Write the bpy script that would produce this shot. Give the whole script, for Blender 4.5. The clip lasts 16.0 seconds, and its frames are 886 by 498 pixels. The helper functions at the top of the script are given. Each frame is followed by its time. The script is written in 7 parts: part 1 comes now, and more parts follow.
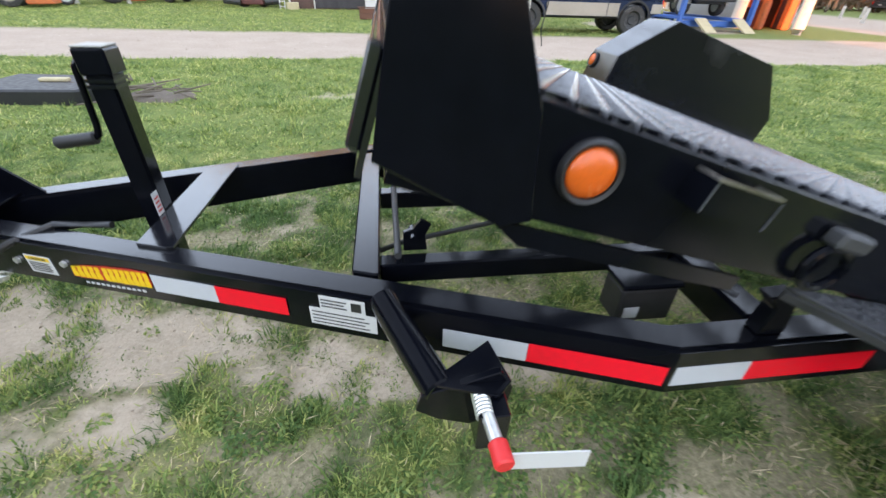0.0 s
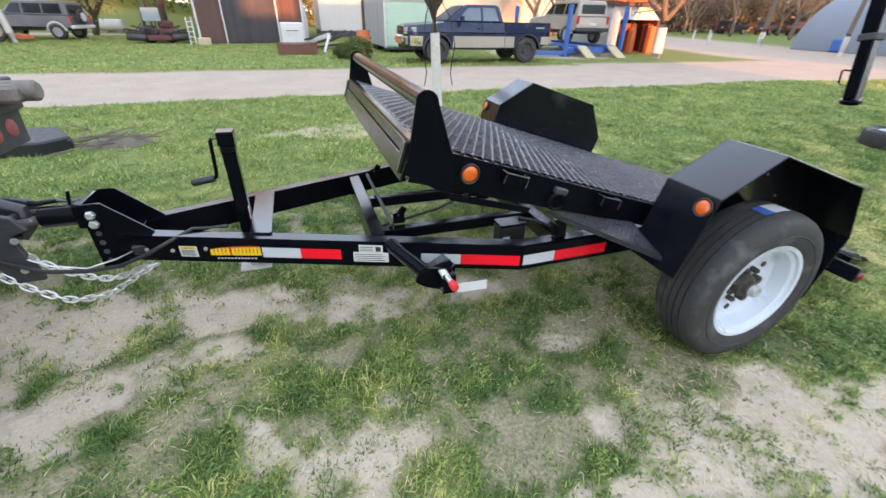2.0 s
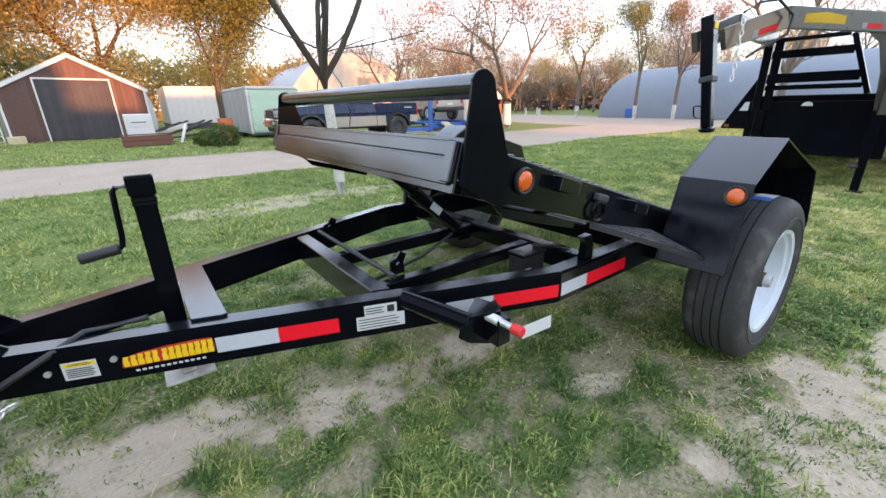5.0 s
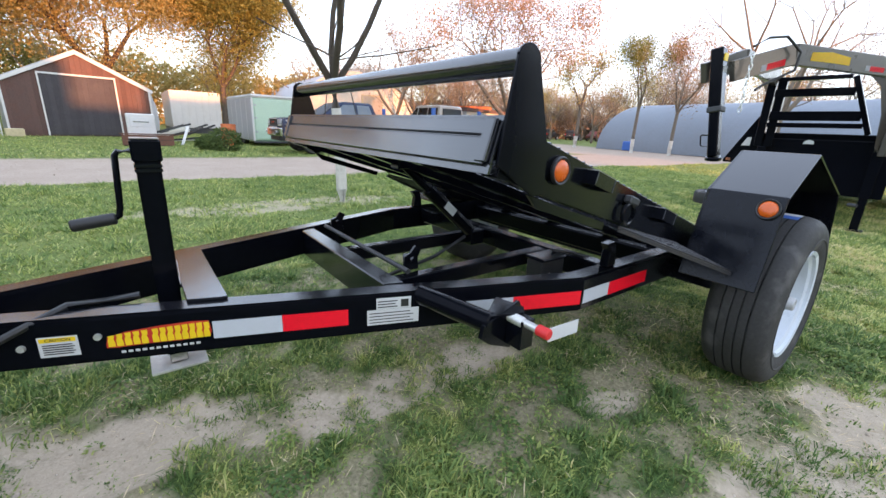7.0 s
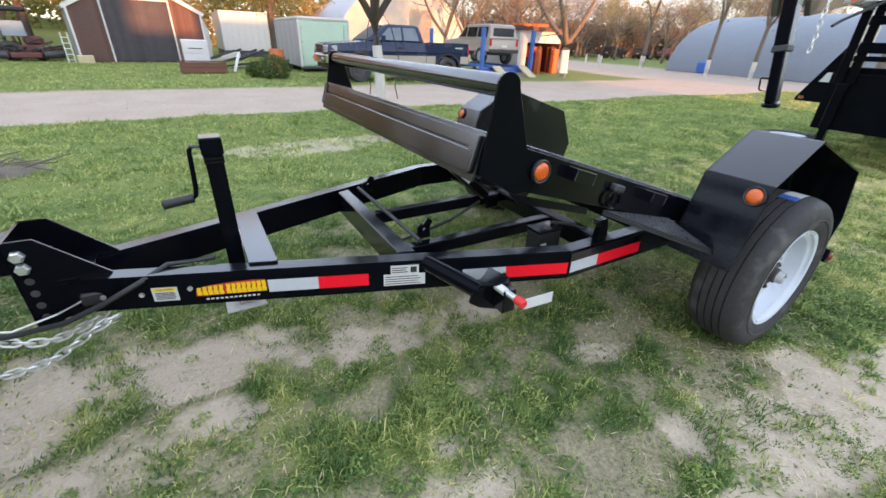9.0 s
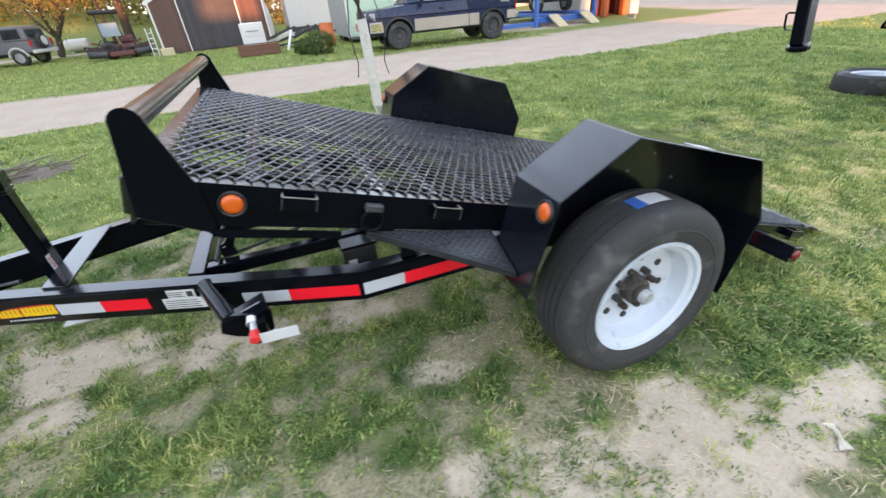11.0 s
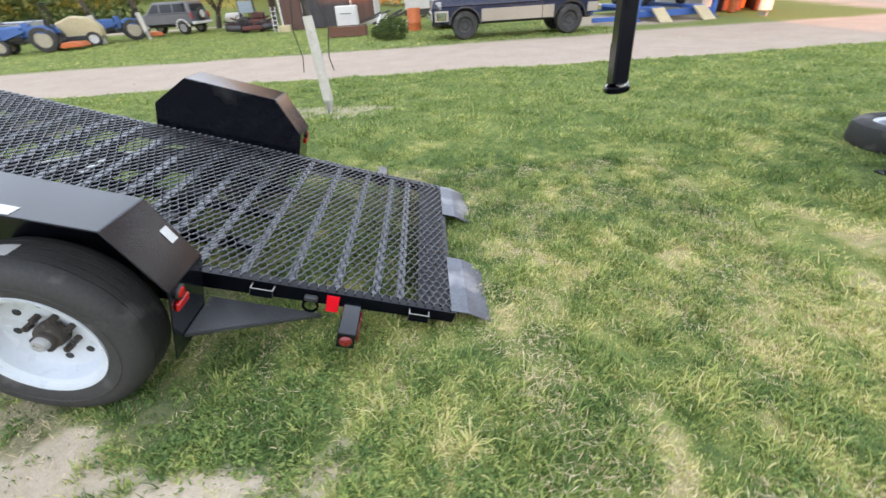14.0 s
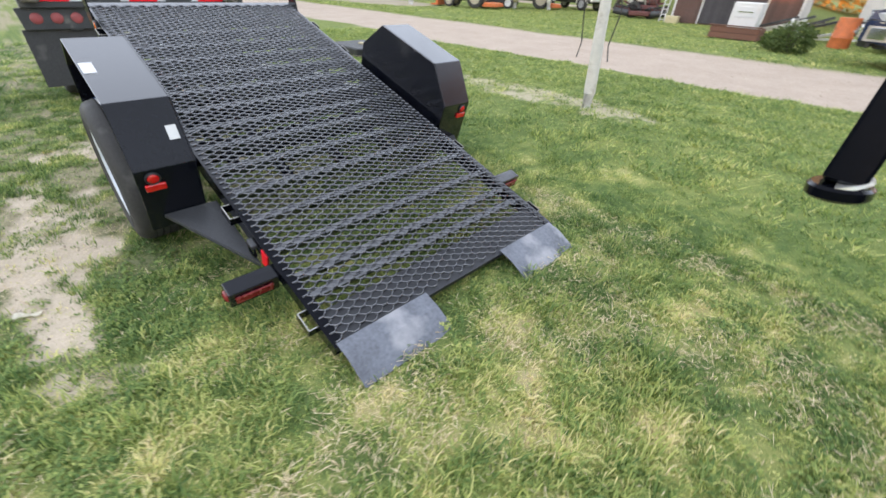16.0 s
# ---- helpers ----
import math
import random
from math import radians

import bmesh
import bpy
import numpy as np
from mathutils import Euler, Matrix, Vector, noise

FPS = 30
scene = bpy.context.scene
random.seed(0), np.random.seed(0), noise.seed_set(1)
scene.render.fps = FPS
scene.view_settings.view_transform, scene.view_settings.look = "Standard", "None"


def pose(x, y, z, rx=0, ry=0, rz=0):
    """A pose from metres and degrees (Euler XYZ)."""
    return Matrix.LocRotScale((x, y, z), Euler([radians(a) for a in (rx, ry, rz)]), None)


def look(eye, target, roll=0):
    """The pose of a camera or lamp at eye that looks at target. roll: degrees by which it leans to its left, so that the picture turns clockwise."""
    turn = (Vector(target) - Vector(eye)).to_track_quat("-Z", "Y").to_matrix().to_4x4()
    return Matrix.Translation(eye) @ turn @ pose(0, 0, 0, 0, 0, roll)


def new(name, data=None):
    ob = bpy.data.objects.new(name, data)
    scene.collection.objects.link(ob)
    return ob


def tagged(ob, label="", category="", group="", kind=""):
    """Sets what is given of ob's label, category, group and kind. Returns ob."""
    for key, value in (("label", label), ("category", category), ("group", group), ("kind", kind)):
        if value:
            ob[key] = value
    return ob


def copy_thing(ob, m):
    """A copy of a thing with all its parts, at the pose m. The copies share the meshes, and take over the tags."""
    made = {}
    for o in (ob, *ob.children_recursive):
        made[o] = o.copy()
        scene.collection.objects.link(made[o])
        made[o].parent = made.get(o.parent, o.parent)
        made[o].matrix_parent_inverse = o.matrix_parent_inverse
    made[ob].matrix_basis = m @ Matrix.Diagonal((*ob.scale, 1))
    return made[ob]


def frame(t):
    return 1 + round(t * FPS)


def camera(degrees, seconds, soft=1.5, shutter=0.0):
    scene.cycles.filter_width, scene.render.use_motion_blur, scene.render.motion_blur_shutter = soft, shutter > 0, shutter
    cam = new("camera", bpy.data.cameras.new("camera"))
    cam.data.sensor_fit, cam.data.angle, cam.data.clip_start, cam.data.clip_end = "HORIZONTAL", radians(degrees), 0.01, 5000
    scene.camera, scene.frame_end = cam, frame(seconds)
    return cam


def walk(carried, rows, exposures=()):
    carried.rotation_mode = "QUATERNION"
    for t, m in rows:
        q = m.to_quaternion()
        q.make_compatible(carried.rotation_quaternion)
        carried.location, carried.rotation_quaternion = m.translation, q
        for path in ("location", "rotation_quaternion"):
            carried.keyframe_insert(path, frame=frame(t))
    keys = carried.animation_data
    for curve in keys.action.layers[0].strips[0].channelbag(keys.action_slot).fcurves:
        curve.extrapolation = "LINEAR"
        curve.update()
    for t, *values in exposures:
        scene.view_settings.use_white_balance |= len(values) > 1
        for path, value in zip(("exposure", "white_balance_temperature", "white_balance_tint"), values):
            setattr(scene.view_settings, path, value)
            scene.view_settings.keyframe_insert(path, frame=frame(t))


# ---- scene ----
# ---- camera and its walk ----
cam = camera(95.4, 16.0, soft=1.5, shutter=0.3)
PATH = [
    (0, (-1.527, -0.088, 1.12), (-1.28, 1.571, 0.03), 1.9),
    (0.5, (-1.57, -0.294, 1.363), (-1.194, 1.32, 0.243), 2.9),
    (1, (-1.645, -0.56, 1.393), (-1.26, 1.086, 0.324), 2.2),
    (1.5, (-1.739, -0.81, 1.428), (-1.31, 0.858, 0.411), 2.5),
    (2, (-1.851, -0.976, 1.443), (-1.28, 0.658, 0.441), 1.3),
    (2.5, (-1.996, -1.1, 1.455), (-1.275, 0.502, 0.499), 2.6),
    (3, (-2.058, -1.123, 1.448), (-1.371, 0.499, 0.5), 3.1),
    (3.5, (-2.079, -1.098, 1.434), (-1.359, 0.528, 0.519), 1.8),
    (4, (-2.088, -0.923, 1.388), (-1.258, 0.7, 0.566), -2.0),
    (4.5, (-2.131, -0.63, 1.296), (-1.117, 0.918, 0.537), -3.7),
    (4.7, (-2.162, -0.531, 1.23), (-1.089, 0.996, 0.51), -2.8),
    (6.8, (-2.217, -0.368, 1.04), (-1.037, 1.143, 0.473), 3.0),
    (7, (-2.219, -0.374, 1.048), (-1.044, 1.14, 0.475), 2.6),
    (7.5, (-2.264, -0.407, 1.104), (-1.113, 1.09, 0.445), 1.8),
    (8, (-2.294, -0.467, 1.224), (-1.147, 0.967, 0.433), 0.1),
    (8.2, (-2.304, -0.485, 1.248), (-1.165, 0.949, 0.444), 1.2),
    (10.3, (-1.663, -0.754, 1.379), (-1.098, 0.834, 0.303), -1.6),
    (10.5, (-1.535, -0.753, 1.395), (-0.917, 0.812, 0.315), -3.3),
    (11, (-1.088, -0.892, 1.408), (-0.554, 0.717, 0.348), -5.0),
    (11.5, (-0.687, -0.999, 1.412), (-0.204, 0.633, 0.361), -6.8),
    (12, (-0.249, -1.073, 1.421), (0.343, 0.51, 0.351), -3.7),
    (12.5, (0.223, -1.238, 1.43), (0.668, 0.407, 0.384), -3.4),
    (13, (0.638, -1.261, 1.43), (0.961, 0.436, 0.422), -5.8),
    (13.5, (1.107, -1.218, 1.449), (1.35, 0.471, 0.406), -5.6),
    (14, (1.551, -1.184, 1.434), (1.566, 0.498, 0.352), -3.8),
    (14.5, (1.96, -1.009, 1.433), (1.641, 0.673, 0.399), -1.4),
    (15, (2.29, -0.811, 1.389), (1.445, 0.708, 0.399), -4.9),
    (15.5, (2.566, -0.583, 1.381), (1.523, 0.724, 0.283), -3.5),
    (16, (2.664, -0.18, 1.32), (1.496, 1.004, 0.209), 2.7),
]
walk(cam, [(t, look(eye, target, roll)) for t, eye, target, roll in PATH], exposures=[(0, 2.62, 8200, 26), (3, 2.43, 8000, 26), (4.5, 2.38, 7900, 26), (7.5, 2.28, 7800, 26), (8.2, 2.3, 7900, 26), (10.5, 2.5, 8100, 26), (13, 2.54, 8550, 26), (16, 2.54, 8850, 27)])


# ---- world, sun, exposure ----
world = bpy.data.worlds.new("dusk_sky")
scene.world = world
world.use_nodes = True
wn = world.node_tree
sky = wn.nodes.new("ShaderNodeTexSky")
sky.sky_type = 'NISHITA'
sky.sun_disc = False
SUN_EL, SUN_AZ = 7.0, 186.0        # degrees; azimuth clockwise from +y
sky.sun_elevation, sky.sun_rotation = radians(SUN_EL), radians(SUN_AZ)
sky.altitude, sky.air_density, sky.dust_density, sky.ozone_density = 150, 1.0, 0.6, 1.6
wn.nodes["Background"].inputs[1].default_value = 0.07
wn.links.new(sky.outputs[0], wn.nodes["Background"].inputs[0])
# a thin even veil of cloud over the whole sky
veil, both = wn.nodes.new("ShaderNodeBackground"), wn.nodes.new("ShaderNodeAddShader")
veil.inputs[0].default_value, veil.inputs[1].default_value = (0.50, 0.73, 1.0, 1), 0.42
wn.links.new(wn.nodes["Background"].outputs[0], both.inputs[0])
wn.links.new(veil.outputs[0], both.inputs[1])
wn.links.new(both.outputs[0], wn.nodes["World Output"].inputs[0])

sun_data = bpy.data.lights.new("sun", 'SUN')
sun_data.energy, sun_data.angle, sun_data.color = 2.2, radians(0.6), (1.0, 0.44, 0.19)
sun = new("sun", sun_data)
_d = Vector((math.sin(radians(SUN_AZ)) * math.cos(radians(SUN_EL)), math.cos(radians(SUN_AZ)) * math.cos(radians(SUN_EL)), math.sin(radians(SUN_EL))))
sun.matrix_world = look(_d * 60, (0, 0, 0))


# ---- materials ----
def mat(name, base, rough=0.5, metal=0.0, var=0.0, scale=8.0, bump=0.0, bscale=60.0, coat=0.0, rand=0.0, dirt=None, dirt_at=0.62, spec=0.5):
    """A surface: base colour with two scales of variation, bump, optional stains of colour dirt, and variation from object to object."""
    m = bpy.data.materials.new(name)
    m.use_nodes = True
    nt = m.node_tree
    n, l = nt.nodes, nt.links
    b = n["Principled BSDF"]
    b.inputs["Roughness"].default_value, b.inputs["Metallic"].default_value = rough, metal
    b.inputs["Coat Weight"].default_value, b.inputs["Coat Roughness"].default_value = coat, 0.06
    b.inputs["Specular IOR Level"].default_value = spec
    col = n.new("ShaderNodeRGB")
    col.outputs[0].default_value = (*base, 1)
    out = col.outputs[0]
    tc = n.new("ShaderNodeTexCoord")
    if var > 0:
        big, fine = n.new("ShaderNodeTexNoise"), n.new("ShaderNodeTexNoise")
        for t, s, d in ((big, scale, 4), (fine, scale * 9, 3)):
            t.inputs["Scale"].default_value, t.inputs["Detail"].default_value = s, d
            l.new(tc.outputs["Object"], t.inputs["Vector"])
        add = n.new("ShaderNodeMath")
        add.operation = 'ADD'
        l.new(big.outputs[0], add.inputs[0])
        l.new(fine.outputs[0], add.inputs[1])
        mr = n.new("ShaderNodeMapRange")
        mr.inputs[1].default_value, mr.inputs[2].default_value = 0.6, 1.4
        mr.inputs[3].default_value, mr.inputs[4].default_value = 1 - var, 1 + var
        l.new(add.outputs[0], mr.inputs[0])
        val = mr.outputs[0]
        if rand > 0:
            oi, rr, mu = n.new("ShaderNodeObjectInfo"), n.new("ShaderNodeMapRange"), n.new("ShaderNodeMath")
            rr.inputs[3].default_value, rr.inputs[4].default_value = 1 - rand, 1 + rand
            l.new(oi.outputs["Random"], rr.inputs[0])
            mu.operation = 'MULTIPLY'
            l.new(val, mu.inputs[0])
            l.new(rr.outputs[0], mu.inputs[1])
            val = mu.outputs[0]
        hv = n.new("ShaderNodeHueSaturation")
        l.new(out, hv.inputs["Color"])
        l.new(val, hv.inputs["Value"])
        out = hv.outputs[0]
        r2 = n.new("ShaderNodeMapRange")
        r2.inputs[1].default_value, r2.inputs[2].default_value = 0.3, 0.7
        r2.inputs[3].default_value, r2.inputs[4].default_value = max(0.02, rough * 0.8), min(1, rough * 1.25)
        l.new(big.outputs[0], r2.inputs[0])
        l.new(r2.outputs[0], b.inputs["Roughness"])
    if dirt:
        dn, ramp, mx = n.new("ShaderNodeTexNoise"), n.new("ShaderNodeMapRange"), n.new("ShaderNodeMix")
        dn.inputs["Scale"].default_value, dn.inputs["Detail"].default_value = scale * 0.6, 8
        l.new(tc.outputs["Object"], dn.inputs["Vector"])
        ramp.inputs[1].default_value, ramp.inputs[2].default_value = dirt_at, dirt_at + 0.12
        l.new(dn.outputs[0], ramp.inputs[0])
        mx.data_type = 'RGBA'
        mx.inputs[7].default_value = (*dirt, 1)
        l.new(ramp.outputs[0], mx.inputs[0])
        l.new(out, mx.inputs[6])
        out = mx.outputs[2]
    l.new(out, b.inputs["Base Color"])
    if bump > 0:
        bn, bp = n.new("ShaderNodeTexNoise"), n.new("ShaderNodeBump")
        bn.inputs["Scale"].default_value, bn.inputs["Detail"].default_value = bscale, 5
        l.new(tc.outputs["Object"], bn.inputs["Vector"])
        bp.inputs["Strength"].default_value, bp.inputs["Distance"].default_value = bump, 0.01
        l.new(bn.outputs[0], bp.inputs["Height"])
        l.new(bp.outputs[0], b.inputs["Normal"])
    return m


def leafy(name, a, c, transl=0.25, rough=0.6):
    """Leaves or blades: colour from island to island between a and c, a little light let through."""
    m = bpy.data.materials.new(name)
    m.use_nodes = True
    n, l = m.node_tree.nodes, m.node_tree.links
    b = n["Principled BSDF"]
    g, r = n.new("ShaderNodeNewGeometry"), n.new("ShaderNodeValToRGB")
    r.color_ramp.elements[0].color, r.color_ramp.elements[1].color = (*a, 1), (*c, 1)
    l.new(g.outputs["Random Per Island"], r.inputs[0])
    l.new(r.outputs[0], b.inputs["Base Color"])
    b.inputs["Roughness"].default_value = rough
    b.inputs["Specular IOR Level"].default_value = 0.25
    tr, mx = n.new("ShaderNodeBsdfTranslucent"), n.new("ShaderNodeMixShader")
    l.new(r.outputs[0], tr.inputs[0])
    mx.inputs[0].default_value = transl
    l.new(b.outputs[0], mx.inputs[1])
    l.new(tr.outputs[0], mx.inputs[2])
    l.new(mx.outputs[0], n["Material Output"].inputs[0])
    return m


def glassy(name, tint=(0.03, 0.035, 0.04), rough=0.05):
    return mat(name, tint, rough, 0.0, 0.1, 3.0, coat=0.3)


BLACK = mat("black_gloss_paint", (0.003, 0.0036, 0.0058), 0.15, 0, 0.25, 5, 0.012, 160, coat=0.0, spec=0.3)
BLACK_TOP = mat("black_fender_paint", (0.0045, 0.0054, 0.0085), 0.14, 0, 0.3, 4, 0.02, 120, coat=0.06, spec=0.3, dirt=(0.03, 0.03, 0.032), dirt_at=0.66)
def sheen(m, low, high, start=0.36, full=0.70):
    """Gloss of fresh enamel: faint when seen square on, strong at a glancing view."""
    n, l = m.node_tree.nodes, m.node_tree.links
    lw, mr = n.new("ShaderNodeLayerWeight"), n.new("ShaderNodeMapRange")
    lw.inputs["Blend"].default_value = 0.5
    mr.inputs[1].default_value, mr.inputs[2].default_value, mr.inputs[3].default_value, mr.inputs[4].default_value = start, full, low, high
    l.new(lw.outputs["Facing"], mr.inputs[0])
    l.new(mr.outputs[0], n["Principled BSDF"].inputs["Specular IOR Level"])


sheen(BLACK, 0.07, 1.2, 0.31, 0.64)
BLACK_FRONT = mat("black_front_enamel", (0.0045, 0.0054, 0.0085), 0.2, 0, 0.3, 6, 0.02, 120, coat=0.1, spec=0.3, dirt=(0.03, 0.028, 0.026), dirt_at=0.62)
sheen(BLACK_FRONT, 0.7, 1.6, 0.1, 0.5)
sheen(BLACK_TOP, 0.2, 1.5, 0.22, 0.58)
MESH = mat("black_joist_paint", (0.021, 0.023, 0.028), 0.24, 0, 0.3, 20, 0.05, 200, coat=0.8, spec=0.8, dirt=(0.09, 0.09, 0.09), dirt_at=0.68)
RUBBER = mat("tyre_rubber", (0.042, 0.041, 0.04), 0.7, 0, 0.25, 9, 0.12, 90, spec=0.3, dirt=(0.11, 0.105, 0.10), dirt_at=0.56)
WHEEL = mat("white_wheel_paint", (0.55, 0.60, 0.65), 0.3, 0, 0.05, 12, 0.01, 80, coat=0.2)
STEEL = mat("bare_steel", (0.38, 0.36, 0.33), 0.35, 1.0, 0.25, 30, 0.05, 140)
CAPSTEEL = mat("scuffed_cap_steel", (0.42, 0.42, 0.42), 0.45, 0.4, 0.3, 40, 0.06, 120, dirt=(0.2, 0.18, 0.16))
RUSTY = mat("rusty_hub", (0.075, 0.062, 0.054), 0.7, 0.4, 0.5, 60, 0.3, 160, dirt=(0.2, 0.19, 0.18))
ZINC = mat("zinc_plate", (0.74, 0.74, 0.71), 0.36, 0.75, 0.15, 40, 0.02, 120)
TAPE_W = mat("white_reflective_tape", (0.50, 0.52, 0.55), 0.35, 0, 0.05, 60, 0.02, 400)
TAPE_R = mat("red_reflective_tape", (0.95, 0.006, 0.022), 0.35, 0, 0.08, 60, 0.02, 400)
STICK = mat("white_sticker", (0.58, 0.58, 0.57), 0.45, 0, 0.04, 30)
SCRAPCREAM = mat("cream_packaging", (0.85, 0.80, 0.68), 0.6, 0, 0.1, 60, 0.05, 200)
YELLOW = mat("yellow_sticker", (0.85, 0.55, 0.02), 0.4, 0, 0.08, 30)
REDINK = mat("red_ink", (0.55, 0.03, 0.02), 0.4, 0, 0.1, 30)
DARKINK = mat("dark_ink", (0.02, 0.02, 0.02), 0.5)
AMBER = mat("amber_lens", (0.70, 0.105, 0.01), 0.25, 0, 0.15, 40, 0.15, 300, coat=0.3)
REDLENS = mat("red_lens", (0.62, 0.01, 0.01), 0.15, 0, 0.15, 40, 0.12, 300, coat=0.6)
REDCAP = mat("red_cap", (0.75, 0.03, 0.03), 0.45, 0, 0.06, 40)
FLAPS = mat("scuffed_steel_flap", (0.12, 0.13, 0.15), 0.36, 0.3, 0.4, 7, 0.05, 60, dirt=(0.28, 0.28, 0.29), dirt_at=0.52)
GUNGREY = mat("dusty_dark_steel", (0.045, 0.047, 0.05), 0.5, 0.2, 0.3, 12, 0.08, 60, dirt=(0.14, 0.135, 0.125))
MUDFLAP = mat("dusty_mud_flap", (0.04, 0.04, 0.041), 0.75, 0, 0.3, 6, 0.1, 30, dirt=(0.10, 0.095, 0.09))
CHROME = mat("chrome", (0.7, 0.7, 0.7), 0.1, 1.0, 0.08, 20)
TREAD = mat("black_tread_plate", (0.014, 0.015, 0.018), 0.42, 0, 0.3, 20, 0.1, 120, spec=0.45)
STRAND = mat("worn_mesh_strands", (0.036, 0.039, 0.047), 0.22, 0, 0.45, 25, 0.04, 200, coat=1.0, spec=1.0, dirt=(0.12, 0.12, 0.125), dirt_at=0.6)
# lighter grey for painted pocket-edge glints and for the tread lozenges
GLINTGREY = mat("glint_and_tread_grey", (0.075, 0.08, 0.09), 0.3, 0.4, 0.3, 40, 0.03, 200)
ARMLENS = mat("dull_red_lens", (0.20, 0.012, 0.014), 0.25, 0, 0.2, 40, 0.1, 300, coat=0.3)
GLASS = glassy("dark_glass")
# pale blue-grey base paints in the sky that the glass reflects
CABGLASS = glassy("sky_pale_cab_glass", (0.26, 0.32, 0.37), 0.04)
LAMPGLASS = mat("clear_lamp_lens", (0.42, 0.43, 0.44), 0.12, 0.2, 0.15, 30, coat=0.6)
HOSE = mat("black_hose", (0.014, 0.014, 0.015), 0.5, 0, 0.2, 20)
WOODRED = mat("brown_barn_boards", (0.105, 0.055, 0.045), 0.8, 0, 0.3, 3, 0.2, 40, rand=0.18)
DOORGREY = mat("dark_door_boards", (0.05, 0.045, 0.05), 0.8, 0, 0.25, 3, 0.2, 40, rand=0.14)
WHITEP = mat("white_paint", (0.60, 0.59, 0.57), 0.6, 0, 0.08, 5, 0.05, 60, dirt=(0.5, 0.46, 0.4), dirt_at=0.66)
GALV = mat("galvanised_sheet", (0.42, 0.44, 0.46), 0.45, 0.5, 0.15, 3, 0.03, 30)
QUONTAN = mat("tan_sheet", (0.40, 0.34, 0.28), 0.6, 0, 0.12, 2, 0.05, 30)
QUONCREAM = mat("cream_sheet", (0.56, 0.52, 0.46), 0.6, 0, 0.12, 2, 0.05, 30)
QUONGREY = mat("blue_grey_sheet", (0.19, 0.225, 0.265), 0.6, 0.0, 0.12, 1.2, 0.05, 20)
SEAFOAM = mat("pale_green_panel", (0.40, 0.56, 0.44), 0.5, 0, 0.08, 2, 0.02, 40)
TRUCKBLUE = mat("dark_blue_car_paint", (0.006, 0.017, 0.048), 0.25, 0.0, 0.1, 3, coat=0.1, spec=0.35)
TRUCKTAN = mat("pewter_car_paint", (0.36, 0.325, 0.28), 0.35, 0.3, 0.1, 3, coat=0.5)
SILVER = mat("silver_car_paint", (0.14, 0.14, 0.15), 0.35, 0.3, 0.1, 3, coat=0.4)
BLUEST = mat("blue_lift_paint", (0.03, 0.13, 0.42), 0.45, 0, 0.15, 6, 0.03, 50)
TRACRIM = mat("dusty_cream_rim", (0.38, 0.33, 0.25), 0.6, 0, 0.25, 9, 0.05, 40)
BLUETR = mat("blue_tractor_paint", (0.03, 0.12, 0.33), 0.4, 0, 0.2, 6, coat=0.2)
ORANGEST = mat("orange_machine_paint", (0.55, 0.13, 0.04), 0.6, 0, 0.35, 6, 0.05, 50, dirt=(0.1, 0.05, 0.03))
WOODPALE = mat("pale_planks", (0.5, 0.42, 0.26), 0.75, 0, 0.2, 8, 0.1, 60)
PLANTER = mat("red_brown_timber", (0.15, 0.065, 0.045), 0.8, 0, 0.25, 6, 0.1, 60, rand=0.15)
MAROON = mat("maroon_machine_paint", (0.12, 0.035, 0.03), 0.6, 0, 0.35, 8, 0.06, 40)
BARK = mat("grey_brown_bark", (0.16, 0.125, 0.095), 0.9, 0, 0.35, 12, 0.6, 30)
BARKDK = mat("dark_bark", (0.075, 0.058, 0.045), 0.9, 0, 0.35, 12, 0.6, 30)
LIME = mat("whitewashed_bark", (0.56, 0.53, 0.48), 0.85, 0, 0.15, 14, 0.5, 40, dirt=(0.4, 0.36, 0.3), dirt_at=0.6)
LEAF_GOLD = leafy("golden_spring_leaves", (0.31, 0.225, 0.08), (0.47, 0.36, 0.13), 0.5)
LEAF_OLIVE = leafy("olive_spring_leaves", (0.14, 0.14, 0.04), (0.28, 0.25, 0.07), 0.4)
LEAF_GREEN = leafy("green_leaves", (0.045, 0.085, 0.025), (0.12, 0.17, 0.05))
LEAF_BARE = leafy("bare_brush", (0.17, 0.13, 0.10), (0.31, 0.24, 0.18), 0.3)
DUSTRED = mat("dusty_red_lens", (0.36, 0.07, 0.07), 0.5, 0, 0.25, 30)
WEATHERED = mat("weathered_grey_timber", (0.17, 0.145, 0.125), 0.85, 0, 0.4, 14, 0.4, 50, dirt=(0.05, 0.04, 0.035), dirt_at=0.55)
LEAF_RUST = leafy("rusty_buds", (0.26, 0.145, 0.085), (0.42, 0.26, 0.15), 0.4)


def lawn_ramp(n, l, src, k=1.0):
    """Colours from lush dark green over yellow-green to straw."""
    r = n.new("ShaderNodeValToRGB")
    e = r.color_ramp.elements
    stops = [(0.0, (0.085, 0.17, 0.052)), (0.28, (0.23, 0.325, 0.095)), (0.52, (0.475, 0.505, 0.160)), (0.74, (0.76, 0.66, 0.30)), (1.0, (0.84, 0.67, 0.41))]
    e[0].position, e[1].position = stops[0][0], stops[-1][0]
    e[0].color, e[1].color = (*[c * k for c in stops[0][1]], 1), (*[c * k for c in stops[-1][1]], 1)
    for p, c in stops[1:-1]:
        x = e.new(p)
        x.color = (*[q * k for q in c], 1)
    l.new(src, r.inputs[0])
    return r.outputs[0]


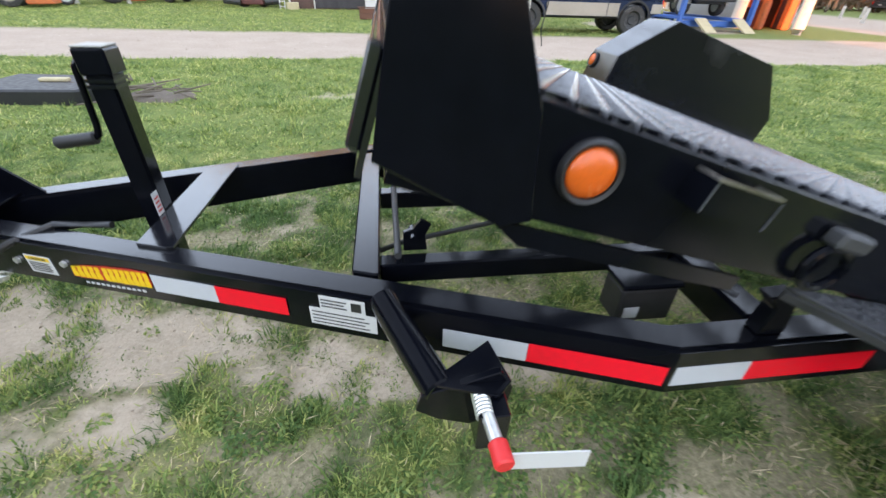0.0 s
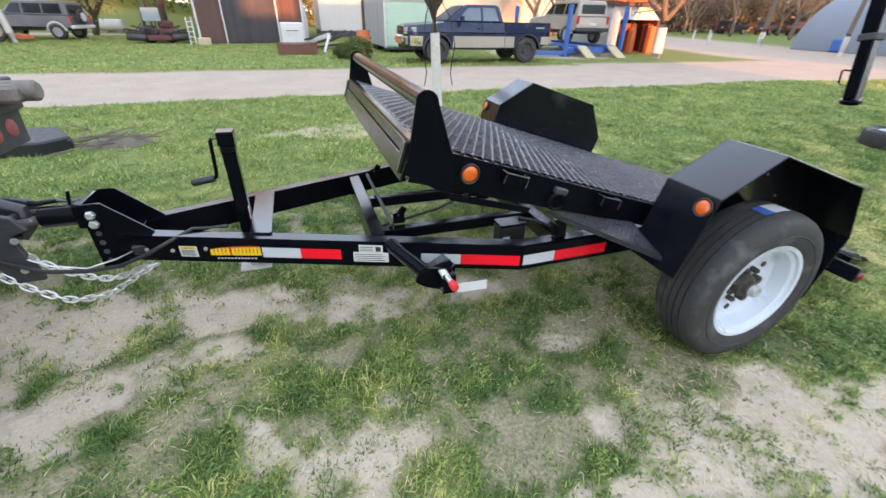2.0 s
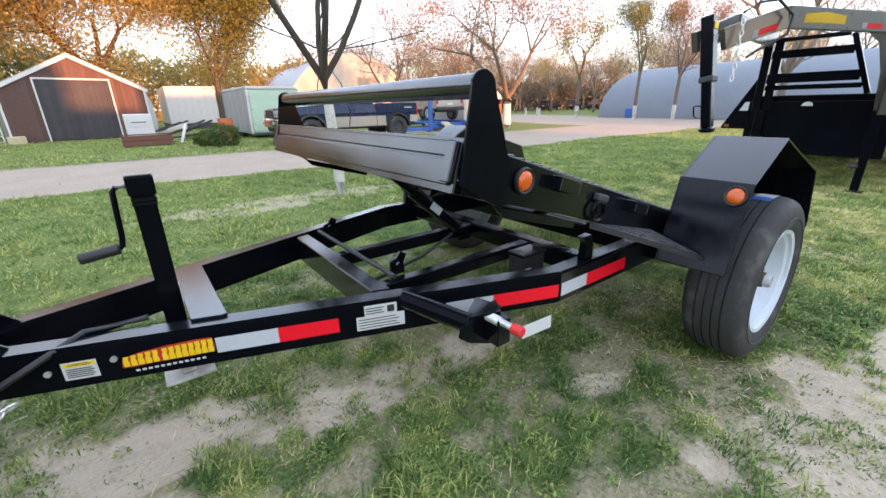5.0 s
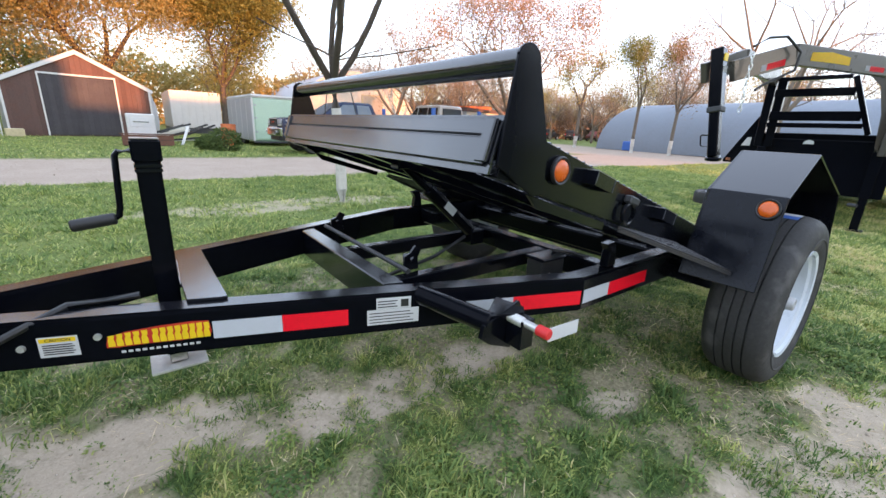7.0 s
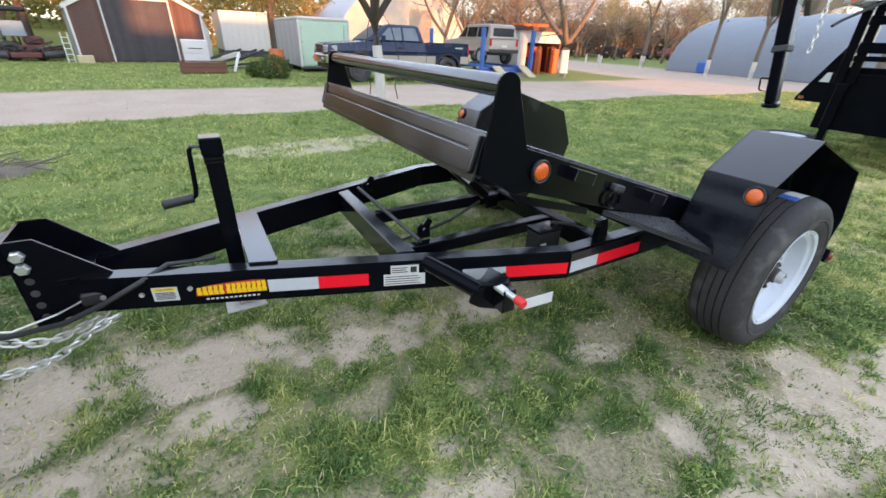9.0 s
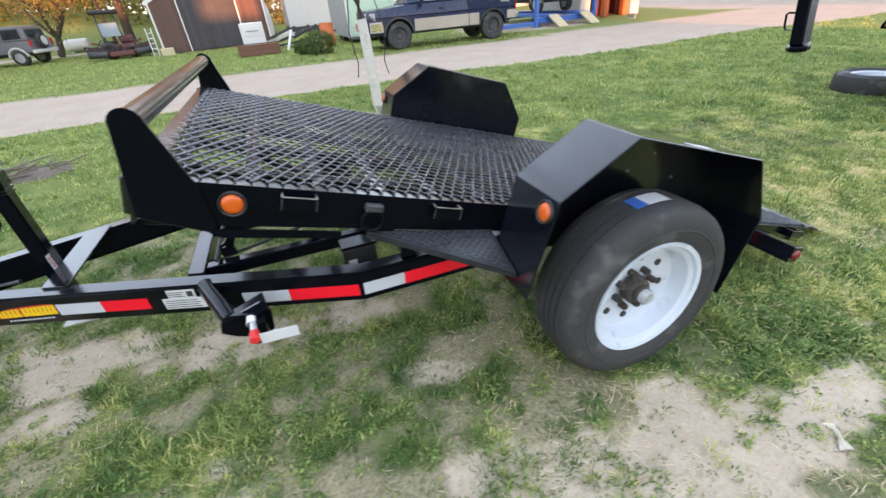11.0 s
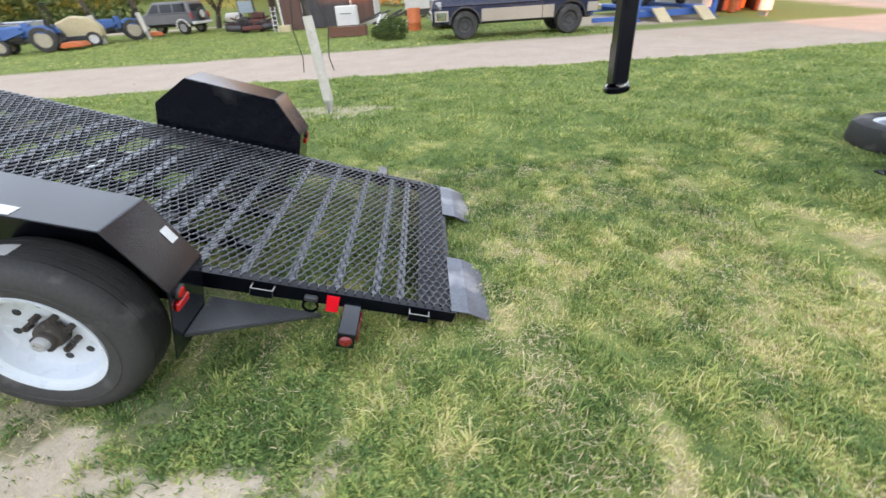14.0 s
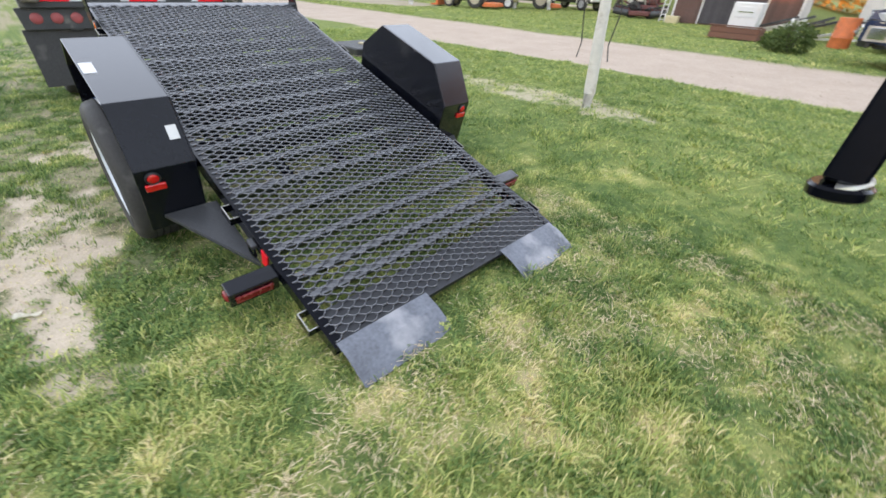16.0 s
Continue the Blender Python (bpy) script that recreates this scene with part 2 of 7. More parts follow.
def blade_material():
    m = bpy.data.materials.new("grass_blades")
    m.use_nodes = True
    n, l = m.node_tree.nodes, m.node_tree.links
    b = n["Principled BSDF"]
    at, g, mr, ad = n.new("ShaderNodeAttribute"), n.new("ShaderNodeNewGeometry"), n.new("ShaderNodeMapRange"), n.new("ShaderNodeMath")
    at.attribute_name = "tone"
    mr.inputs[3].default_value, mr.inputs[4].default_value = -0.25, 0.21
    l.new(g.outputs["Random Per Island"], mr.inputs[0])
    l.new(at.outputs["Fac"], ad.inputs[0])
    l.new(mr.outputs[0], ad.inputs[1])
    col = lawn_ramp(n, l, ad.outputs[0])
    l.new(col, b.inputs["Base Color"])
    b.inputs["Roughness"].default_value, b.inputs["Specular IOR Level"].default_value = 0.55, 0.25
    tr, mx = n.new("ShaderNodeBsdfTranslucent"), n.new("ShaderNodeMixShader")
    l.new(col, tr.inputs[0])
    mx.inputs[0].default_value = 0.35
    l.new(b.outputs[0], mx.inputs[1])
    l.new(tr.outputs[0], mx.inputs[2])
    l.new(mx.outputs[0], n["Material Output"].inputs[0])
    return m


BLADES = blade_material()


# ---- builders ----
def part(name, bm, material, parent=None, label="", smooth=False, M=None):
    """Links a bmesh as one mesh object, under a thing or a part. M: places it."""
    if M is not None:
        bm.transform(M)
    bmesh.ops.recalc_face_normals(bm, faces=bm.faces)
    me = bpy.data.meshes.new(name)
    bm.to_mesh(me)
    bm.free()
    if smooth:
        me.polygons.foreach_set("use_smooth", [True] * len(me.polygons))
        me.set_sharp_from_angle(angle=radians(38))
    me.materials.append(material)
    ob = new(name, me)
    if parent is not None:
        ob.parent = parent
        ob.matrix_parent_inverse = ROOTS[parent.name].inverted()
    ROOTS[ob.name] = Matrix.Identity(4) if parent is None else ROOTS[parent.name] @ ob.matrix_parent_inverse
    if label:
        ob["label"] = label
    return ob


ROOTS = {}


def thing(name, at, label, category, group="", kind=""):
    """An Empty at the thing's base."""
    ob = new(name)
    ob.empty_display_size = 0.2
    ob.location = at
    ROOTS[ob.name] = Matrix.Translation(at)
    return tagged(ob, label, category, group, kind)


def solo(name, bm, material, label, category, group="", kind="", smooth=False, M=None):
    return tagged(part(name, bm, material, None, "", smooth, M), label, category, group, kind)


def B():
    return bmesh.new()


def bevel(bm, w, seg=1, faces=None):
    es = [e for e in bm.edges if len(e.link_faces) == 2 and e.calc_face_angle(0) > 0.5]
    if w > 0 and es:
        bmesh.ops.bevel(bm, geom=es, offset=w, segments=seg, affect='EDGES', clamp_overlap=True)
    return bm


def box(x0, x1, y0, y1, z0, z1, w=0.0, bm=None, seg=1):
    own = bmesh.new()
    bmesh.ops.create_cube(own, size=1, matrix=Matrix.Translation(((x0 + x1) / 2, (y0 + y1) / 2, (z0 + z1) / 2)) @ Matrix.Diagonal((abs(x1 - x0), abs(y1 - y0), abs(z1 - z0), 1)))
    bevel(own, w, seg)
    return merge(bm, own)


def merge(bm, own):
    """Adds own to bm (or hands it back when bm is None)."""
    if bm is None:
        return own
    tmp = bpy.data.meshes.new("tmp")
    own.to_mesh(tmp)
    own.free()
    bm.from_mesh(tmp)
    bpy.data.meshes.remove(tmp)
    return bm


def prism(poly, a, b, axis='y', w=0.0, bm=None, seg=1):
    """A polygon swept from a to b along an axis. y: (x, z); z: (x, y); x: (y, z)."""
    own = bmesh.new()
    put = {'y': lambda p, s: (p[0], s, p[1]), 'z': lambda p, s: (p[0], p[1], s), 'x': lambda p, s: (s, p[0], p[1])}[axis]
    lo, hi = [own.verts.new(put(p, a)) for p in poly], [own.verts.new(put(p, b)) for p in poly]
    n = len(poly)
    own.faces.new(lo)
    own.faces.new(hi[::-1])
    for i in range(n):
        own.faces.new((lo[i], hi[i], hi[(i + 1) % n], lo[(i + 1) % n]))
    bmesh.ops.recalc_face_normals(own, faces=own.faces)
    bevel(own, w, seg)
    return merge(bm, own)


def frame_of(d):
    d = Vector(d).normalized()
    up = Vector((0, 0, 1)) if abs(d.z) < 0.95 else Vector((1, 0, 0))
    s = d.cross(up).normalized()
    return d, s, s.cross(d).normalized()


def bar(p, q, wide, high, w=0.0, bm=None, up=(0, 0, 1)):
    """A square bar from p to q."""
    p, q = Vector(p), Vector(q)
    d = (q - p).normalized()
    s = d.cross(Vector(up)).normalized()
    u = s.cross(d).normalized()
    own = bmesh.new()
    bmesh.ops.create_cube(own, size=1)
    M = Matrix((s, d, u)).transposed().to_4x4()
    bmesh.ops.transform(own, matrix=Matrix.Translation((p + q) / 2) @ M @ Matrix.Diagonal((wide, (q - p).length, high, 1)), verts=own.verts)
    bevel(own, w)
    return merge(bm, own)


def rod(p, q, r, r2=None, n=14, bm=None, w=0.0):
    """A round bar from p to q."""
    p, q = Vector(p), Vector(q)
    d, s, u = frame_of(q - p)
    own = bmesh.new()
    bmesh.ops.create_cone(own, cap_ends=True, segments=n, radius1=r, radius2=r if r2 is None else r2, depth=(q - p).length)
    M = Matrix((s, u, d)).transposed().to_4x4()
    if w:
        bevel(own, w)
    bmesh.ops.transform(own, matrix=Matrix.Translation((p + q) / 2) @ M, verts=own.verts)
    return merge(bm, own)


def pipe(points, r, n=8, bm=None, closed=False, taper=None):
    """A round tube through points. taper: its radius at the end."""
    own = bmesh.new()
    pts = [Vector(p) for p in points]
    rings = []
    last = None
    for i, p in enumerate(pts):
        a = pts[i - 1] if i or closed else p
        b = pts[(i + 1) % len(pts)] if i + 1 < len(pts) or closed else p
        d = (b - a).normalized()
        if last is None:
            _, s, u = frame_of(d)
        else:
            s = (last - d * last.dot(d)).normalized()
            u = d.cross(s)
        last = s
        k = r if taper is None else r + (taper - r) * i / (len(pts) - 1)
        rings.append([own.verts.new(p + k * (math.cos(6.2832 * j / n) * s + math.sin(6.2832 * j / n) * u)) for j in range(n)])
    m = len(rings)
    for i in range(m if closed else m - 1):
        A, C = rings[i], rings[(i + 1) % m]
        for j in range(n):
            own.faces.new((A[j], A[(j + 1) % n], C[(j + 1) % n], C[j]))
    if not closed:
        own.faces.new(rings[0][::-1])
        own.faces.new(rings[-1])
    return merge(bm, own)


def lathe(profile, n=40, bm=None, M=None):
    """A closed or open profile of (radius, along) turned about the y axis."""
    own = bmesh.new()
    rings = []
    for r, y in profile:
        if r < 1e-6:
            rings.append([own.verts.new((0, y, 0))])
        else:
            rings.append([own.verts.new((r * math.cos(6.283185 * j / n), y, r * math.sin(6.283185 * j / n))) for j in range(n)])
    for A, C in zip(rings, rings[1:]):
        for j in range(n):
            k = (j + 1) % n
            if len(A) == 1 and len(C) == 1:
                continue
            if len(A) == 1:
                own.faces.new((A[0], C[j], C[k]))
            elif len(C) == 1:
                own.faces.new((A[j], A[k], C[0]))
            else:
                own.faces.new((A[j], A[k], C[k], C[j]))
    if M is not None:
        own.transform(M)
    return merge(bm, own)


def words(name, text, size, M, material, parent, label="", squeeze=1.0):
    """Raised lettering in the built-in font, as a mesh part."""
    cu = bpy.data.curves.new(name, 'FONT')
    cu.body, cu.size, cu.align_x, cu.align_y, cu.extrude = text, size, 'CENTER', 'CENTER', 0.0004
    tmp = bpy.data.objects.new(name + "_tmp", cu)
    scene.collection.objects.link(tmp)
    me = bpy.data.meshes.new_from_object(tmp.evaluated_get(bpy.context.evaluated_depsgraph_get()))
    bpy.data.objects.remove(tmp)
    bm = bmesh.new()
    bm.from_mesh(me)
    bpy.data.meshes.remove(me)
    return part(name, bm, material, parent, label, M=M @ Matrix.Diagonal((squeeze, 1, 1, 1)))


def hash2(ix, iy, seed):
    h = (ix.astype(np.int64) * 374761393 + iy.astype(np.int64) * 668265263 + seed * 974711) & 0x7fffffff
    h = ((h ^ (h >> 13)) * 1274126177) & 0x7fffffff
    return ((h ^ (h >> 16)) & 0xffff) / 65535.0


def vnoise(x, y, seed):
    """Smooth value noise, 0 to 1, on arrays."""
    ix, iy = np.floor(x), np.floor(y)
    fx, fy = x - ix, y - iy
    fx, fy = fx * fx * (3 - 2 * fx), fy * fy * (3 - 2 * fy)
    a, b = hash2(ix, iy, seed), hash2(ix + 1, iy, seed)
    c, d = hash2(ix, iy + 1, seed), hash2(ix + 1, iy + 1, seed)
    return (a * (1 - fx) + b * fx) * (1 - fy) + (c * (1 - fx) + d * fx) * fy


def fbm(x, y, seed, octaves=4):
    out, amp, tot = 0, 1.0, 0
    for o in range(octaves):
        out = out + amp * vnoise(x * 2 ** o, y * 2 ** o, seed + o)
        tot += amp
        amp *= 0.55
    return out / tot


def mesh_np(name, verts, tris, material, smooth=False):
    me = bpy.data.meshes.new(name)
    me.vertices.add(len(verts))
    me.vertices.foreach_set("co", np.asarray(verts, np.float32).ravel())
    k = tris.shape[1]
    me.loops.add(tris.size)
    me.loops.foreach_set("vertex_index", np.asarray(tris, np.int32).ravel())
    me.polygons.add(len(tris))
    me.polygons.foreach_set("loop_start", np.arange(0, tris.size, k, dtype=np.int32))
    me.polygons.foreach_set("loop_total", np.full(len(tris), k, np.int32))
    if smooth:
        me.polygons.foreach_set("use_smooth", np.ones(len(tris), bool))
    me.update()
    me.materials.append(material)
    return me


# ---- ground ----
def soft(d, r, w):
    """1 inside radius r, falling to 0 at r + w."""
    t = np.clip((r + w - d) / w, 0, 1)
    return t * t * (3 - 2 * t)


# worn earth: centre, half sizes, turn in degrees, strength
WORN = [
    (-0.55, -0.28, 0.42, 0.19, -22, 1.12), (-0.02, -0.39, 0.42, 0.2, -5, 1.12), (0.47, -0.48, 0.36, 0.13, -8, 1.12), (0.93, -0.45, 0.3, 0.1, 10, 0.95),
    (1.13, -0.37, 0.1, 0.14, -25, 0.95), (-1.0, -0.47, 0.3, 0.11, 0, 0.75), (-0.32, -0.56, 0.46, 0.13, -14, 0.9), (-1.12, 0.9, 0.4, 0.15, -12, 0.85), (-1.85, 0.93, 0.5, 0.15, -16, 0.82),
    (-2.5, 1.12, 0.5, 0.2, -8, 0.9), (-3.4, 1.1, 0.8, 0.38, 0, 0.95), (-2.65, 0.64, 0.65, 0.15, 12, 0.75), (-3.2, 0.38, 0.35, 0.13, 0, 0.72),
    (-2.05, 0.07, 0.36, 0.09, -35, 0.7), (-0.8, 0.31, 0.28, 0.08, -5, 0.68), (-1.6, -0.3, 0.27, 0.1, 0, 0.6), (-0.7, 5.0, 1.75, 0.44, 2, 0.74),
]
ROAD_Y0, ROAD_Y1 = 7.85, 12.75


def road_mask(x, y):
    """1 on the gravel road and yard."""
    wob = (fbm(x * 0.5, y * 0.5, 41, 3) - 0.5) * 0.55 + (fbm(x * 2.5, y * 2.5, 45, 2) - 0.5) * 0.25
    near = ROAD_Y0 - 0.02 * np.clip(x, 0, 40) ** 1.35 * 0.5 + wob * 0.7
    far = ROAD_Y1 + wob
    lane = np.clip((y - near) / 0.22, 0, 1) * np.clip((far - y) / 0.3, 0, 1)
    # yard in front of the pickup and round the corner to the buildings
    yard = np.clip((y - near) / 0.22, 0, 1) * np.clip((x - 7.6 + wob) / 0.5, 0, 1) * np.clip((13.3 + wob - y) / 0.4, 0, 1)
    back = np.clip((x - 17.5 - wob * 3 - 0.25 * np.clip(y - 15, 0, 30)) / 1.2, 0, 1) * np.clip((y - near) / 0.3, 0, 1) * np.clip((70 - y) / 5, 0, 1) * np.clip((33 - x + 0.3 * (y - 20)) / 3, 0, 1)
    lane2 = soft(np.hypot((x + 30) / 22, (y - 33.5) / 2.0), 0.8, 0.25)
    yardl = soft(np.hypot((x + 25) / 8, (y - 18) / 3.2), 0.8, 0.3)
    pad = soft(np.hypot((x - 9.7) / 3.2, (y - 17.5) / 3.2), 0.8, 0.25) * 0.8
    return np.clip(np.maximum.reduce([lane, yard, back, lane2, pad, yardl * 0.8]), 0, 1)


def worn_mask(x, y):
    m = np.zeros_like(x)
    wx = x + (fbm(x * 3.2, y * 3.2, 5, 4) - 0.5) * 0.32
    wy = y + (fbm(x * 3.2, y * 3.2, 9, 4) - 0.5) * 0.26
    for cx, cy, a, b, turn, k in WORN:
        c, s = math.cos(radians(turn)), math.sin(radians(turn))
        u, v = ((wx - cx) * c + (wy - cy) * s) / a, (-(wx - cx) * s + (wy - cy) * c) / b
        m = np.maximum(m, k * soft(np.hypot(u, v), 0.75, 0.5))
    fine = fbm(x * 9, y * 9, 15, 5)
    thin = np.clip((fbm(x * 1.1 + 3, y * 1.1, 23, 4) - 0.52) * 3.5, 0, 1) * 0.62 * soft(np.hypot((x + 1.6) / 3.0, (y - 0.1) / 1.8), 0.8, 0.5)
    m = np.maximum(m, thin)
    tufts = fbm(x * 3.4 + 5, y * 3.4 + 1, 19, 3)
    return np.clip((m - 0.40 + (fine - 0.5) * 1.3 + (tufts - 0.5) * 1.25) * 3.2, 0, 1) * np.clip(m * 5 - 0.5, 0, 1) * (1 - 0.3 * np.clip((y - 3) / 0.8, 0, 1))


def lawn_tone(x, y):
    """0 lush dark green, 0.5 yellow-green, 1 straw."""
    t = 0.2 + (fbm(x * 1.1 + 2, y * 1.1 + 9, 71, 4) - 0.5) * 0.3 + (fbm(x * 4.6 + 4, y * 4.6, 53, 4) - 0.5) * 0.6 + (fbm(x * 15, y * 15 + 3, 57, 3) - 0.5) * 0.75
    straw = np.clip((fbm(x * 4.3 + 8, y * 2.9 + 1, 59, 5) - 0.56) * 6, 0, 1) * (0.1 + 0.3 * np.clip(x, 0, 1))
    t = t + straw + 0.2 * np.clip((x - 0.4) / 1.7, 0, 1) * np.clip((2.4 - y) / 1.6, 0.3, 1) + 0.12 * np.clip((y - 2) / 2, 0, 1) * np.clip(-x, 0, 1) + 0.2 * np.clip(worn_mask(x, y), 0, 1)
    near = np.clip((13 - np.abs(x)) / 4, 0, 1) * np.clip((y + 9) / 4, 0, 1) * np.clip((15 - y) / 5, 0, 1)
    t = np.clip(0.36 + (t - 0.36) * near, 0.0, 1.0)
    beyond = np.clip((y - 2.2) / 1.6, 0, 1) * np.clip((12 - y) / 2, 0, 1)
    return t + (0.32 + (t - 0.3) * 0.35 - t) * beyond


def lawn_height(x, y):
    far = np.clip((y - 30) / 40, 0, 1)
    bank = np.clip((y - 36) / 14, 0, 1) * np.clip((-2 - x) / 14, 0, 1) * 3.4
    return (fbm(x * 0.35, y * 0.35, 77, 3) - 0.5) * 0.05 * np.clip((np.hypot(x, y - 0.8) - 1.5) / 4, 0, 1) + bank * (1 - far * 0.3)


def ground_z(x, y, road=None, worn=None):
    """The height of the ground sheet: gentle lawn, sunken road and earth, small lumps."""
    road = road_mask(x, y) if road is None else road
    worn = worn_mask(x, y) if worn is None else worn
    return lawn_height(x, y) - 0.025 * road + (fbm(x * 9, y * 9, 61, 3) - 0.5) * 0.03 * (1 - 0.7 * road) - 0.014 * worn + (fbm(x * 30, y * 30, 63, 2) - 0.5) * 0.006


def ground_sheet():
    def axis(spans):
        out = [spans[0][0]]
        for a, b, n in spans:
            out += list(np.linspace(a, b, n + 1)[1:])
        return np.array(out)
    xs = axis([(-900, -120, 8), (-120, -40, 12), (-40, -9, 30), (-9, -4.2, 40), (-4.2, 3.4, 300), (3.4, 9, 50), (9, 40, 50), (40, 120, 12), (120, 900, 8)])
    ys = axis([(-900, -60, 8), (-60, -12, 16), (-12, -3, 45), (-3, -1.6, 20), (-1.6, 1.6, 130), (1.6, 3, 40), (3, 8.5, 80), (8.5, 14, 60), (14, 40, 50), (40, 120, 16), (120, 900, 8)])
    X, Y = np.meshgrid(xs, ys)
    x, y = X.ravel(), Y.ravel()
    road, worn = road_mask(x, y), worn_mask(x, y)
    z = ground_z(x, y, road, worn)
    v = np.stack([x, y, z], 1)
    nx = len(xs)
    i = (np.arange(len(ys) - 1)[:, None] * nx + np.arange(nx - 1)[None]).ravel()
    me = mesh_np("ground", v, np.stack([i, i + 1, i + nx + 1, i + nx], 1), GROUND, True)
    gaps = np.clip((0.55 - fbm(x * 5.5 + 2, y * 5.5 + 7, 131, 4)) * 8, 0, 1) * np.clip(0.85 - 0.8 * (x + 0.3), 0.05, 0.85) * np.clip((2.8 - y) / 0.5, 0, 1) * np.clip((y + 3) / 1, 0, 1)
    for name, val in (("road", road), ("worn", worn), ("tone", lawn_tone(x, y)), ("gaps", gaps)):
        at = me.attributes.new(name, 'FLOAT', 'POINT')
        at.data.foreach_set("value", val.astype(np.float32))
    return tagged(new("ground", me), "patchy lawn with worn sandy earth and a gravel road", "ground", kind="structure")


def ground_material():
    m = bpy.data.materials.new("lawn_earth_gravel")
    m.use_nodes = True
    n, l = m.node_tree.nodes, m.node_tree.links
    b = n["Principled BSDF"]
    b.inputs["Roughness"].default_value, b.inputs["Specular IOR Level"].default_value = 0.95, 0.15
    tc = n.new("ShaderNodeTexCoord")

    def noise_of(scale, detail=5, rough=0.6):
        t = n.new("ShaderNodeTexNoise")
        t.inputs["Scale"].default_value, t.inputs["Detail"].default_value, t.inputs["Roughness"].default_value = scale, detail, rough
        l.new(tc.outputs["Object"], t.inputs["Vector"])
        return t.outputs[0]

    def ramp(src, stops):
        r = n.new("ShaderNodeValToRGB")
        e = r.color_ramp.elements
        e[0].position, e[0].color = stops[0][0], (*stops[0][1], 1)
        e[1].position, e[1].color = stops[-1][0], (*stops[-1][1], 1)
        for p, c in stops[1:-1]:
            k = e.new(p)
            k.color = (*c, 1)
        l.new(src, r.inputs[0])
        return r.outputs[0]

    def mix(fac, a, c):
        x = n.new("ShaderNodeMix")
        x.data_type = 'RGBA'
        l.new(fac, x.inputs[0])
        l.new(a, x.inputs[6])
        l.new(c, x.inputs[7])
        return x.outputs[2]

    def attr(name):
        a = n.new("ShaderNodeAttribute")
        a.attribute_name = name
        return a.outputs["Fac"]

    spread = n.new("ShaderNodeMath")
    spread.operation = 'MULTIPLY_ADD'
    spread.inputs[1].default_value = 1.2
    l.new(noise_of(105, 4, 0.75), spread.inputs[0])
    shift = n.new("ShaderNodeMath")
    shift.operation = 'SUBTRACT'
    shift.inputs[1].default_value = 0.60
    l.new(attr("tone"), shift.inputs[0])
    l.new(shift.outputs[0], spread.inputs[2])
    thatch = ramp(noise_of(60, 5, 0.7), [(0.3, (0.16, 0.135, 0.085)), (0.7, (0.44, 0.36, 0.24))])
    # turf colour is halved, which paints in the shade between the blades
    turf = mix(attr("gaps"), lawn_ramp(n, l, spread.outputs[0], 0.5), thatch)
    earth = mix(noise_of(22, 6, 0.65), ramp(noise_of(4, 6), [(0.3, (0.44, 0.35, 0.255)), (0.7, (0.60, 0.485, 0.37))]),
                ramp(noise_of(60, 5, 0.7), [(0.3, (0.38, 0.30, 0.22)), (0.7, (0.61, 0.495, 0.385))]))
    litter = ramp(noise_of(14, 7, 0.72), [(0.54, (0, 0, 0)), (0.70, (0.6, 0.6, 0.6))])
    earth = mix(litter, earth, ramp(noise_of(110, 3), [(0.35, (0.19, 0.16, 0.095)), (0.65, (0.36, 0.285, 0.2))]))
    gravel = mix(noise_of(90, 5, 0.75), ramp(noise_of(1.2, 6), [(0.3, (0.36, 0.275, 0.215)), (0.7, (0.475, 0.38, 0.305))]),
                 ramp(noise_of(26, 4), [(0.3, (0.30, 0.225, 0.175)), (0.7, (0.485, 0.385, 0.31))]))
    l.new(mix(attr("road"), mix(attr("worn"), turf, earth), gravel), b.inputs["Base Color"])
    bp = n.new("ShaderNodeBump")
    bp.inputs["Strength"].default_value, bp.inputs["Distance"].default_value = 0.6, 0.012
    l.new(noise_of(70, 6, 0.7), bp.inputs["Height"])
    l.new(bp.outputs[0], b.inputs["Normal"])
    return m


GROUND = ground_material()
ground_sheet()


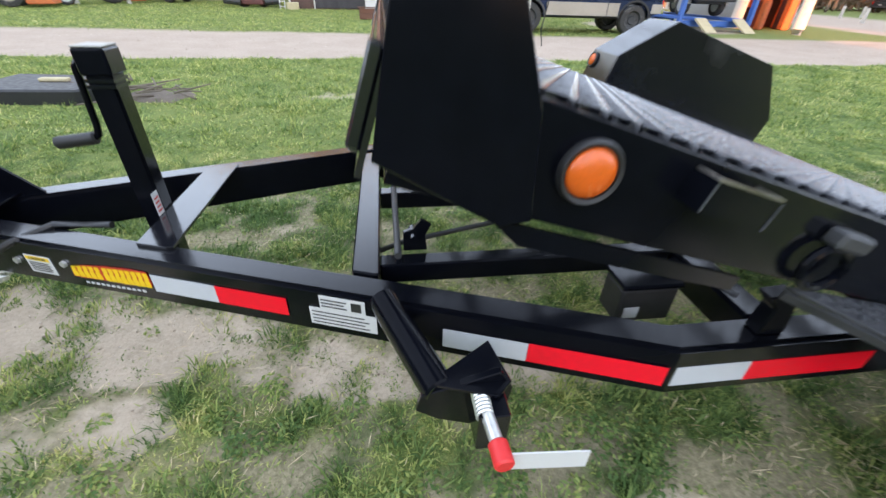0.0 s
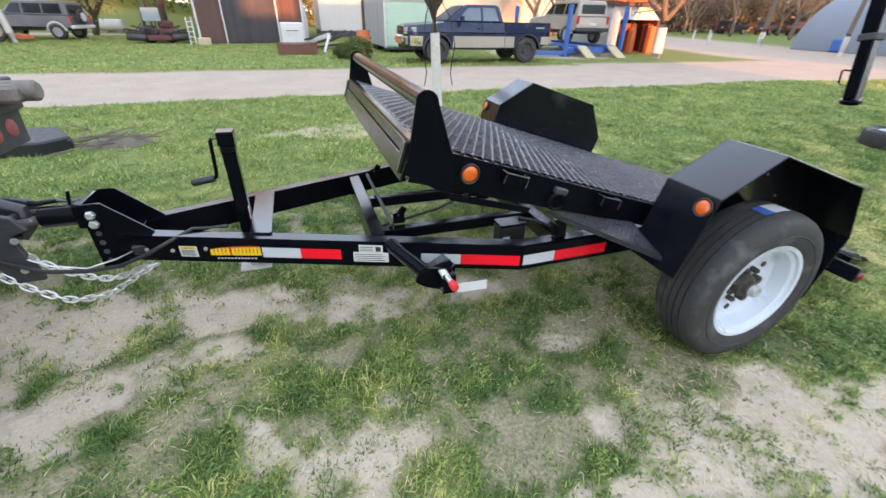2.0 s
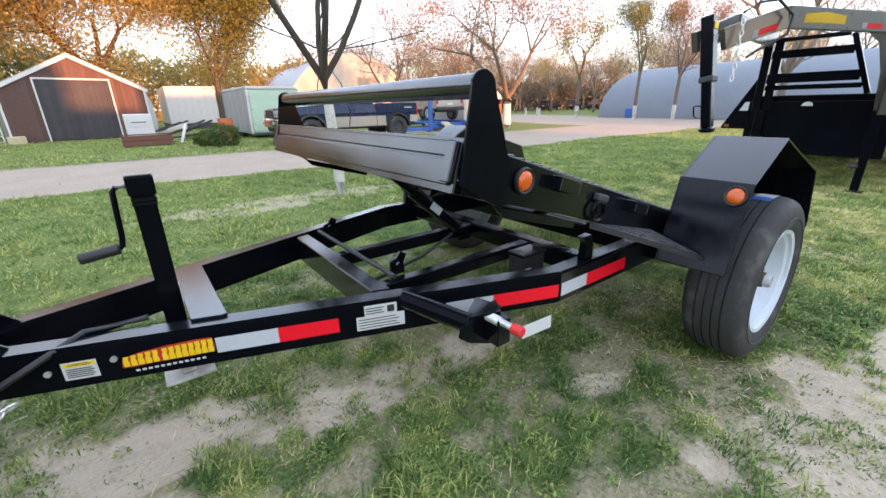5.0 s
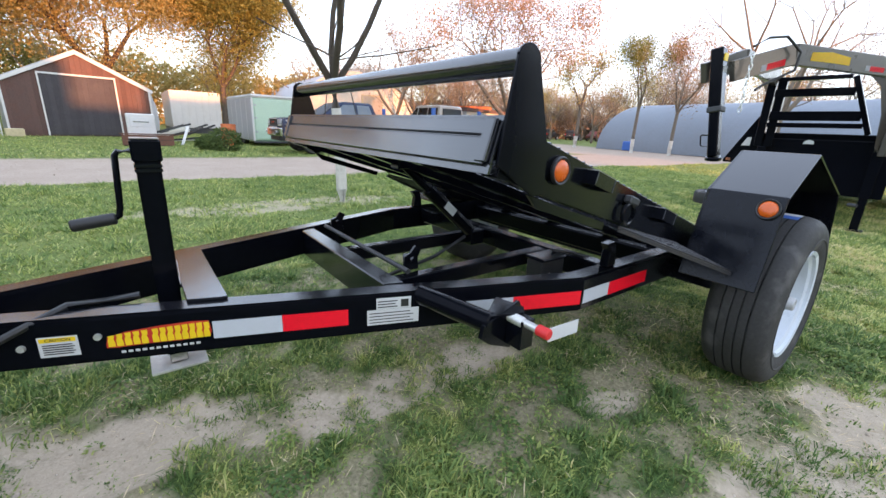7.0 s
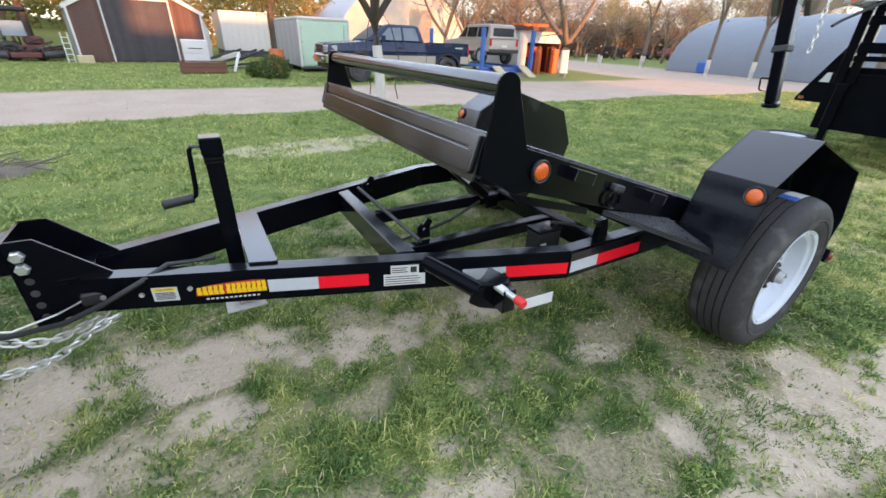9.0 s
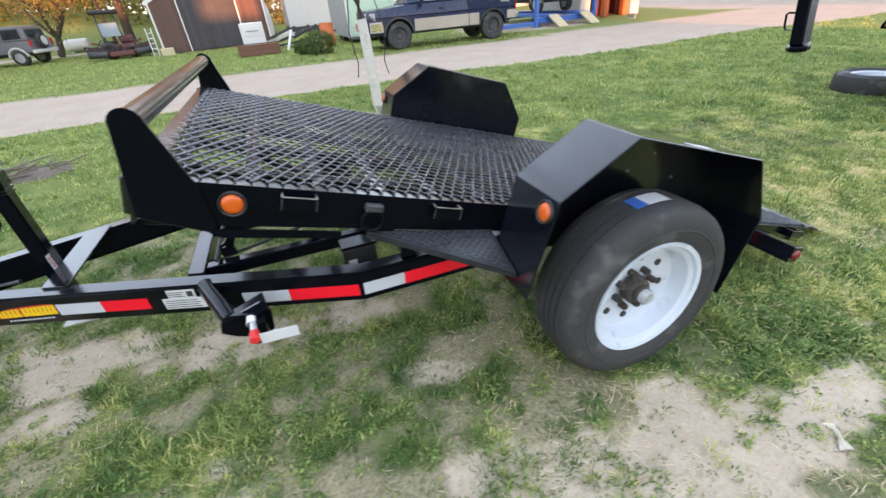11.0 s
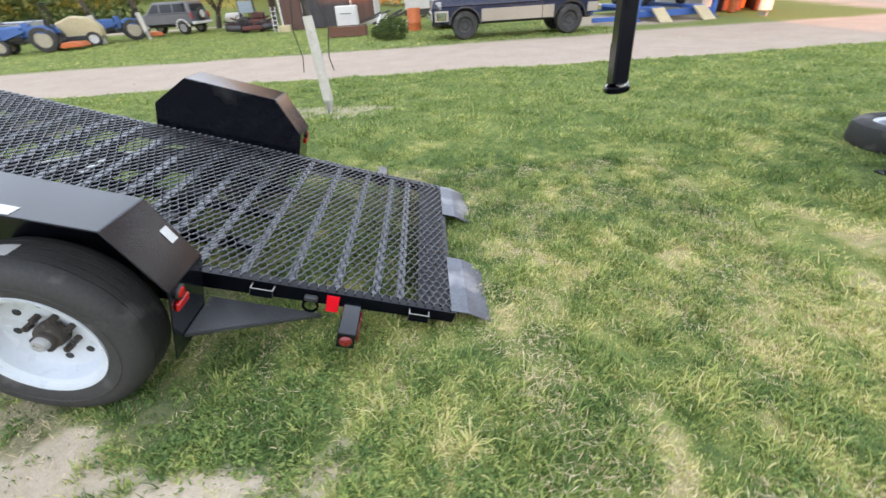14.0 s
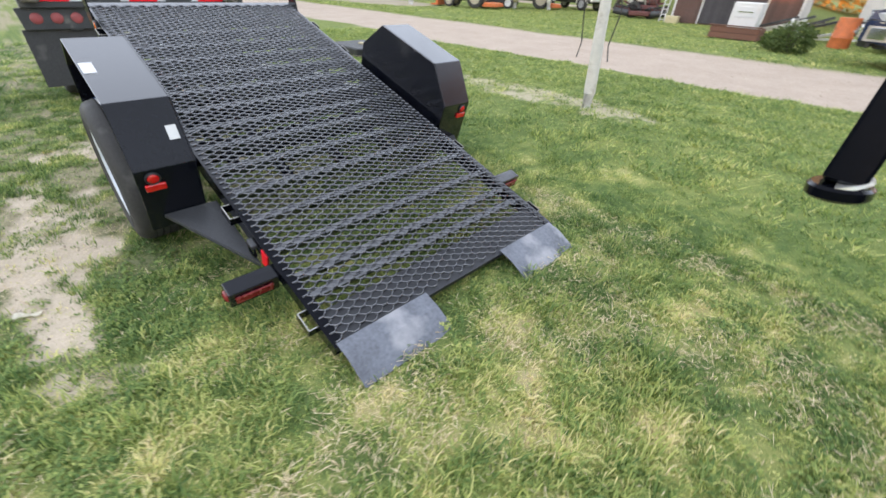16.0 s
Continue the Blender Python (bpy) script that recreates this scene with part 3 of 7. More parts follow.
def blades(name, x0, x1, y0, y1, clumps, each, tall, wide, seed, label, size=0.03, simple=False, tufts=False):
    """Clumps of blades over a stretch of lawn, thinner where the earth is worn, none on the road."""
    rng = np.random.default_rng(seed)
    n = int((x1 - x0) * (y1 - y0) * clumps)
    cx, cy = rng.uniform(x0, x1, n), rng.uniform(y0, y1, n)
    tone = lawn_tone(cx, cy)
    keep = (1 - worn_mask(cx, cy) * 0.9) * (1 - np.clip(road_mask(cx, cy) * 1.6, 0, 1)) * np.clip(0.4 + 1.3 * fbm(cx * 2.1, cy * 2.1, 31, 3), 0, 1)
    clump = fbm(cx * 5.5 + 2, cy * 5.5 + 7, 131, 4)
    bare = np.clip((0.53 - clump) * 9, 0, 1) * np.clip(0.68 - 0.6 * (cx + 0.3), 0.1, 0.68) * np.clip((2.6 - cy) / 0.5, 0, 1)
    keep = keep * (1 - bare)
    if tufts:
        keep = np.maximum(np.clip(worn_mask(cx, cy) * 2 - 0.2, 0, 1), bare) * (1 - np.clip(road_mask(cx, cy) * 1.6, 0, 1)) * np.clip((fbm(cx * 3.4, cy * 3.4, 87, 4) - 0.42) * 5, 0, 1)
        tone = 0.14 + 0.25 * rng.uniform(0, 1, len(cx)) ** 2
    elif not simple:
        keep *= np.clip(1.3 - 0.6 * tone, 0.6, 1)
    ok = rng.uniform(0, 1, n) < keep
    cx, cy, tone = cx[ok], cy[ok], tone[ok]
    tone = np.clip(tone + rng.normal(0, 0.12, len(cx)), 0, 1)
    vigour = np.clip(1.12 - 0.35 * tone, 0.4, 1.4) * rng.uniform(0.6, 1.3, len(cx)) * np.clip(0.45 + (clump[ok] - 0.4) * 4.0, 0.45, 1.7)
    k = np.maximum(3, (each * rng.uniform(0.5, 1.5, len(cx))).astype(int))
    ci = np.repeat(np.arange(len(cx)), k)
    n = len(ci)
    off = rng.normal(0, size, (n, 2))
    x, y = cx[ci] + off[:, 0], cy[ci] + off[:, 1]
    h = tall * vigour[ci] * rng.uniform(0.45, 1.3, n)
    a = np.arctan2(off[:, 1], off[:, 0]) + rng.normal(0, 0.9, n)
    lean = np.clip(0.3 + np.hypot(off[:, 0], off[:, 1]) / size * 0.35 + 0.3 * tone[ci] + rng.normal(0, 0.22, n), 0.05, 1.5)
    w = wide * rng.uniform(0.6, 1.4, n)
    d = np.stack([np.cos(a), np.sin(a)], 1)
    s = np.stack([-np.sin(a + 0.5), np.cos(a + 0.5)], 1)
    z = ground_z(x, y) - 0.003
    base = np.stack([x, y], 1)
    mid, tip = base + d * (h * lean * 0.35)[:, None], base + d * (h * lean)[:, None]
    sw = s * w[:, None] * 0.5
    ztip = z + h * np.maximum(0.25, 1.0 - 0.45 * lean)
    if simple:
        v = np.empty((n, 3, 3), np.float32)
        v[:, 0, :2], v[:, 1, :2], v[:, 2, :2] = base - sw, base + sw, tip
        v[:, 0, 2] = v[:, 1, 2] = z
        v[:, 2, 2] = ztip
        tris = np.arange(n * 3).reshape(-1, 3)
    else:
        v = np.empty((n, 5, 3), np.float32)
        v[:, 0, :2], v[:, 1, :2] = base - sw, base + sw
        v[:, 2, :2], v[:, 3, :2], v[:, 4, :2] = mid + sw * 0.9, mid - sw * 0.9, tip
        v[:, 0, 2] = v[:, 1, 2] = z
        v[:, 2, 2] = v[:, 3, 2] = z + h * 0.6
        v[:, 4, 2] = ztip
        o = (np.arange(n) * 5)[:, None]
        tris = np.concatenate([o + [0, 1, 2], o + [0, 2, 3], o + [3, 2, 4]], 1).reshape(-1, 3)
    me = mesh_np(name, v.reshape(-1, 3), tris, BLADES)
    at = me.attributes.new("tone", 'FLOAT', 'POINT')
    at.data.foreach_set("value", np.repeat(tone[ci], v.shape[1]).astype(np.float32))
    return tagged(new(name, me), label, "grass", kind="stuff")


def leaf_clumps(name, x0, x1, y0, y1, per_m2, each, seed, label):
    """Low cushions of small broad leaves, thickest at the edges of the worn earth."""
    rng = np.random.default_rng(seed)
    n = int((x1 - x0) * (y1 - y0) * per_m2)
    cx, cy = rng.uniform(x0, x1, n), rng.uniform(y0, y1, n)
    worn = worn_mask(cx, cy)
    lush = np.clip((fbm(cx * 1.7 + 4, cy * 1.7 + 2, 101, 4) - 0.44) * 5, 0, 1)
    ok = rng.uniform(0, 1, n) < np.where(worn > 0.5, 0.10, 0.12 + 0.88 * lush)
    cx, cy = cx[ok], cy[ok]
    r = rng.uniform(0.022, 0.06, len(cx)) * np.where(worn[ok] > 0.5, 0.7, 1.0)
    k = np.maximum(8, (each * (r / 0.045) ** 2).astype(int))
    ci = np.repeat(np.arange(len(cx)), k)
    n = len(ci)
    a, q = rng.uniform(0, 6.2832, n), np.sqrt(rng.uniform(0, 1, n))
    R = r[ci]
    x, y = cx[ci] + R * q * np.cos(a) * rng.uniform(0.8, 1.2, n), cy[ci] + R * q * np.sin(a)
    z = ground_z(x, y) + R * 0.55 * np.sqrt(np.clip(1 - q * q, 0, 1)) * rng.uniform(0.5, 1.1, n) + 0.002
    d = a + rng.normal(0, 0.8, n)
    tip = rng.uniform(-0.5, 0.55, n) - 0.4 * q
    L, W = rng.uniform(0.006, 0.0125, n), rng.uniform(0.0030, 0.0058, n)
    ux, uy, uz = np.cos(d) * np.cos(tip), np.sin(d) * np.cos(tip), np.sin(tip)
    c = np.stack([x, y, z], 1)
    u = np.stack([ux, uy, uz], 1) * L[:, None]
    w = np.stack([-np.sin(d), np.cos(d), rng.normal(0, 0.35, n)], 1) * W[:, None]
    v = np.stack([c - u, c + w, c + u, c - w], 1).reshape(-1, 3)
    me = mesh_np(name, v, (np.arange(n) * 4)[:, None] + np.arange(4)[None], BLADES)
    tone = np.clip(0.04 + 0.22 * rng.uniform(0, 1, len(cx)) ** 1.6 + 0.3 * lawn_tone(cx, cy), 0, 1)[ci] + rng.normal(0, 0.05, n)
    at = me.attributes.new("tone", 'FLOAT', 'POINT')
    at.data.foreach_set("value", np.repeat(np.clip(tone, 0, 1), 4).astype(np.float32))
    return tagged(new(name, me), label, "weeds", kind="stuff")


def pebbles(x0, x1, y0, y1, per_m2, seed, on_road=False):
    """Small stones and clods lying on the worn earth."""
    rng = np.random.default_rng(seed)
    n = int((x1 - x0) * (y1 - y0) * per_m2)
    x, y = rng.uniform(x0, x1, n), rng.uniform(y0, y1, n)
    ok = rng.uniform(0, 1, n) < (road_mask(x, y) if on_road else worn_mask(x, y))
    x, y = x[ok], y[ok]
    n = len(x)
    r = np.clip(rng.lognormal(-5.8, 0.5, n), 0.0012, 0.012) * (1.3 if on_road else 1)
    oct_ = np.array([(1, 0, 0), (0, 1, 0), (-1, 0, 0), (0, -1, 0), (0, 0, 0.8), (0, 0, -0.8)])
    v = oct_[None] * rng.uniform(0.6, 1.3, (n, 6, 1)) * r[:, None, None]
    t = rng.uniform(0, 6.28, n)
    c, s = np.cos(t)[:, None], np.sin(t)[:, None]
    vx, vy = v[..., 0] * c - v[..., 1] * s, v[..., 0] * s + v[..., 1] * c
    z = ground_z(x, y) - 0.001
    v = np.stack([vx + x[:, None], vy + y[:, None], v[..., 2] + z[:, None] + r[:, None] * 0.5], -1)
    f = np.array([(0, 1, 4), (1, 2, 4), (2, 3, 4), (3, 0, 4), (1, 0, 5), (2, 1, 5), (3, 2, 5), (0, 3, 5)])
    tris = ((np.arange(n) * 6)[:, None, None] + f[None]).reshape(-1, 3)
    tagged(new("pebbles", mesh_np("pebbles", v.reshape(-1, 3), tris, STONES)), "small stones and clods scattered on the bare earth" if not on_road else "loose stones on the gravel road", "pebbles", kind="stuff")


def dry_straw(x0, x1, y0, y1, per_m2, seed):
    """Dead stems lying flat in drifts on the lawn."""
    rng = np.random.default_rng(seed)
    n = int((x1 - x0) * (y1 - y0) * per_m2)
    x, y = rng.uniform(x0, x1, n), rng.uniform(y0, y1, n)
    drift = np.clip((fbm(x * 3.1 + 1, y * 2.6 + 6, 141, 4) - 0.47) * 6, 0, 1)
    ok = rng.uniform(0, 1, n) < (0.06 + 0.94 * drift) * (1 - 0.7 * worn_mask(x, y)) * np.clip(0.3 + 0.7 * (x + 0.6), 0.22, 1)
    x, y = x[ok], y[ok]
    n = len(x)
    a, L, W = rng.uniform(0, 6.2832, n), rng.uniform(0.010, 0.032, n), rng.uniform(0.0009, 0.0021, n)
    z = ground_z(x, y) + rng.uniform(0.006, 0.024, n)
    rise = rng.normal(0, 0.25, n) * L
    ux, uy, wx, wy = np.cos(a) * L, np.sin(a) * L, -np.sin(a) * W, np.cos(a) * W
    v = np.stack([np.stack([x - ux, y - uy, z - rise], 1), np.stack([x + wx, y + wy, z + 0.002], 1), np.stack([x + ux, y + uy, z + rise], 1), np.stack([x - wx, y - wy, z + 0.002], 1)], 1)
    me = mesh_np("dry_straw", v.reshape(-1, 3), (np.arange(n) * 4)[:, None] + np.arange(4)[None], STRAW)
    tagged(new("dry_straw", me), "dead tan stems lying in drifts on the lawn", "straw", kind="stuff")


STRAW = leafy("dry_straw", (0.46, 0.33, 0.19), (0.80, 0.64, 0.43), 0.2, 0.8)
STONES = leafy("small_stones", (0.24, 0.18, 0.13), (0.62, 0.52, 0.43), 0.0, 0.9)
blades("grass", -4.3, 3.6, -1.6, 2.6, 560, 9, 0.036, 0.0050, 1, "uneven green grass growing in tufts on the lawn", 0.020)
blades("short_grass", -4.3, 3.6, -1.6, 2.6, 1500, 13, 0.022, 0.0058, 7, "short matted yellow-green and straw-coloured grass", 0.03, True)
blades("grass", 0.5, 3.6, -1.6, 2.6, 460, 9, 0.046, 0.0052, 17, "yellow-green grass growing thickly behind the trailer", 0.022)
blades("short_grass", -4.3, 3.6, 2.6, 3.2, 600, 12, 0.03, 0.008, 27, "short yellow-green grass beyond the trailer", 0.03, True)
leaf_clumps("ground_weeds", -4.3, 1.6, -1.6, 2.6, 95, 46, 5, "low leafy dark green weeds in clumps on the worn lawn")
leaf_clumps("ground_weeds", -1.1, 1.3, -0.95, 0.1, 90, 46, 8, "dark leafy weeds along the edge of the bare earth")
leaf_clumps("ground_weeds", 1.2, 3.6, -1.6, 2.6, 75, 40, 6, "low leafy green weeds scattered in the lawn")
blades("lawn_grass", -9, 12, 3.2, 8.4, 110, 11, 0.06, 0.013, 3, "green lawn grass beside the gravel road", 0.06, True)
blades("short_grass", -9, 12, 3.2, 8.4, 130, 11, 0.045, 0.014, 13, "short yellow-green grass beside the gravel road", 0.06, True)
blades("lawn_grass", 3.6, 9.5, -2.5, 3.2, 150, 12, 0.055, 0.011, 4, "green lawn grass round the gooseneck trailer", 0.05, True)
blades("short_grass", 3.6, 9.5, -2.5, 3.2, 230, 12, 0.042, 0.011, 14, "short yellow-green grass round the gooseneck trailer", 0.05, True)
blades("short_grass", -9, 9.5, -5.5, -1.6, 70, 10, 0.05, 0.016, 23, "short yellow-green lawn grass", 0.06, True)
blades("short_grass", -9, -4.3, -1.6, 3.2, 110, 10, 0.05, 0.015, 24, "short yellow-green lawn grass", 0.05, True)
blades("lawn_grass", 9.5, 22, -3, 7.6, 26, 10, 0.07, 0.024, 29, "green lawn grass towards the grey hut", 0.1, True)
blades("verge_grass", -22, 8, 12.4, 30, 48, 9, 0.065, 0.024, 6, "rough green verge grass across the road", 0.15, True)
blades("grass_tuft", -4.3, 2.5, -1.6, 2.2, 420, 22, 0.022, 0.0042, 9, "small isolated green tufts on the bare earth", 0.016, tufts=True)
dry_straw(-4.0, 3.6, -1.6, 2.4, 3200, 31)
pebbles(-4.3, 2.5, -1.6, 2.2, 420, 21)
pebbles(-9, 14, 7.5, 13, 40, 22, True)


# ---- the tilt-deck trailer ----
CY, HUB = 1.083, 0.385
TILT_DECK = radians(17.6)
DM = Matrix.Translation((0, 0, HUB)) @ Matrix.Rotation(TILT_DECK, 4, 'Y')
MIRROR = Matrix.Translation((0, 2 * CY, 0)) @ Matrix.Diagonal((1, -1, 1, 1))
trailer = thing("tilt_trailer", (0, CY, 0), "black single-axle tilt-deck equipment trailer with raised mesh deck", "trailer")


def dpart(name, bm, material, parent=trailer, label="", smooth=False, far=False):
    """A part of the tilted deck; far: mirrored to the other side."""
    return part(name, bm, material, parent, label, smooth, (MIRROR @ DM) if far else DM)


def wheel(far):
    M = (MIRROR if far else Matrix.Identity(4)) @ Matrix.Translation((0, 0, 0.378))
    w = part("wheel", lathe([(0.0, 0.075), (0.07, 0.075), (0.075, 0.062), (0.15, 0.058), (0.185, 0.05), (0.197, 0.03), (0.204, -0.012), (0.222, -0.02), (0.226, -0.032), (0.2425, -0.036), (0.2445, -0.026),
                             (0.232, -0.02), (0.232, 0.17), (0.2, 0.19), (0.19, 0.1), (0.0, 0.1)], 64), WHEEL, trailer, "white steel wheel with hand holes", True, M)
    prof = [(0.236, -0.024), (0.25, -0.034), (0.275, -0.043), (0.315, -0.047), (0.345, -0.04), (0.362, -0.028), (0.3715, -0.014), (0.3765, 0.004)]
    for gy in (0.028, 0.062, 0.096, 0.130):
        prof += [(0.380, gy - 0.006), (0.380, gy - 0.0035), (0.370, gy - 0.0025), (0.370, gy + 0.0025), (0.380, gy + 0.0035)]
    prof += [(0.377, 0.158), (0.371, 0.172), (0.355, 0.19), (0.31, 0.205), (0.27, 0.2), (0.236, 0.18)]
    part("tyre", lathe(prof, 72), RUBBER, w, "worn black highway tyre with four grooves", True, M)
    part("sidewall_rib", lathe([(0.292, -0.0455), (0.296, -0.049), (0.300, -0.0465)], 72), RUBBER, w, "", True, M)
    part("hub", lathe([(0.0, -0.005), (0.03, -0.005), (0.036, 0.0), (0.037, 0.018), (0.052, 0.02), (0.056, 0.028), (0.058, 0.06), (0.0, 0.06)], 28), RUSTY, w, "rusty hub with grease cap", True, M)
    part("grease_cap", lathe([(0.0, -0.026), (0.014, -0.026), (0.016, -0.031), (0.025, -0.030), (0.029, -0.024), (0.030, 0.004), (0.0, 0.004)], 28), CAPSTEEL, w, "bare steel grease cap", True, M)
    for k in range(8):
        a = 6.2832 * (k + 0.35) / 8
        c, s = math.cos(a), math.sin(a)
        nut = rod((0.0825 * c, 0.03, 0.0825 * s), (0.0825 * c, 0.06, 0.0825 * s), 0.0145, n=6)
        rod((0.0825 * c, 0.024, 0.0825 * s), (0.0825 * c, 0.032, 0.0825 * s), 0.007, n=8, bm=nut)
        part("lug_nut", nut, RUSTY, w, "", M=M)
        a = 6.2832 * (k + 0.85) / 8
        c, s = math.cos(a), math.sin(a)
        part("hand_hole", rod((0.137 * c, 0.0555, 0.137 * s), (0.137 * c, 0.064, 0.137 * s), 0.0155, n=14), DARKINK, w, "", M=M)
    if not far:
        lab = B()
        for k in range(5):
            a0, a1 = radians(80 + k * 4), radians(80 + (k + 1) * 4)
            r = 0.3815
            vs = [lab.verts.new((r * math.cos(a), y, r * math.sin(a))) for a, y in ((a0, 0.03), (a1, 0.03), (a1, 0.1), (a0, 0.1))]
            lab.faces.new(vs)
        part("paper_label", lab, STICK, w, "white paper tyre label", M=M)
        lab = B()
        vs = [lab.verts.new((0.3822 * math.cos(a), y, 0.3822 * math.sin(a))) for a, y in ((radians(95), 0.03), (radians(102), 0.03), (radians(102), 0.1), (radians(95), 0.1))]
        lab.faces.new(vs)
        part("blue_label", lab, BLUEST, w, "blue end of the tyre label", M=M)


def lamp_round(parent, at, normal, r, lens, label, M):
    """A round marker lamp in a black rubber grommet."""
    at, nv = Vector(at), Vector(normal).normalized()
    q = nv.to_track_quat('Y', 'Z').to_matrix().to_4x4()
    T = M @ Matrix.Translation(at) @ q
    g = part("marker_lamp", lathe([(r * 0.75, 0.0), (r * 1.22, 0.0), (r * 1.25, 0.006), (r * 1.15, 0.012), (r * 1.0, 0.010), (r * 0.96, 0.004)], 30), HOSE, parent, label, True, T)
    part("lens", lathe([(0, 0.016), (r * 0.5, 0.0155), (r * 0.85, 0.012), (r * 0.99, 0.006), (r * 0.99, 0.0), (0, 0.0)], 30), lens, g, "", True, T)


def fender(far):
    o = [(-0.54, -0.015), (-0.54, 0.335), (-0.33, 0.557), (0.283, 0.557), (0.478, 0.335), (0.478, -0.02)]
    t = 0.007
    i = [(0.478 - t, -0.02), (0.478 - t, 0.333), (0.28, 0.557 - t), (-0.327, 0.557 - t), (-0.54 + t, 0.333), (-0.54 + t, -0.015)]
    bm = prism(o + i, 0.004, 0.258, 'y', 0.003)
    inner = [(-0.538, -0.015), (-0.538, 0.334), (-0.329, 0.555), (0.282, 0.555), (0.476, 0.334), (0.476, -0.02), (0.36, 0.06), (-0.42, 0.06)]
    prism(inner, 0.2585, 0.2635, 'y', 0.0, bm)
    M = (MIRROR @ DM) if far else DM
    f = dpart("fender", bm, BLACK_TOP, label="black angular steel fender", far=far)
    lamp_round(f, (-0.5415, 0.05, 0.285), (-1, 0, 0), 0.031, AMBER, "amber round marker lamp", M)
    tail = dpart("tail_lamp", prism([(0.03, 0.225), (0.115, 0.225), (0.115, 0.262), (0.03, 0.262)], 0.4785, 0.492, 'x', 0.004), REDLENS, f, "bright red rectangular tail lamp", far=far)
    lamp_round(f, (0.4785, 0.07, 0.292), (1, 0, 0), 0.026, REDLENS, "round red marker lamp", M)
    if not far:
        dpart("paper_sticker", box(-0.075, 0.022, 0.012, 0.062, 0.5575, 0.559), STICK, f, "small white paper sticker", far=far)
        sl = B()
        T = Matrix.Translation((0.385, 0.215, 0.4435)) @ Matrix.Rotation(math.atan2(0.222, 0.195), 4, 'Y')
        box(-0.032, 0.032, -0.022, 0.022, 0.0, 0.0015, 0.0, sl)
        sl.transform(T)
        dpart("round_sticker", bevel(sl, 0.0), STICK, f, "white badge sticker", far=far)
    for u, w in ((-0.2, 0.46), (0.05, 0.48), (0.2, 0.4), (-0.05, 0.4)):
        dpart("bolt", rod((u, 0.2545, w), (u, 0.259, w), 0.007, n=8), STEEL, f, far=far)
    # triangular steps fore and aft, and their hangers
    for (a, b, e, nm) in (((-1.02, 0.313), (-0.545, 0.313), (-0.545, 0.09), "front"), ((0.985, 0.313), (0.482, 0.313), (0.482, 0.07), "rear")):
        g = prism([a, b, e], 0.062, 0.068, 'z', 0.001)
        bar((a[0], a[1] - 0.004, 0.056), (e[0], e[1], 0.056), 0.006, 0.012, 0, g)
        bar((e[0], e[1], 0.056), (b[0], b[1], 0.056), 0.006, 0.012, 0, g)
        # the front plate hangs down towards its outer corner
        tilt = (lambda p: 0.004 + (p.x - a[0]) * 0.06 - (a[1] - p.y) * 0.26) if nm == "front" else (lambda p: 0.0)
        for q in g.verts:
            q.co.z += tilt(q.co)
        step = dpart("step_plate", g, GUNGREY if nm == "rear" else TREAD, label="triangular steel step plate beside the wheel", far=far)
        if nm == "front":
            tread = B()
            for i in range(34):
                for j in range(14):
                    u, v = a[0] + 0.014 + i * 0.0145, a[1] - 0.012 - j * 0.0145
                    if v < a[1] - (u - a[0]) * 0.46 + 0.012 or u > b[0] - 0.012:
                        continue
                    s = 0.0055 if (i + j) % 2 else -0.0055
                    bar((u - 0.0055, v - s, 0.0688), (u + 0.0055, v + s, 0.0688), 0.004, 0.003, 0, tread)
            for q in tread.verts:
                q.co.z += tilt(q.co)
            tagged(dpart("tread_pattern", tread, GLINTGREY, step, "raised tread lozenges", far=far), "raised tread lozenges", kind="stuff")


def stake_pocket(u, far):
    bm = box(u - 0.05, u - 0.044, 0.280, 0.3148, 0.146, 0.186)
    box(u + 0.044, u + 0.05, 0.280, 0.3148, 0.146, 0.186, 0, bm)
    box(u - 0.05, u + 0.05, 0.274, 0.280, 0.146, 0.186, 0.0, bm)
    p = dpart("stake_pocket", bm, BLACK, label="black steel stake pocket", far=far)
    rim = box(u - 0.05, u + 0.05, 0.274, 0.2785, 0.1865, 0.189)
    box(u - 0.05, u - 0.0455, 0.280, 0.314, 0.1865, 0.189, 0, rim)
    box(u + 0.0455, u + 0.05, 0.280, 0.314, 0.1865, 0.189, 0, rim)
    dpart("worn_rim", rim, STEEL, p, "worn bright rim", far=far)
    # pale strips paint the reflections along the pocket's outer corners
    for e in (-0.0505, 0.0475):
        dpart("edge_glint", box(u + e, u + e + 0.003, 0.2728, 0.2742, 0.148, 0.184), GLINTGREY, p, "painted glint on the corner", far=far)


def d_ring(u, far):
    pts = [(u + 0.034 * math.cos(a), 0.299, 0.118 + 0.034 * math.sin(a)) for a in np.linspace(0, 6.2832, 20)[:-1]]
    r = dpart("tie_down_ring", pipe(pts, 0.007, 8, closed=True), BLACK, label="black tie-down ring", smooth=True, far=far)
    dpart("ring_clip", box(u - 0.03, u + 0.03, 0.286, 0.3145, 0.15, 0.176, 0.005), GUNGREY, r, far=far)


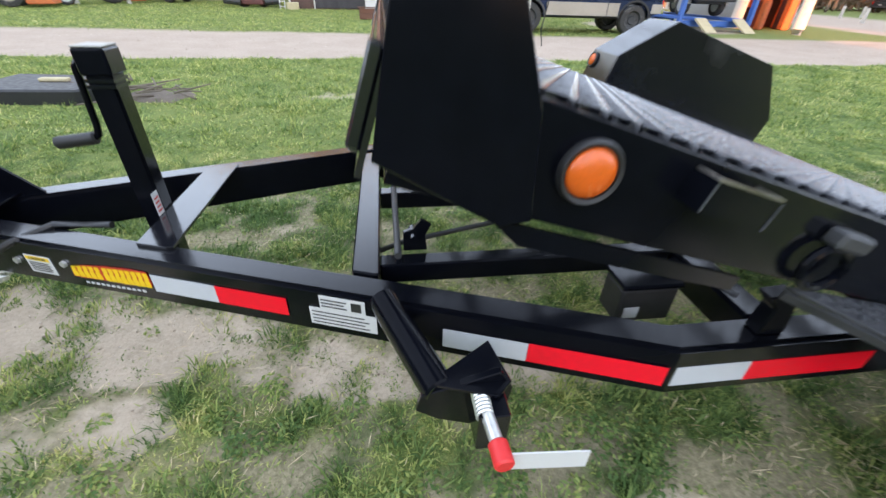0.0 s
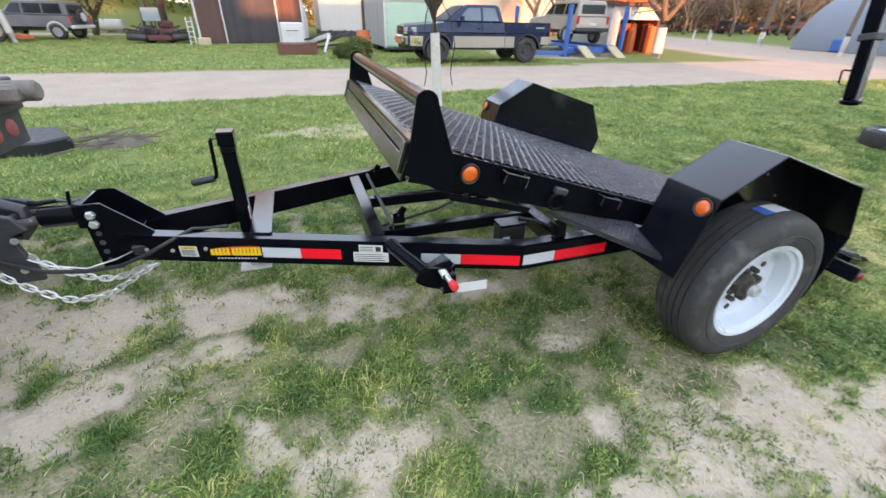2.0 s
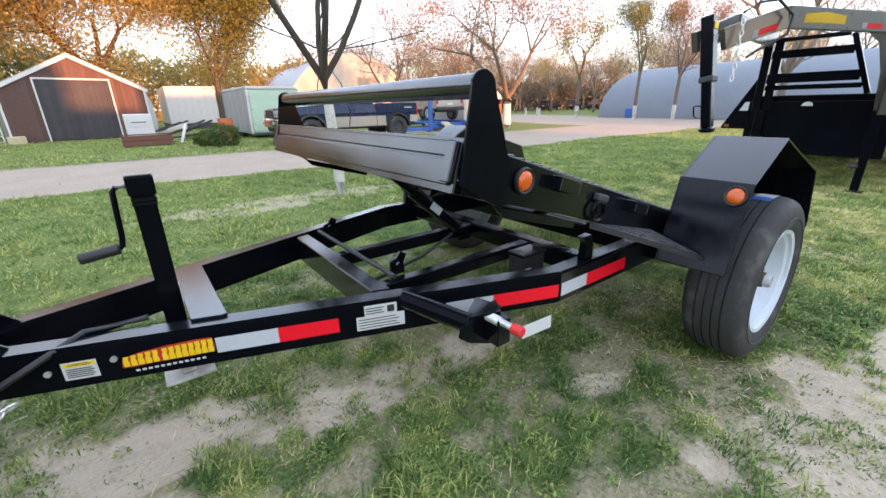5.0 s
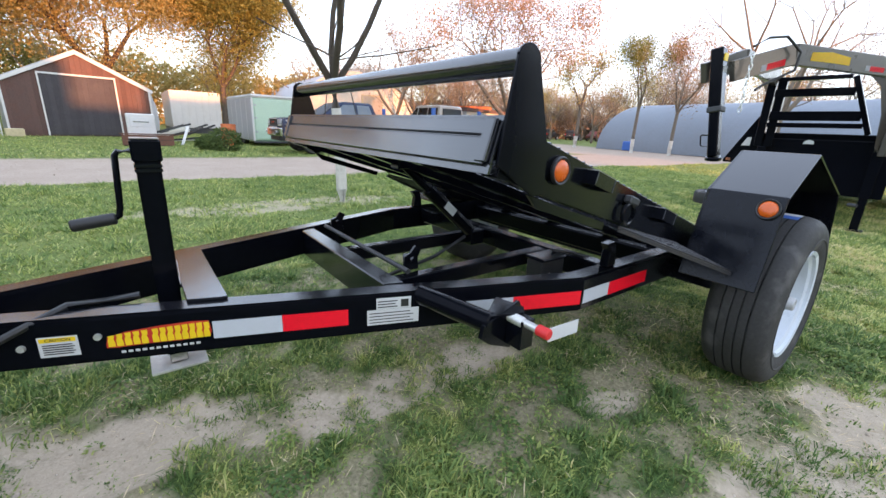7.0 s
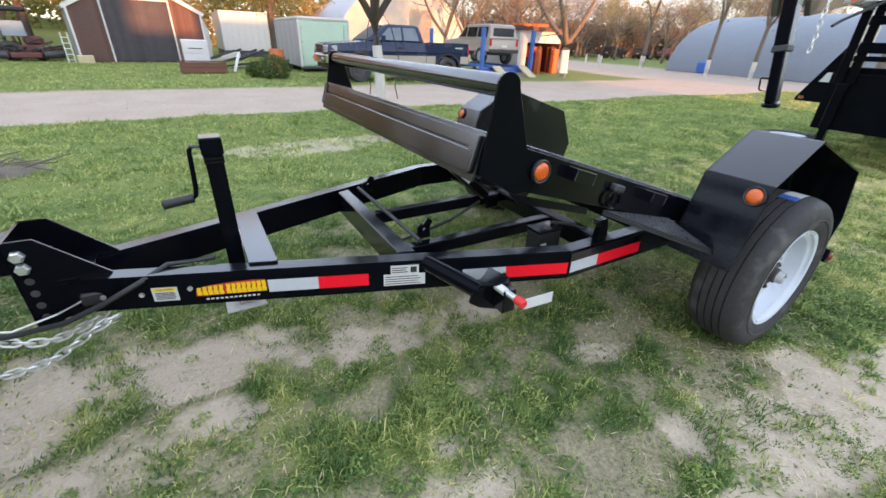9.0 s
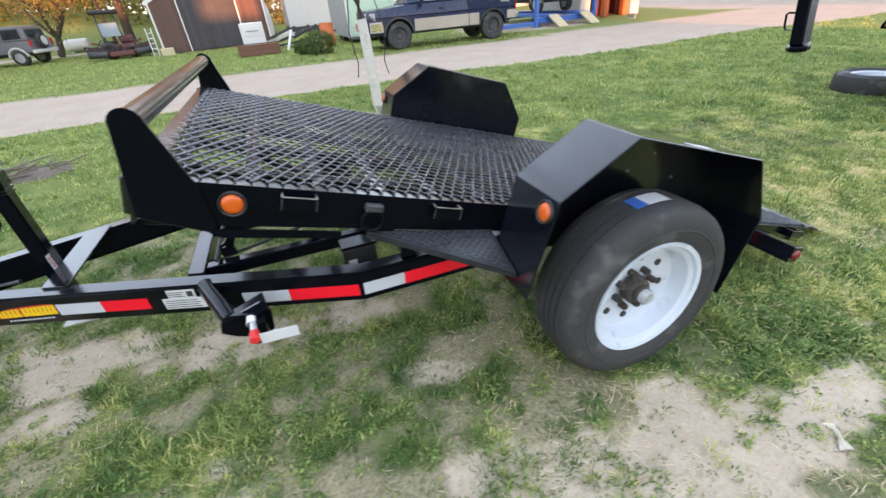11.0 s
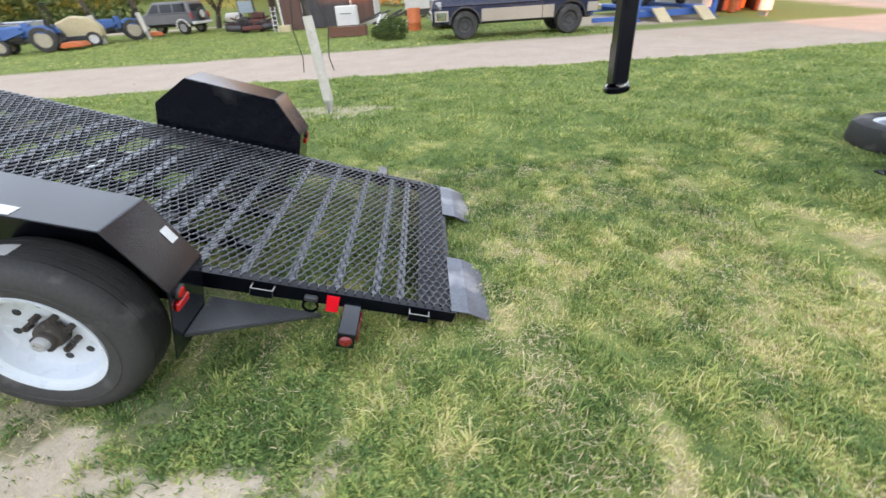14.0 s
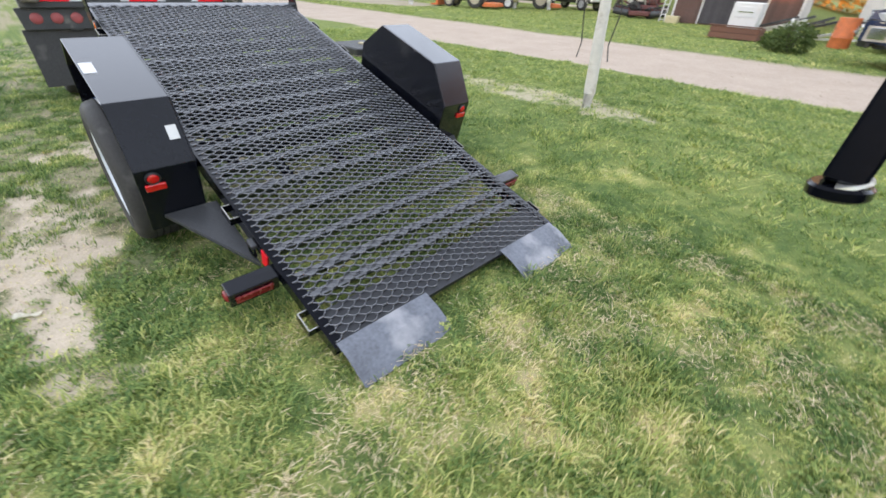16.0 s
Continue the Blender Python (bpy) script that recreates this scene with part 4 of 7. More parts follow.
def deck_mesh():
    """Expanded metal: zigzag strands that meet their neighbours."""
    swd, lwd, plate, thick = 0.0215, 0.084, 0.0045, 0.0014
    u0, u1, y0, y1 = -1.628, 1.612, 0.330, 2 * CY - 0.330
    n, m = int((u1 - u0) / swd), int((y1 - y0) / (lwd / 4)) // 4 * 4
    verts, faces = [], []
    prof = (0.0, 0.0, 1.0, 1.0)
    for i in range(n):
        c = u0 + (i + 0.5) * swd
        off = 0 if i % 2 == 0 else 2
        base = len(verts)
        for j in range(m + 1):
            y = y0 + (y1 - y0) * j / m
            ph = prof[(j + off) % 4]
            k = c + (ph - 0.5) * swd * 0.96
            w = 0.206 + (ph - 0.5) * 0.004
            for a, b in ((-plate, thick), (plate, thick), (plate, -thick), (-plate, -thick)):
                verts.append((k + 0.66 * a + 0.75 * b, y, w - 0.003 - 0.75 * a + 0.66 * b))
        for j in range(m):
            for q in range(4):
                a, b = base + 4 * j + q, base + 4 * j + (q + 1) % 4
                faces.append((a, b, b + 4, a + 4))
    v = np.array(verts)
    me = mesh_np("mesh_deck", v, np.array(faces), STRAND)
    ob = new("mesh_deck", me)
    me.transform(DM)
    ob.parent, ob.matrix_parent_inverse = trailer, ROOTS[trailer.name].inverted()
    ROOTS[ob.name] = Matrix.Identity(4)
    tagged(ob, "black expanded-metal deck with worn bright strands", kind="stuff")


def deck_frame():
    for far in (False, True):
        rail = prism([(0.315, 0.066), (0.365, 0.066), (0.365, 0.073), (0.322, 0.073), (0.322, 0.193), (0.365, 0.193), (0.365, 0.2), (0.315, 0.2)], -1.63, 1.62, 'x')
        # the rail tapers where the deck meets the ground
        for v in rail.verts:
            if v.co.x > 1.6 and v.co.z < 0.1:
                v.co.z += 0.075
        dpart("side_rail", bevel(rail, 0.0012), BLACK, label="black channel side rail", far=far)
        top = [(-1.649, 0.090), (-1.683, 0.335)] + [(-1.645 + 0.04 * math.cos(a), 0.335 + 0.04 * math.sin(a)) for a in np.linspace(math.pi * 0.98, 0.25, 9)] + [(-1.50, 0.19), (-1.455, 0.072), (-1.49, 0.055)]
        p = prism(top, 0.305, 0.3142, 'y', 0.002)
        dpart("headboard_plate", p, BLACK, label="tall rounded black end plate", far=far)
        lamp_round(dpart("lamp_base", rod((-1.418, 0.3142, 0.146), (-1.418, 0.310, 0.146), 0.04, n=24), BLACK, far=far), (-1.418, 0.3095, 0.146), (0, -1, 0), 0.031, AMBER, "amber round marker lamp", (MIRROR @ DM) if far else DM)
        for u in (-1.24, -0.757, 0.715, 1.44):
            stake_pocket(u, far)
        for u in (-1.01, 0.93):
            d_ring(u, far)
        dpart("red_reflector", box(1.0, 1.058, 0.3105, 0.3148, 0.088, 0.186, 0.001), TAPE_R, label="red reflector strip", far=far)
        arm = dpart("lamp_arm", box(1.085, 1.165, 0.098, 0.3148, 0.085, 0.172, 0.003), BLACK_TOP, label="black square lamp arm", far=far)
        dpart("end_lens", lathe([(0, -0.014), (0.018, -0.012), (0.026, -0.006), (0.029, 0.0), (0, 0)], 24, M=Matrix.Translation((1.125, 0.097, 0.128))), ARMLENS, arm, "round red lens", True, far)
        dpart("rear_lens", box(1.166, 1.176, 0.12, 0.285, 0.108, 0.15, 0.004), ARMLENS, arm, "long red tail lens", far=far)
        dpart("corner_gusset", prism([(-1.5, 0.056), (-1.1, 0.064), (-1.1, 0.04), (-1.45, 0.03)], 0.318, 0.326, 'y'), BLACK, far=far)
        flap = prism([(1.60, 0.203), (1.69, 0.205), (1.815, 0.176), (1.815, 0.170), (1.69, 0.198), (1.60, 0.197)], 0.33, 0.81, 'y', 0.001)
        dpart("loading_flap", flap, FLAPS, label="scuffed bare steel loading flap", far=far)
    bar_ = rod((-1.645, 0.312, 0.337), (-1.645, 2 * CY - 0.312, 0.337), 0.031, n=24)
    dpart("headboard_bar", bar_, BLACK_FRONT, label="round black headboard tube", smooth=True)
    fr = box(-1.662, -1.655, 0.3155, 2 * CY - 0.3155, 0.066, 0.205)
    box(-1.655, -1.60, 0.3155, 2 * CY - 0.3155, 0.199, 0.205, 0, fr)
    box(-1.674, -1.662, 0.335, 2 * CY - 0.335, 0.084, 0.15, 0.003, fr)
    box(-1.67, -1.662, 0.335, 2 * CY - 0.335, 0.156, 0.196, 0.003, fr)
    dpart("front_rail", fr, BLACK_FRONT, label="black front cross channel with a pressed groove")
    dpart("end_block", box(-1.678, -1.6625, 0.325, 0.36, 0.09, 0.196, 0.003), BLACK_FRONT)
    dpart("end_block", box(-1.678, -1.6625, 0.325, 0.36, 0.09, 0.196, 0.003), BLACK_FRONT, far=True)
    us = [-1.57, -1.373, -1.173, -0.973, -0.774, -0.572, -0.37, -0.17, 0.02, 0.205, 0.4, 0.605, 0.815, 1.03, 1.22, 1.34]
    for k, u in enumerate(us):
        j = box(u - 0.02, u + 0.02, 0.3235, 2 * CY - 0.3235, 0.184, 0.1925)
        box(u - 0.02, u - 0.014, 0.3235, 2 * CY - 0.3235, 0.115, 0.184, 0, j)
        dpart("joist", j, MESH)
    dpart("rear_edge", box(1.43, 1.62, 0.3235, 2 * CY - 0.3235, 0.165, 0.1925, 0.002), TREAD, label="flat plate under the mesh at the rear edge")
    for y in (0.72, 1.083, 1.446):
        dpart("stringer", box(-1.595, 0.55, y - 0.03, y + 0.03, 0.075, 0.1145, 0.003), BLACK)
    deck_mesh()
    dpart("axle", box(-0.05, 0.05, 0.2, 2 * CY - 0.2, -0.045, 0.055, 0.006), BLACK)
    for y in (0.5, 2 * CY - 0.5):
        dpart("hanger", box(-0.3, 0.3, y - 0.03, y + 0.03, 0.0555, 0.1145, 0.004), BLACK)


def on_beam(x, z, out=0.0):
    """A place on the near face of the near tongue beam."""
    n = Vector((-0.36, -1, 0)).normalized()
    return Vector((x, 0.373 - 0.36 * (x + 1.012), z)) + n * out


BEAM_TURN = math.atan2(-0.36, 1.0)


def decal(name, x0, x1, z0, z1, material, label="", parent=trailer, out=0.0, poly=None):
    """A flat sticker on the beam's near face."""
    T = Matrix.Translation(on_beam(x0, z0, out)) @ Matrix.Rotation(BEAM_TURN, 4, 'Z')
    w, h = (x1 - x0) * math.hypot(1, 0.36), z1 - z0
    pts = [(p * w, q * h) for p, q in poly] if poly else [(0, 0), (w, 0), (w, h), (0, h)]
    return part(name, prism(pts, -0.0012, 0.0, 'y'), material, parent, label, M=T)


def tongue():
    z0, z1 = 0.437, 0.565
    for far in (False, True):
        M = MIRROR if far else None
        c, s = math.cos(BEAM_TURN), math.sin(BEAM_TURN)
        nx, ny = 0.076 * -s, 0.076 * c
        a, b, e = (-2.74, 0.373 + 0.36 * 1.728), (-1.0, 0.373), (-0.12, 0.373)
        poly = [a, b, e, (e[0], e[1] + 0.076), (b[0] + 0.013, b[1] + 0.076), (a[0] + nx, a[1] + ny)]
        part("tongue_beam", prism(poly, z0, z1, 'z', 0.009, seg=2), BLACK, trailer, "black steel tongue beam", M=M)
    cm = prism([(-1.625, 0.69), (-1.57, 0.67), (-1.56, 0.672), (-1.56, 2 * CY - 0.672), (-1.57, 2 * CY - 0.67), (-1.625, 2 * CY - 0.69)], z0 + 0.01, z1 - 0.004, 'z', 0.004)
    part("crossmember", cm, BLACK, trailer, "black tube crossmember")
    part("latch_rod", rod((-1.515, 0.72, 0.575), (-1.515, 1.46, 0.575), 0.009, n=10), GUNGREY, trailer, "worn dark latch rod", True)
    for y, x1 in ((1.135, -0.80), (0.735, -0.80)):
        part("centre_bar", box(-1.559, x1, y - 0.024, y + 0.024, 0.50, 0.556, 0.004), BLACK, trailer)
    for y in (0.775, 1.43):
        hk = prism([(-1.50, 0.557), (-1.44, 0.557), (-1.445, 0.60), (-1.43, 0.63), (-1.455, 0.645), (-1.475, 0.62), (-1.5, 0.61)], y - 0.006, y + 0.006, 'y', 0.001)
        rod((-1.475, y - 0.03, 0.60), (-1.475, y + 0.03, 0.60), 0.012, n=10, bm=hk)
        part("latch_hook", hk, BLACK, trailer, "black latch hook")
    part("cross_tube", box(-0.80, -0.725, 0.4515, 2 * CY - 0.4515, 0.475, 0.56, 0.008), BLACK, trailer)
    part("cross_tube", box(-0.35, -0.28, 0.4515, 2 * CY - 0.4515, 0.46, 0.55, 0.008), BLACK, trailer)
    for far in (False, True):
        part("stop_hook", prism([(-0.83, 0.566), (-0.77, 0.566), (-0.775, 0.62), (-0.79, 0.665), (-0.845, 0.66), (-0.82, 0.63)], 0.395, 0.43, 'y', 0.003), BLACK, trailer, M=MIRROR if far else None)
    bx = part("control_box", box(-1.035, -0.90, 0.535, 0.615, 0.485, 0.578, 0.006), HOSE, trailer, "small black control box")
    part("box_lid", box(-1.04, -0.895, 0.53, 0.62, 0.5785, 0.592, 0.004), BLACK, bx)
    part("box_label", box(-1.02, -0.985, 0.5335, 0.5348, 0.50, 0.53), STICK, bx, "small pale label")
    # lift cylinder
    cy = part("lift_cylinder", rod((-1.19, CY, 0.79), (-0.93, CY, 0.57), 0.031, n=20, w=0.004), BLACK, trailer, "black hydraulic lift cylinder", True)
    part("cylinder_rod", rod((-1.33, CY, 0.908), (-1.19, CY, 0.79), 0.019, n=16), BLACK, cy, "", True)
    part("clevis", box(-0.94, -0.86, CY - 0.035, CY + 0.035, 0.50, 0.575, 0.006), BLACK, cy)
    part("clevis", box(-1.36, -1.3, CY - 0.035, CY + 0.035, 0.88, 0.95, 0.006), BLACK, cy)
    lb = box(-0.02, 0.05, -0.0325, -0.0312, -0.018, 0.018)
    part("cylinder_label", lb, STICK, cy, "white square-coded label", M=Matrix.Translation((-1.09, CY, 0.705)) @ Matrix.Rotation(math.atan2(0.22, 0.26), 4, 'Y'))
    hose = [(-1.0, CY - 0.05, 0.56), (-1.2, 1.0, 0.5), (-1.5, 0.95, 0.47), (-1.6, 0.9, 0.46)]
    part("hydraulic_hose", pipe([Vector(p) for p in hose], 0.008, 8), HOSE, trailer, "", True)
    part("brake_hose", pipe([(-0.79, 0.5, 0.575), (-0.83, 0.55, 0.585), (-0.92, 0.585, 0.6), (-0.9, 0.575, 0.592)], 0.007, 8), HOSE, trailer, "", True)


def jack():
    x, y = -2.182, 1.03
    j = part("jack", box(x - 0.029, x + 0.029, y - 0.029, y + 0.029, 0.33, 0.955, 0.006, seg=2), BLACK, trailer, "black square drop-leg jack")
    part("jack_cap", box(x - 0.035, x + 0.035, y - 0.035, y + 0.035, 0.925, 0.985, 0.005), BLACK, j)
    part("jack_cap_top", box(x - 0.033, x + 0.033, y - 0.033, y + 0.033, 0.9855, 0.989, 0.001), STEEL, j, "pale worn cap")
    for z in (0.915, 0.902):
        part("jack_band", box(x - 0.032, x + 0.032, y - 0.032, y + 0.032, z - 0.004, z + 0.004), BLACK_TOP, j)
    ck = pipe([(x - 0.035, y + 0.02, 0.952), (x - 0.062, y + 0.02, 0.95), (x - 0.07, y + 0.02, 0.94), (x - 0.078, y + 0.02, 0.80), (x - 0.083, y + 0.02, 0.775), (x - 0.095, y + 0.02, 0.768)], 0.0085, 10)
    c = part("crank", ck, BLACK, j, "black bent crank", True)
    part("crank_grip", rod((x - 0.09, y + 0.02, 0.768), (x - 0.19, y + 0.02, 0.755), 0.0165, n=14, w=0.004), HOSE, c, "black rubber grip", True)
    part("jack_leg", box(x - 0.024, x + 0.024, y - 0.024, y + 0.024, 0.305, 0.345, 0.003), STEEL, j)
    part("jack_foot", box(x - 0.075, x + 0.075, y - 0.06, y + 0.06, 0.295, 0.304, 0.002), ZINC, j, "zinc foot plate")
    plate = prism([(-2.15, 0.835), (-2.07, 0.808), (-2.055, 0.81), (-2.055, 2 * CY - 0.81), (-2.07, 2 * CY - 0.808), (-2.15, 2 * CY - 0.835)], 0.5655, 0.5745, 'z', 0.001)
    part("jack_plate", plate, BLACK_TOP, trailer, "black plate between the beams")
    T = Matrix.Translation((-2.1525, 1.0, 0.62))
    tag = part("warning_tag", box(0, 0.0012, -0.03, 0.0, -0.045, 0.02), STICK, j, "small pink and white tag", M=T)
    for k in range(4):
        part("print_line", box(0.0013, 0.0019, -0.026, -0.004, -0.035 + k * 0.012, -0.030 + k * 0.012), REDINK, j, M=T)


def coupler():
    chan = box(-2.80, -2.79, 0.985, 1.181, 0.40, 0.72)
    box(-2.80, -2.73, 0.985, 0.997, 0.40, 0.722, 0.002, chan)
    box(-2.80, -2.73, 1.169, 1.181, 0.40, 0.722, 0.002, chan)
    cp = part("coupler_channel", chan, BLACK, trailer, "black adjustable coupler channel with bolt holes")
    for y in (0.984, 1.170):
        part("coupler_gusset", prism([(-2.795, 0.722), (-2.72, 0.722), (-2.56, 0.568), (-2.62, 0.44), (-2.795, 0.42)], y, y + 0.009, 'y', 0.001), BLACK, cp)
    part("tongue_cap", prism([(-2.735, 0.99), (-2.66, 0.975), (-2.62, 1.0), (-2.62, 1.17), (-2.66, 1.19), (-2.735, 1.176)], 0.5655, 0.572, 'z', 0.001), BLACK, cp)
    for z in (0.675, 0.632):
        part("big_bolt", lathe([(0, -0.018), (0.015, -0.018), (0.019, -0.012), (0.02, 0.0), (0, 0)], 6, M=Matrix.Translation((-2.767, 0.9835, z))), ZINC, cp, "large zinc-plated bolt")
    for z in (0.585, 0.54, 0.495, 0.45):
        part("bolt_hole", rod((-2.767, 0.9825, z), (-2.767, 0.9845, z), 0.012, n=14), GUNGREY, cp)
    db = rod((-2.80, CY - 0.02, 0.655), (-2.975, CY - 0.02, 0.655), 0.047, n=22, w=0.006)
    part("drawbar", db, BLACK, cp, "thick black drawbar", True)
    part("drawbar_block", box(-2.84, -2.80, CY - 0.075, CY + 0.04, 0.60, 0.715, 0.008), BLACK, cp)
    part("latch_lever", pipe([(-2.83, CY, 0.71), (-2.9, CY - 0.01, 0.722), (-2.97, CY - 0.01, 0.715), (-3.0, CY - 0.02, 0.725)], 0.011, 8), BLACK, cp, "", True)
    part("latch_pin", rod((-2.86, CY - 0.02, 0.70), (-2.845, CY - 0.02, 0.765), 0.007, n=8), BLACK, cp)
    ring = pipe([(-3.03 + 0.055 * math.cos(a), CY - 0.02 + 0.055 * math.sin(a), 0.655) for a in np.linspace(0, 6.2832, 25)[:-1]], 0.02, 12, closed=True)
    part("lunette_ring", ring, RUSTY, cp, "rusty lunette eye", True)
    part("breakaway_box", box(-2.66, -2.585, 0.945, 0.975, 0.475, 0.52, 0.006), HOSE, cp, "black breakaway switch")
    part("breakaway_cable", pipe([(-2.66, 0.955, 0.495), (-2.73, 0.95, 0.468), (-2.85, 0.95, 0.44), (-2.98, 0.96, 0.47), (-3.1, 0.98, 0.54), (-3.2, 1.0, 0.62)], 0.0035, 6), ZINC, cp, "thin bright breakaway cable", True)
    part("wiring_cable", pipe([(-2.25, 0.93, 0.576), (-2.4, 0.95, 0.572), (-2.48, 0.9, 0.55), (-2.6, 0.91, 0.49), (-2.72, 0.93, 0.44), (-2.86, 0.95, 0.425), (-3.0, 0.95, 0.45), (-3.12, 0.96, 0.51), (-3.22, 1.0, 0.57), (-3.3, 1.05, 0.62)], 0.0095, 8), HOSE, cp, "drooping black wiring cable", True)


def chain(pts, name):
    """A zinc chain hung through points, link by link."""
    P = [Vector(p) for p in pts]
    path = []
    for i in range(len(P) - 1):
        a, b, c, d = P[max(i - 1, 0)], P[i], P[i + 1], P[min(i + 2, len(P) - 1)]
        for t in np.linspace(0, 1, 12, endpoint=False):
            path.append(0.5 * (2 * b + (c - a) * t + (2 * a - 5 * b + 4 * c - d) * t * t + (3 * b - a - 3 * c + d) * t ** 3))
    path.append(P[-1])
    ch = None
    step, last, k = 0.031, path[0], 0
    shape = [(0.021 * math.cos(a) + (0.008 if math.cos(a) > 0 else -0.008), 0.0125 * math.sin(a), 0) for a in np.linspace(0, 6.2832, 15)[:-1]]
    link = pipe(shape, 0.0045, 6, closed=True)
    me = bpy.data.meshes.new("chain_link")
    link.to_mesh(me)
    link.free()
    me.materials.append(ZINC)
    me.polygons.foreach_set("use_smooth", [True] * len(me.polygons))
    for p in path[1:]:
        if (p - last).length >= step:
            d, s, u = frame_of(p - last)
            M = Matrix((d, s, u)).transposed().to_4x4()
            ob = new("chain_link", me)
            ob.parent = trailer
            ob.matrix_parent_inverse = ROOTS[trailer.name].inverted()
            ob.matrix_basis = Matrix.Translation((p + last) / 2) @ M @ Matrix.Rotation(radians(45 if k % 2 else -45), 4, 'X')
            last, k = p, k + 1


def tongue_details():
    # reflective tape: white, red, white, red, white, red
    decal("white_tape", -2.105, -1.941, 0.476, 0.526, TAPE_W, "white reflective tape")
    decal("red_tape", -1.9405, -1.770, 0.476, 0.526, TAPE_R, "red reflective tape")
    decal("white_tape", -1.43, -1.263, 0.468, 0.518, TAPE_W, "white reflective tape")
    decal("red_tape", -1.2625, -1.012, 0.468, 0.519, TAPE_R, "red reflective tape")
    part("white_tape", box(-0.995, -0.834, 0.3715, 0.3727, 0.466, 0.518), TAPE_W, trailer, "white reflective tape")
    part("red_tape", box(-0.8335, -0.55, 0.3715, 0.3727, 0.464, 0.517), TAPE_R, trailer, "red reflective tape")
    c = decal("caution_sticker", -2.46, -2.384, 0.468, 0.522, STICK, "white caution sticker with yellow heading")
    decal("yellow_band", -2.456, -2.388, 0.508, 0.519, YELLOW, "", c, 0.0013)
    T = Matrix.Translation(on_beam(-2.421, 0.5135, 0.0028)) @ Matrix.Rotation(BEAM_TURN, 4, 'Z') @ Matrix.Rotation(radians(90), 4, 'X')
    words("caution_text", "CAUTION", 0.0115, T, DARKINK, c)
    for k in range(5):
        decal("print_line", -2.452, -2.396 + 0.004 * (k % 2), 0.475 + k * 0.006, 0.4775 + k * 0.006, DARKINK, "", c, 0.0013)
    arch = [(0.0, 0.3), (0.02, 0.62), (0.2, 0.8), (0.5, 0.93), (0.8, 1.0), (0.98, 0.98), (1.0, 0.5), (0.98, 0.28), (0.7, 0.2), (0.4, 0.2), (0.1, 0.14), (0.0, 0.16)]
    lg = decal("maker_badge", -2.332, -2.108, 0.468, 0.532, REDINK, "yellow arched maker's badge with a dark red edge", poly=arch)
    for p in [0.02 + 0.076 * k for k in range(5)] + [0.425 + 0.071 * k for k in range(8)]:
        lo, hi = 0.2 + 0.06 * p, 0.66 + 0.3 * p ** 0.6 if p < 0.8 else 0.93
        block = [(p, lo), (p + 0.062, lo + 0.004), (p + 0.062, lo + 0.2), (p + 0.05, lo + 0.32), (p + 0.062, lo + 0.42), (p + 0.06, hi), (p + 0.004, hi - 0.02), (p + 0.012, lo + 0.4), (p, lo + 0.3)]
        decal("badge_block", -2.332, -2.108, 0.468, 0.532, YELLOW, "", lg, 0.0013, poly=block)
    for k in range(12):
        x = -2.305 + 0.0145 * k
        decal("badge_subline", x, x + 0.009, 0.4605 + 0.0004 * k, 0.4665 + 0.0004 * k, STICK, "", lg)
    s = decal("rating_plate", -1.718, -1.569, 0.467, 0.516, STICK, "white rating plate with small print")
    u = decal("plate_upper", -1.692, -1.592, 0.517, 0.553, STICK, "", s)
    decal("code_square", -1.622, -1.60, 0.522, 0.546, DARKINK, "", u, 0.0013)
    for k in range(4):
        decal("print_line", -1.712, -1.585 - 0.01 * (k % 2), 0.474 + 0.01 * k, 0.4765 + 0.01 * k, DARKINK, "", s, 0.0013)
    for k in range(3):
        decal("print_line", -1.688, -1.632 - 0.006 * (k % 2), 0.523 + 0.009 * k, 0.526 + 0.009 * k, DARKINK, "", u, 0.0013)
    for x in (-2.345, -2.49, -2.60):
        p, q = on_beam(x, 0.512 if x > -2.4 else 0.498, -0.002), on_beam(x, 0.512 if x > -2.4 else 0.498, 0.006)
        part("frame_bolt", rod(p, q, 0.0085, n=10), ZINC, trailer, "small bright bolt")
    # spring latch: tube, triangular bracket, pin with red cap and tag
    t = part("latch_tube", rod((-1.555, 0.60, 0.545), (-1.455, 0.37, 0.515), 0.032, n=20, w=0.004), BLACK, trailer, "black round latch tube", True)
    part("latch_bracket", prism([(-1.49, 0.52), (-1.35, 0.565), (-1.325, 0.52), (-1.335, 0.44), (-1.375, 0.415), (-1.46, 0.45), (-1.50, 0.48)], 0.36, 0.374, 'y', 0.002), BLACK, t)
    part("bracket_top", prism([(-1.48, 0.37), (-1.35, 0.46), (-1.33, 0.36), (-1.36, 0.33)], 0.535, 0.542, 'z', 0.001), BLACK, t)
    part("latch_plate", prism([(-1.40, 0.44), (-1.345, 0.44), (-1.345, 0.53), (-1.40, 0.53)], 0.30, 0.36, 'y', 0.002), BLACK, t)
    part("latch_pin", rod((-1.39, 0.372, 0.527), (-1.378, 0.25, 0.522), 0.0115, n=14), ZINC, t, "bright steel pin", True)
    sp = [(-1.388 + 0.014 * math.cos(a), 0.36 - 0.007 * a / 6.2832 * 1.0, 0.525 + 0.014 * math.sin(a)) for a in np.linspace(0, 6.2832 * 8, 90)]
    part("latch_spring", pipe(sp, 0.0028, 5), ZINC, t, "coil spring", True)
    part("pin_cap", rod((-1.3785, 0.262, 0.5225), (-1.376, 0.222, 0.521), 0.0165, n=16, w=0.003), REDCAP, t, "red plastic cap", True)
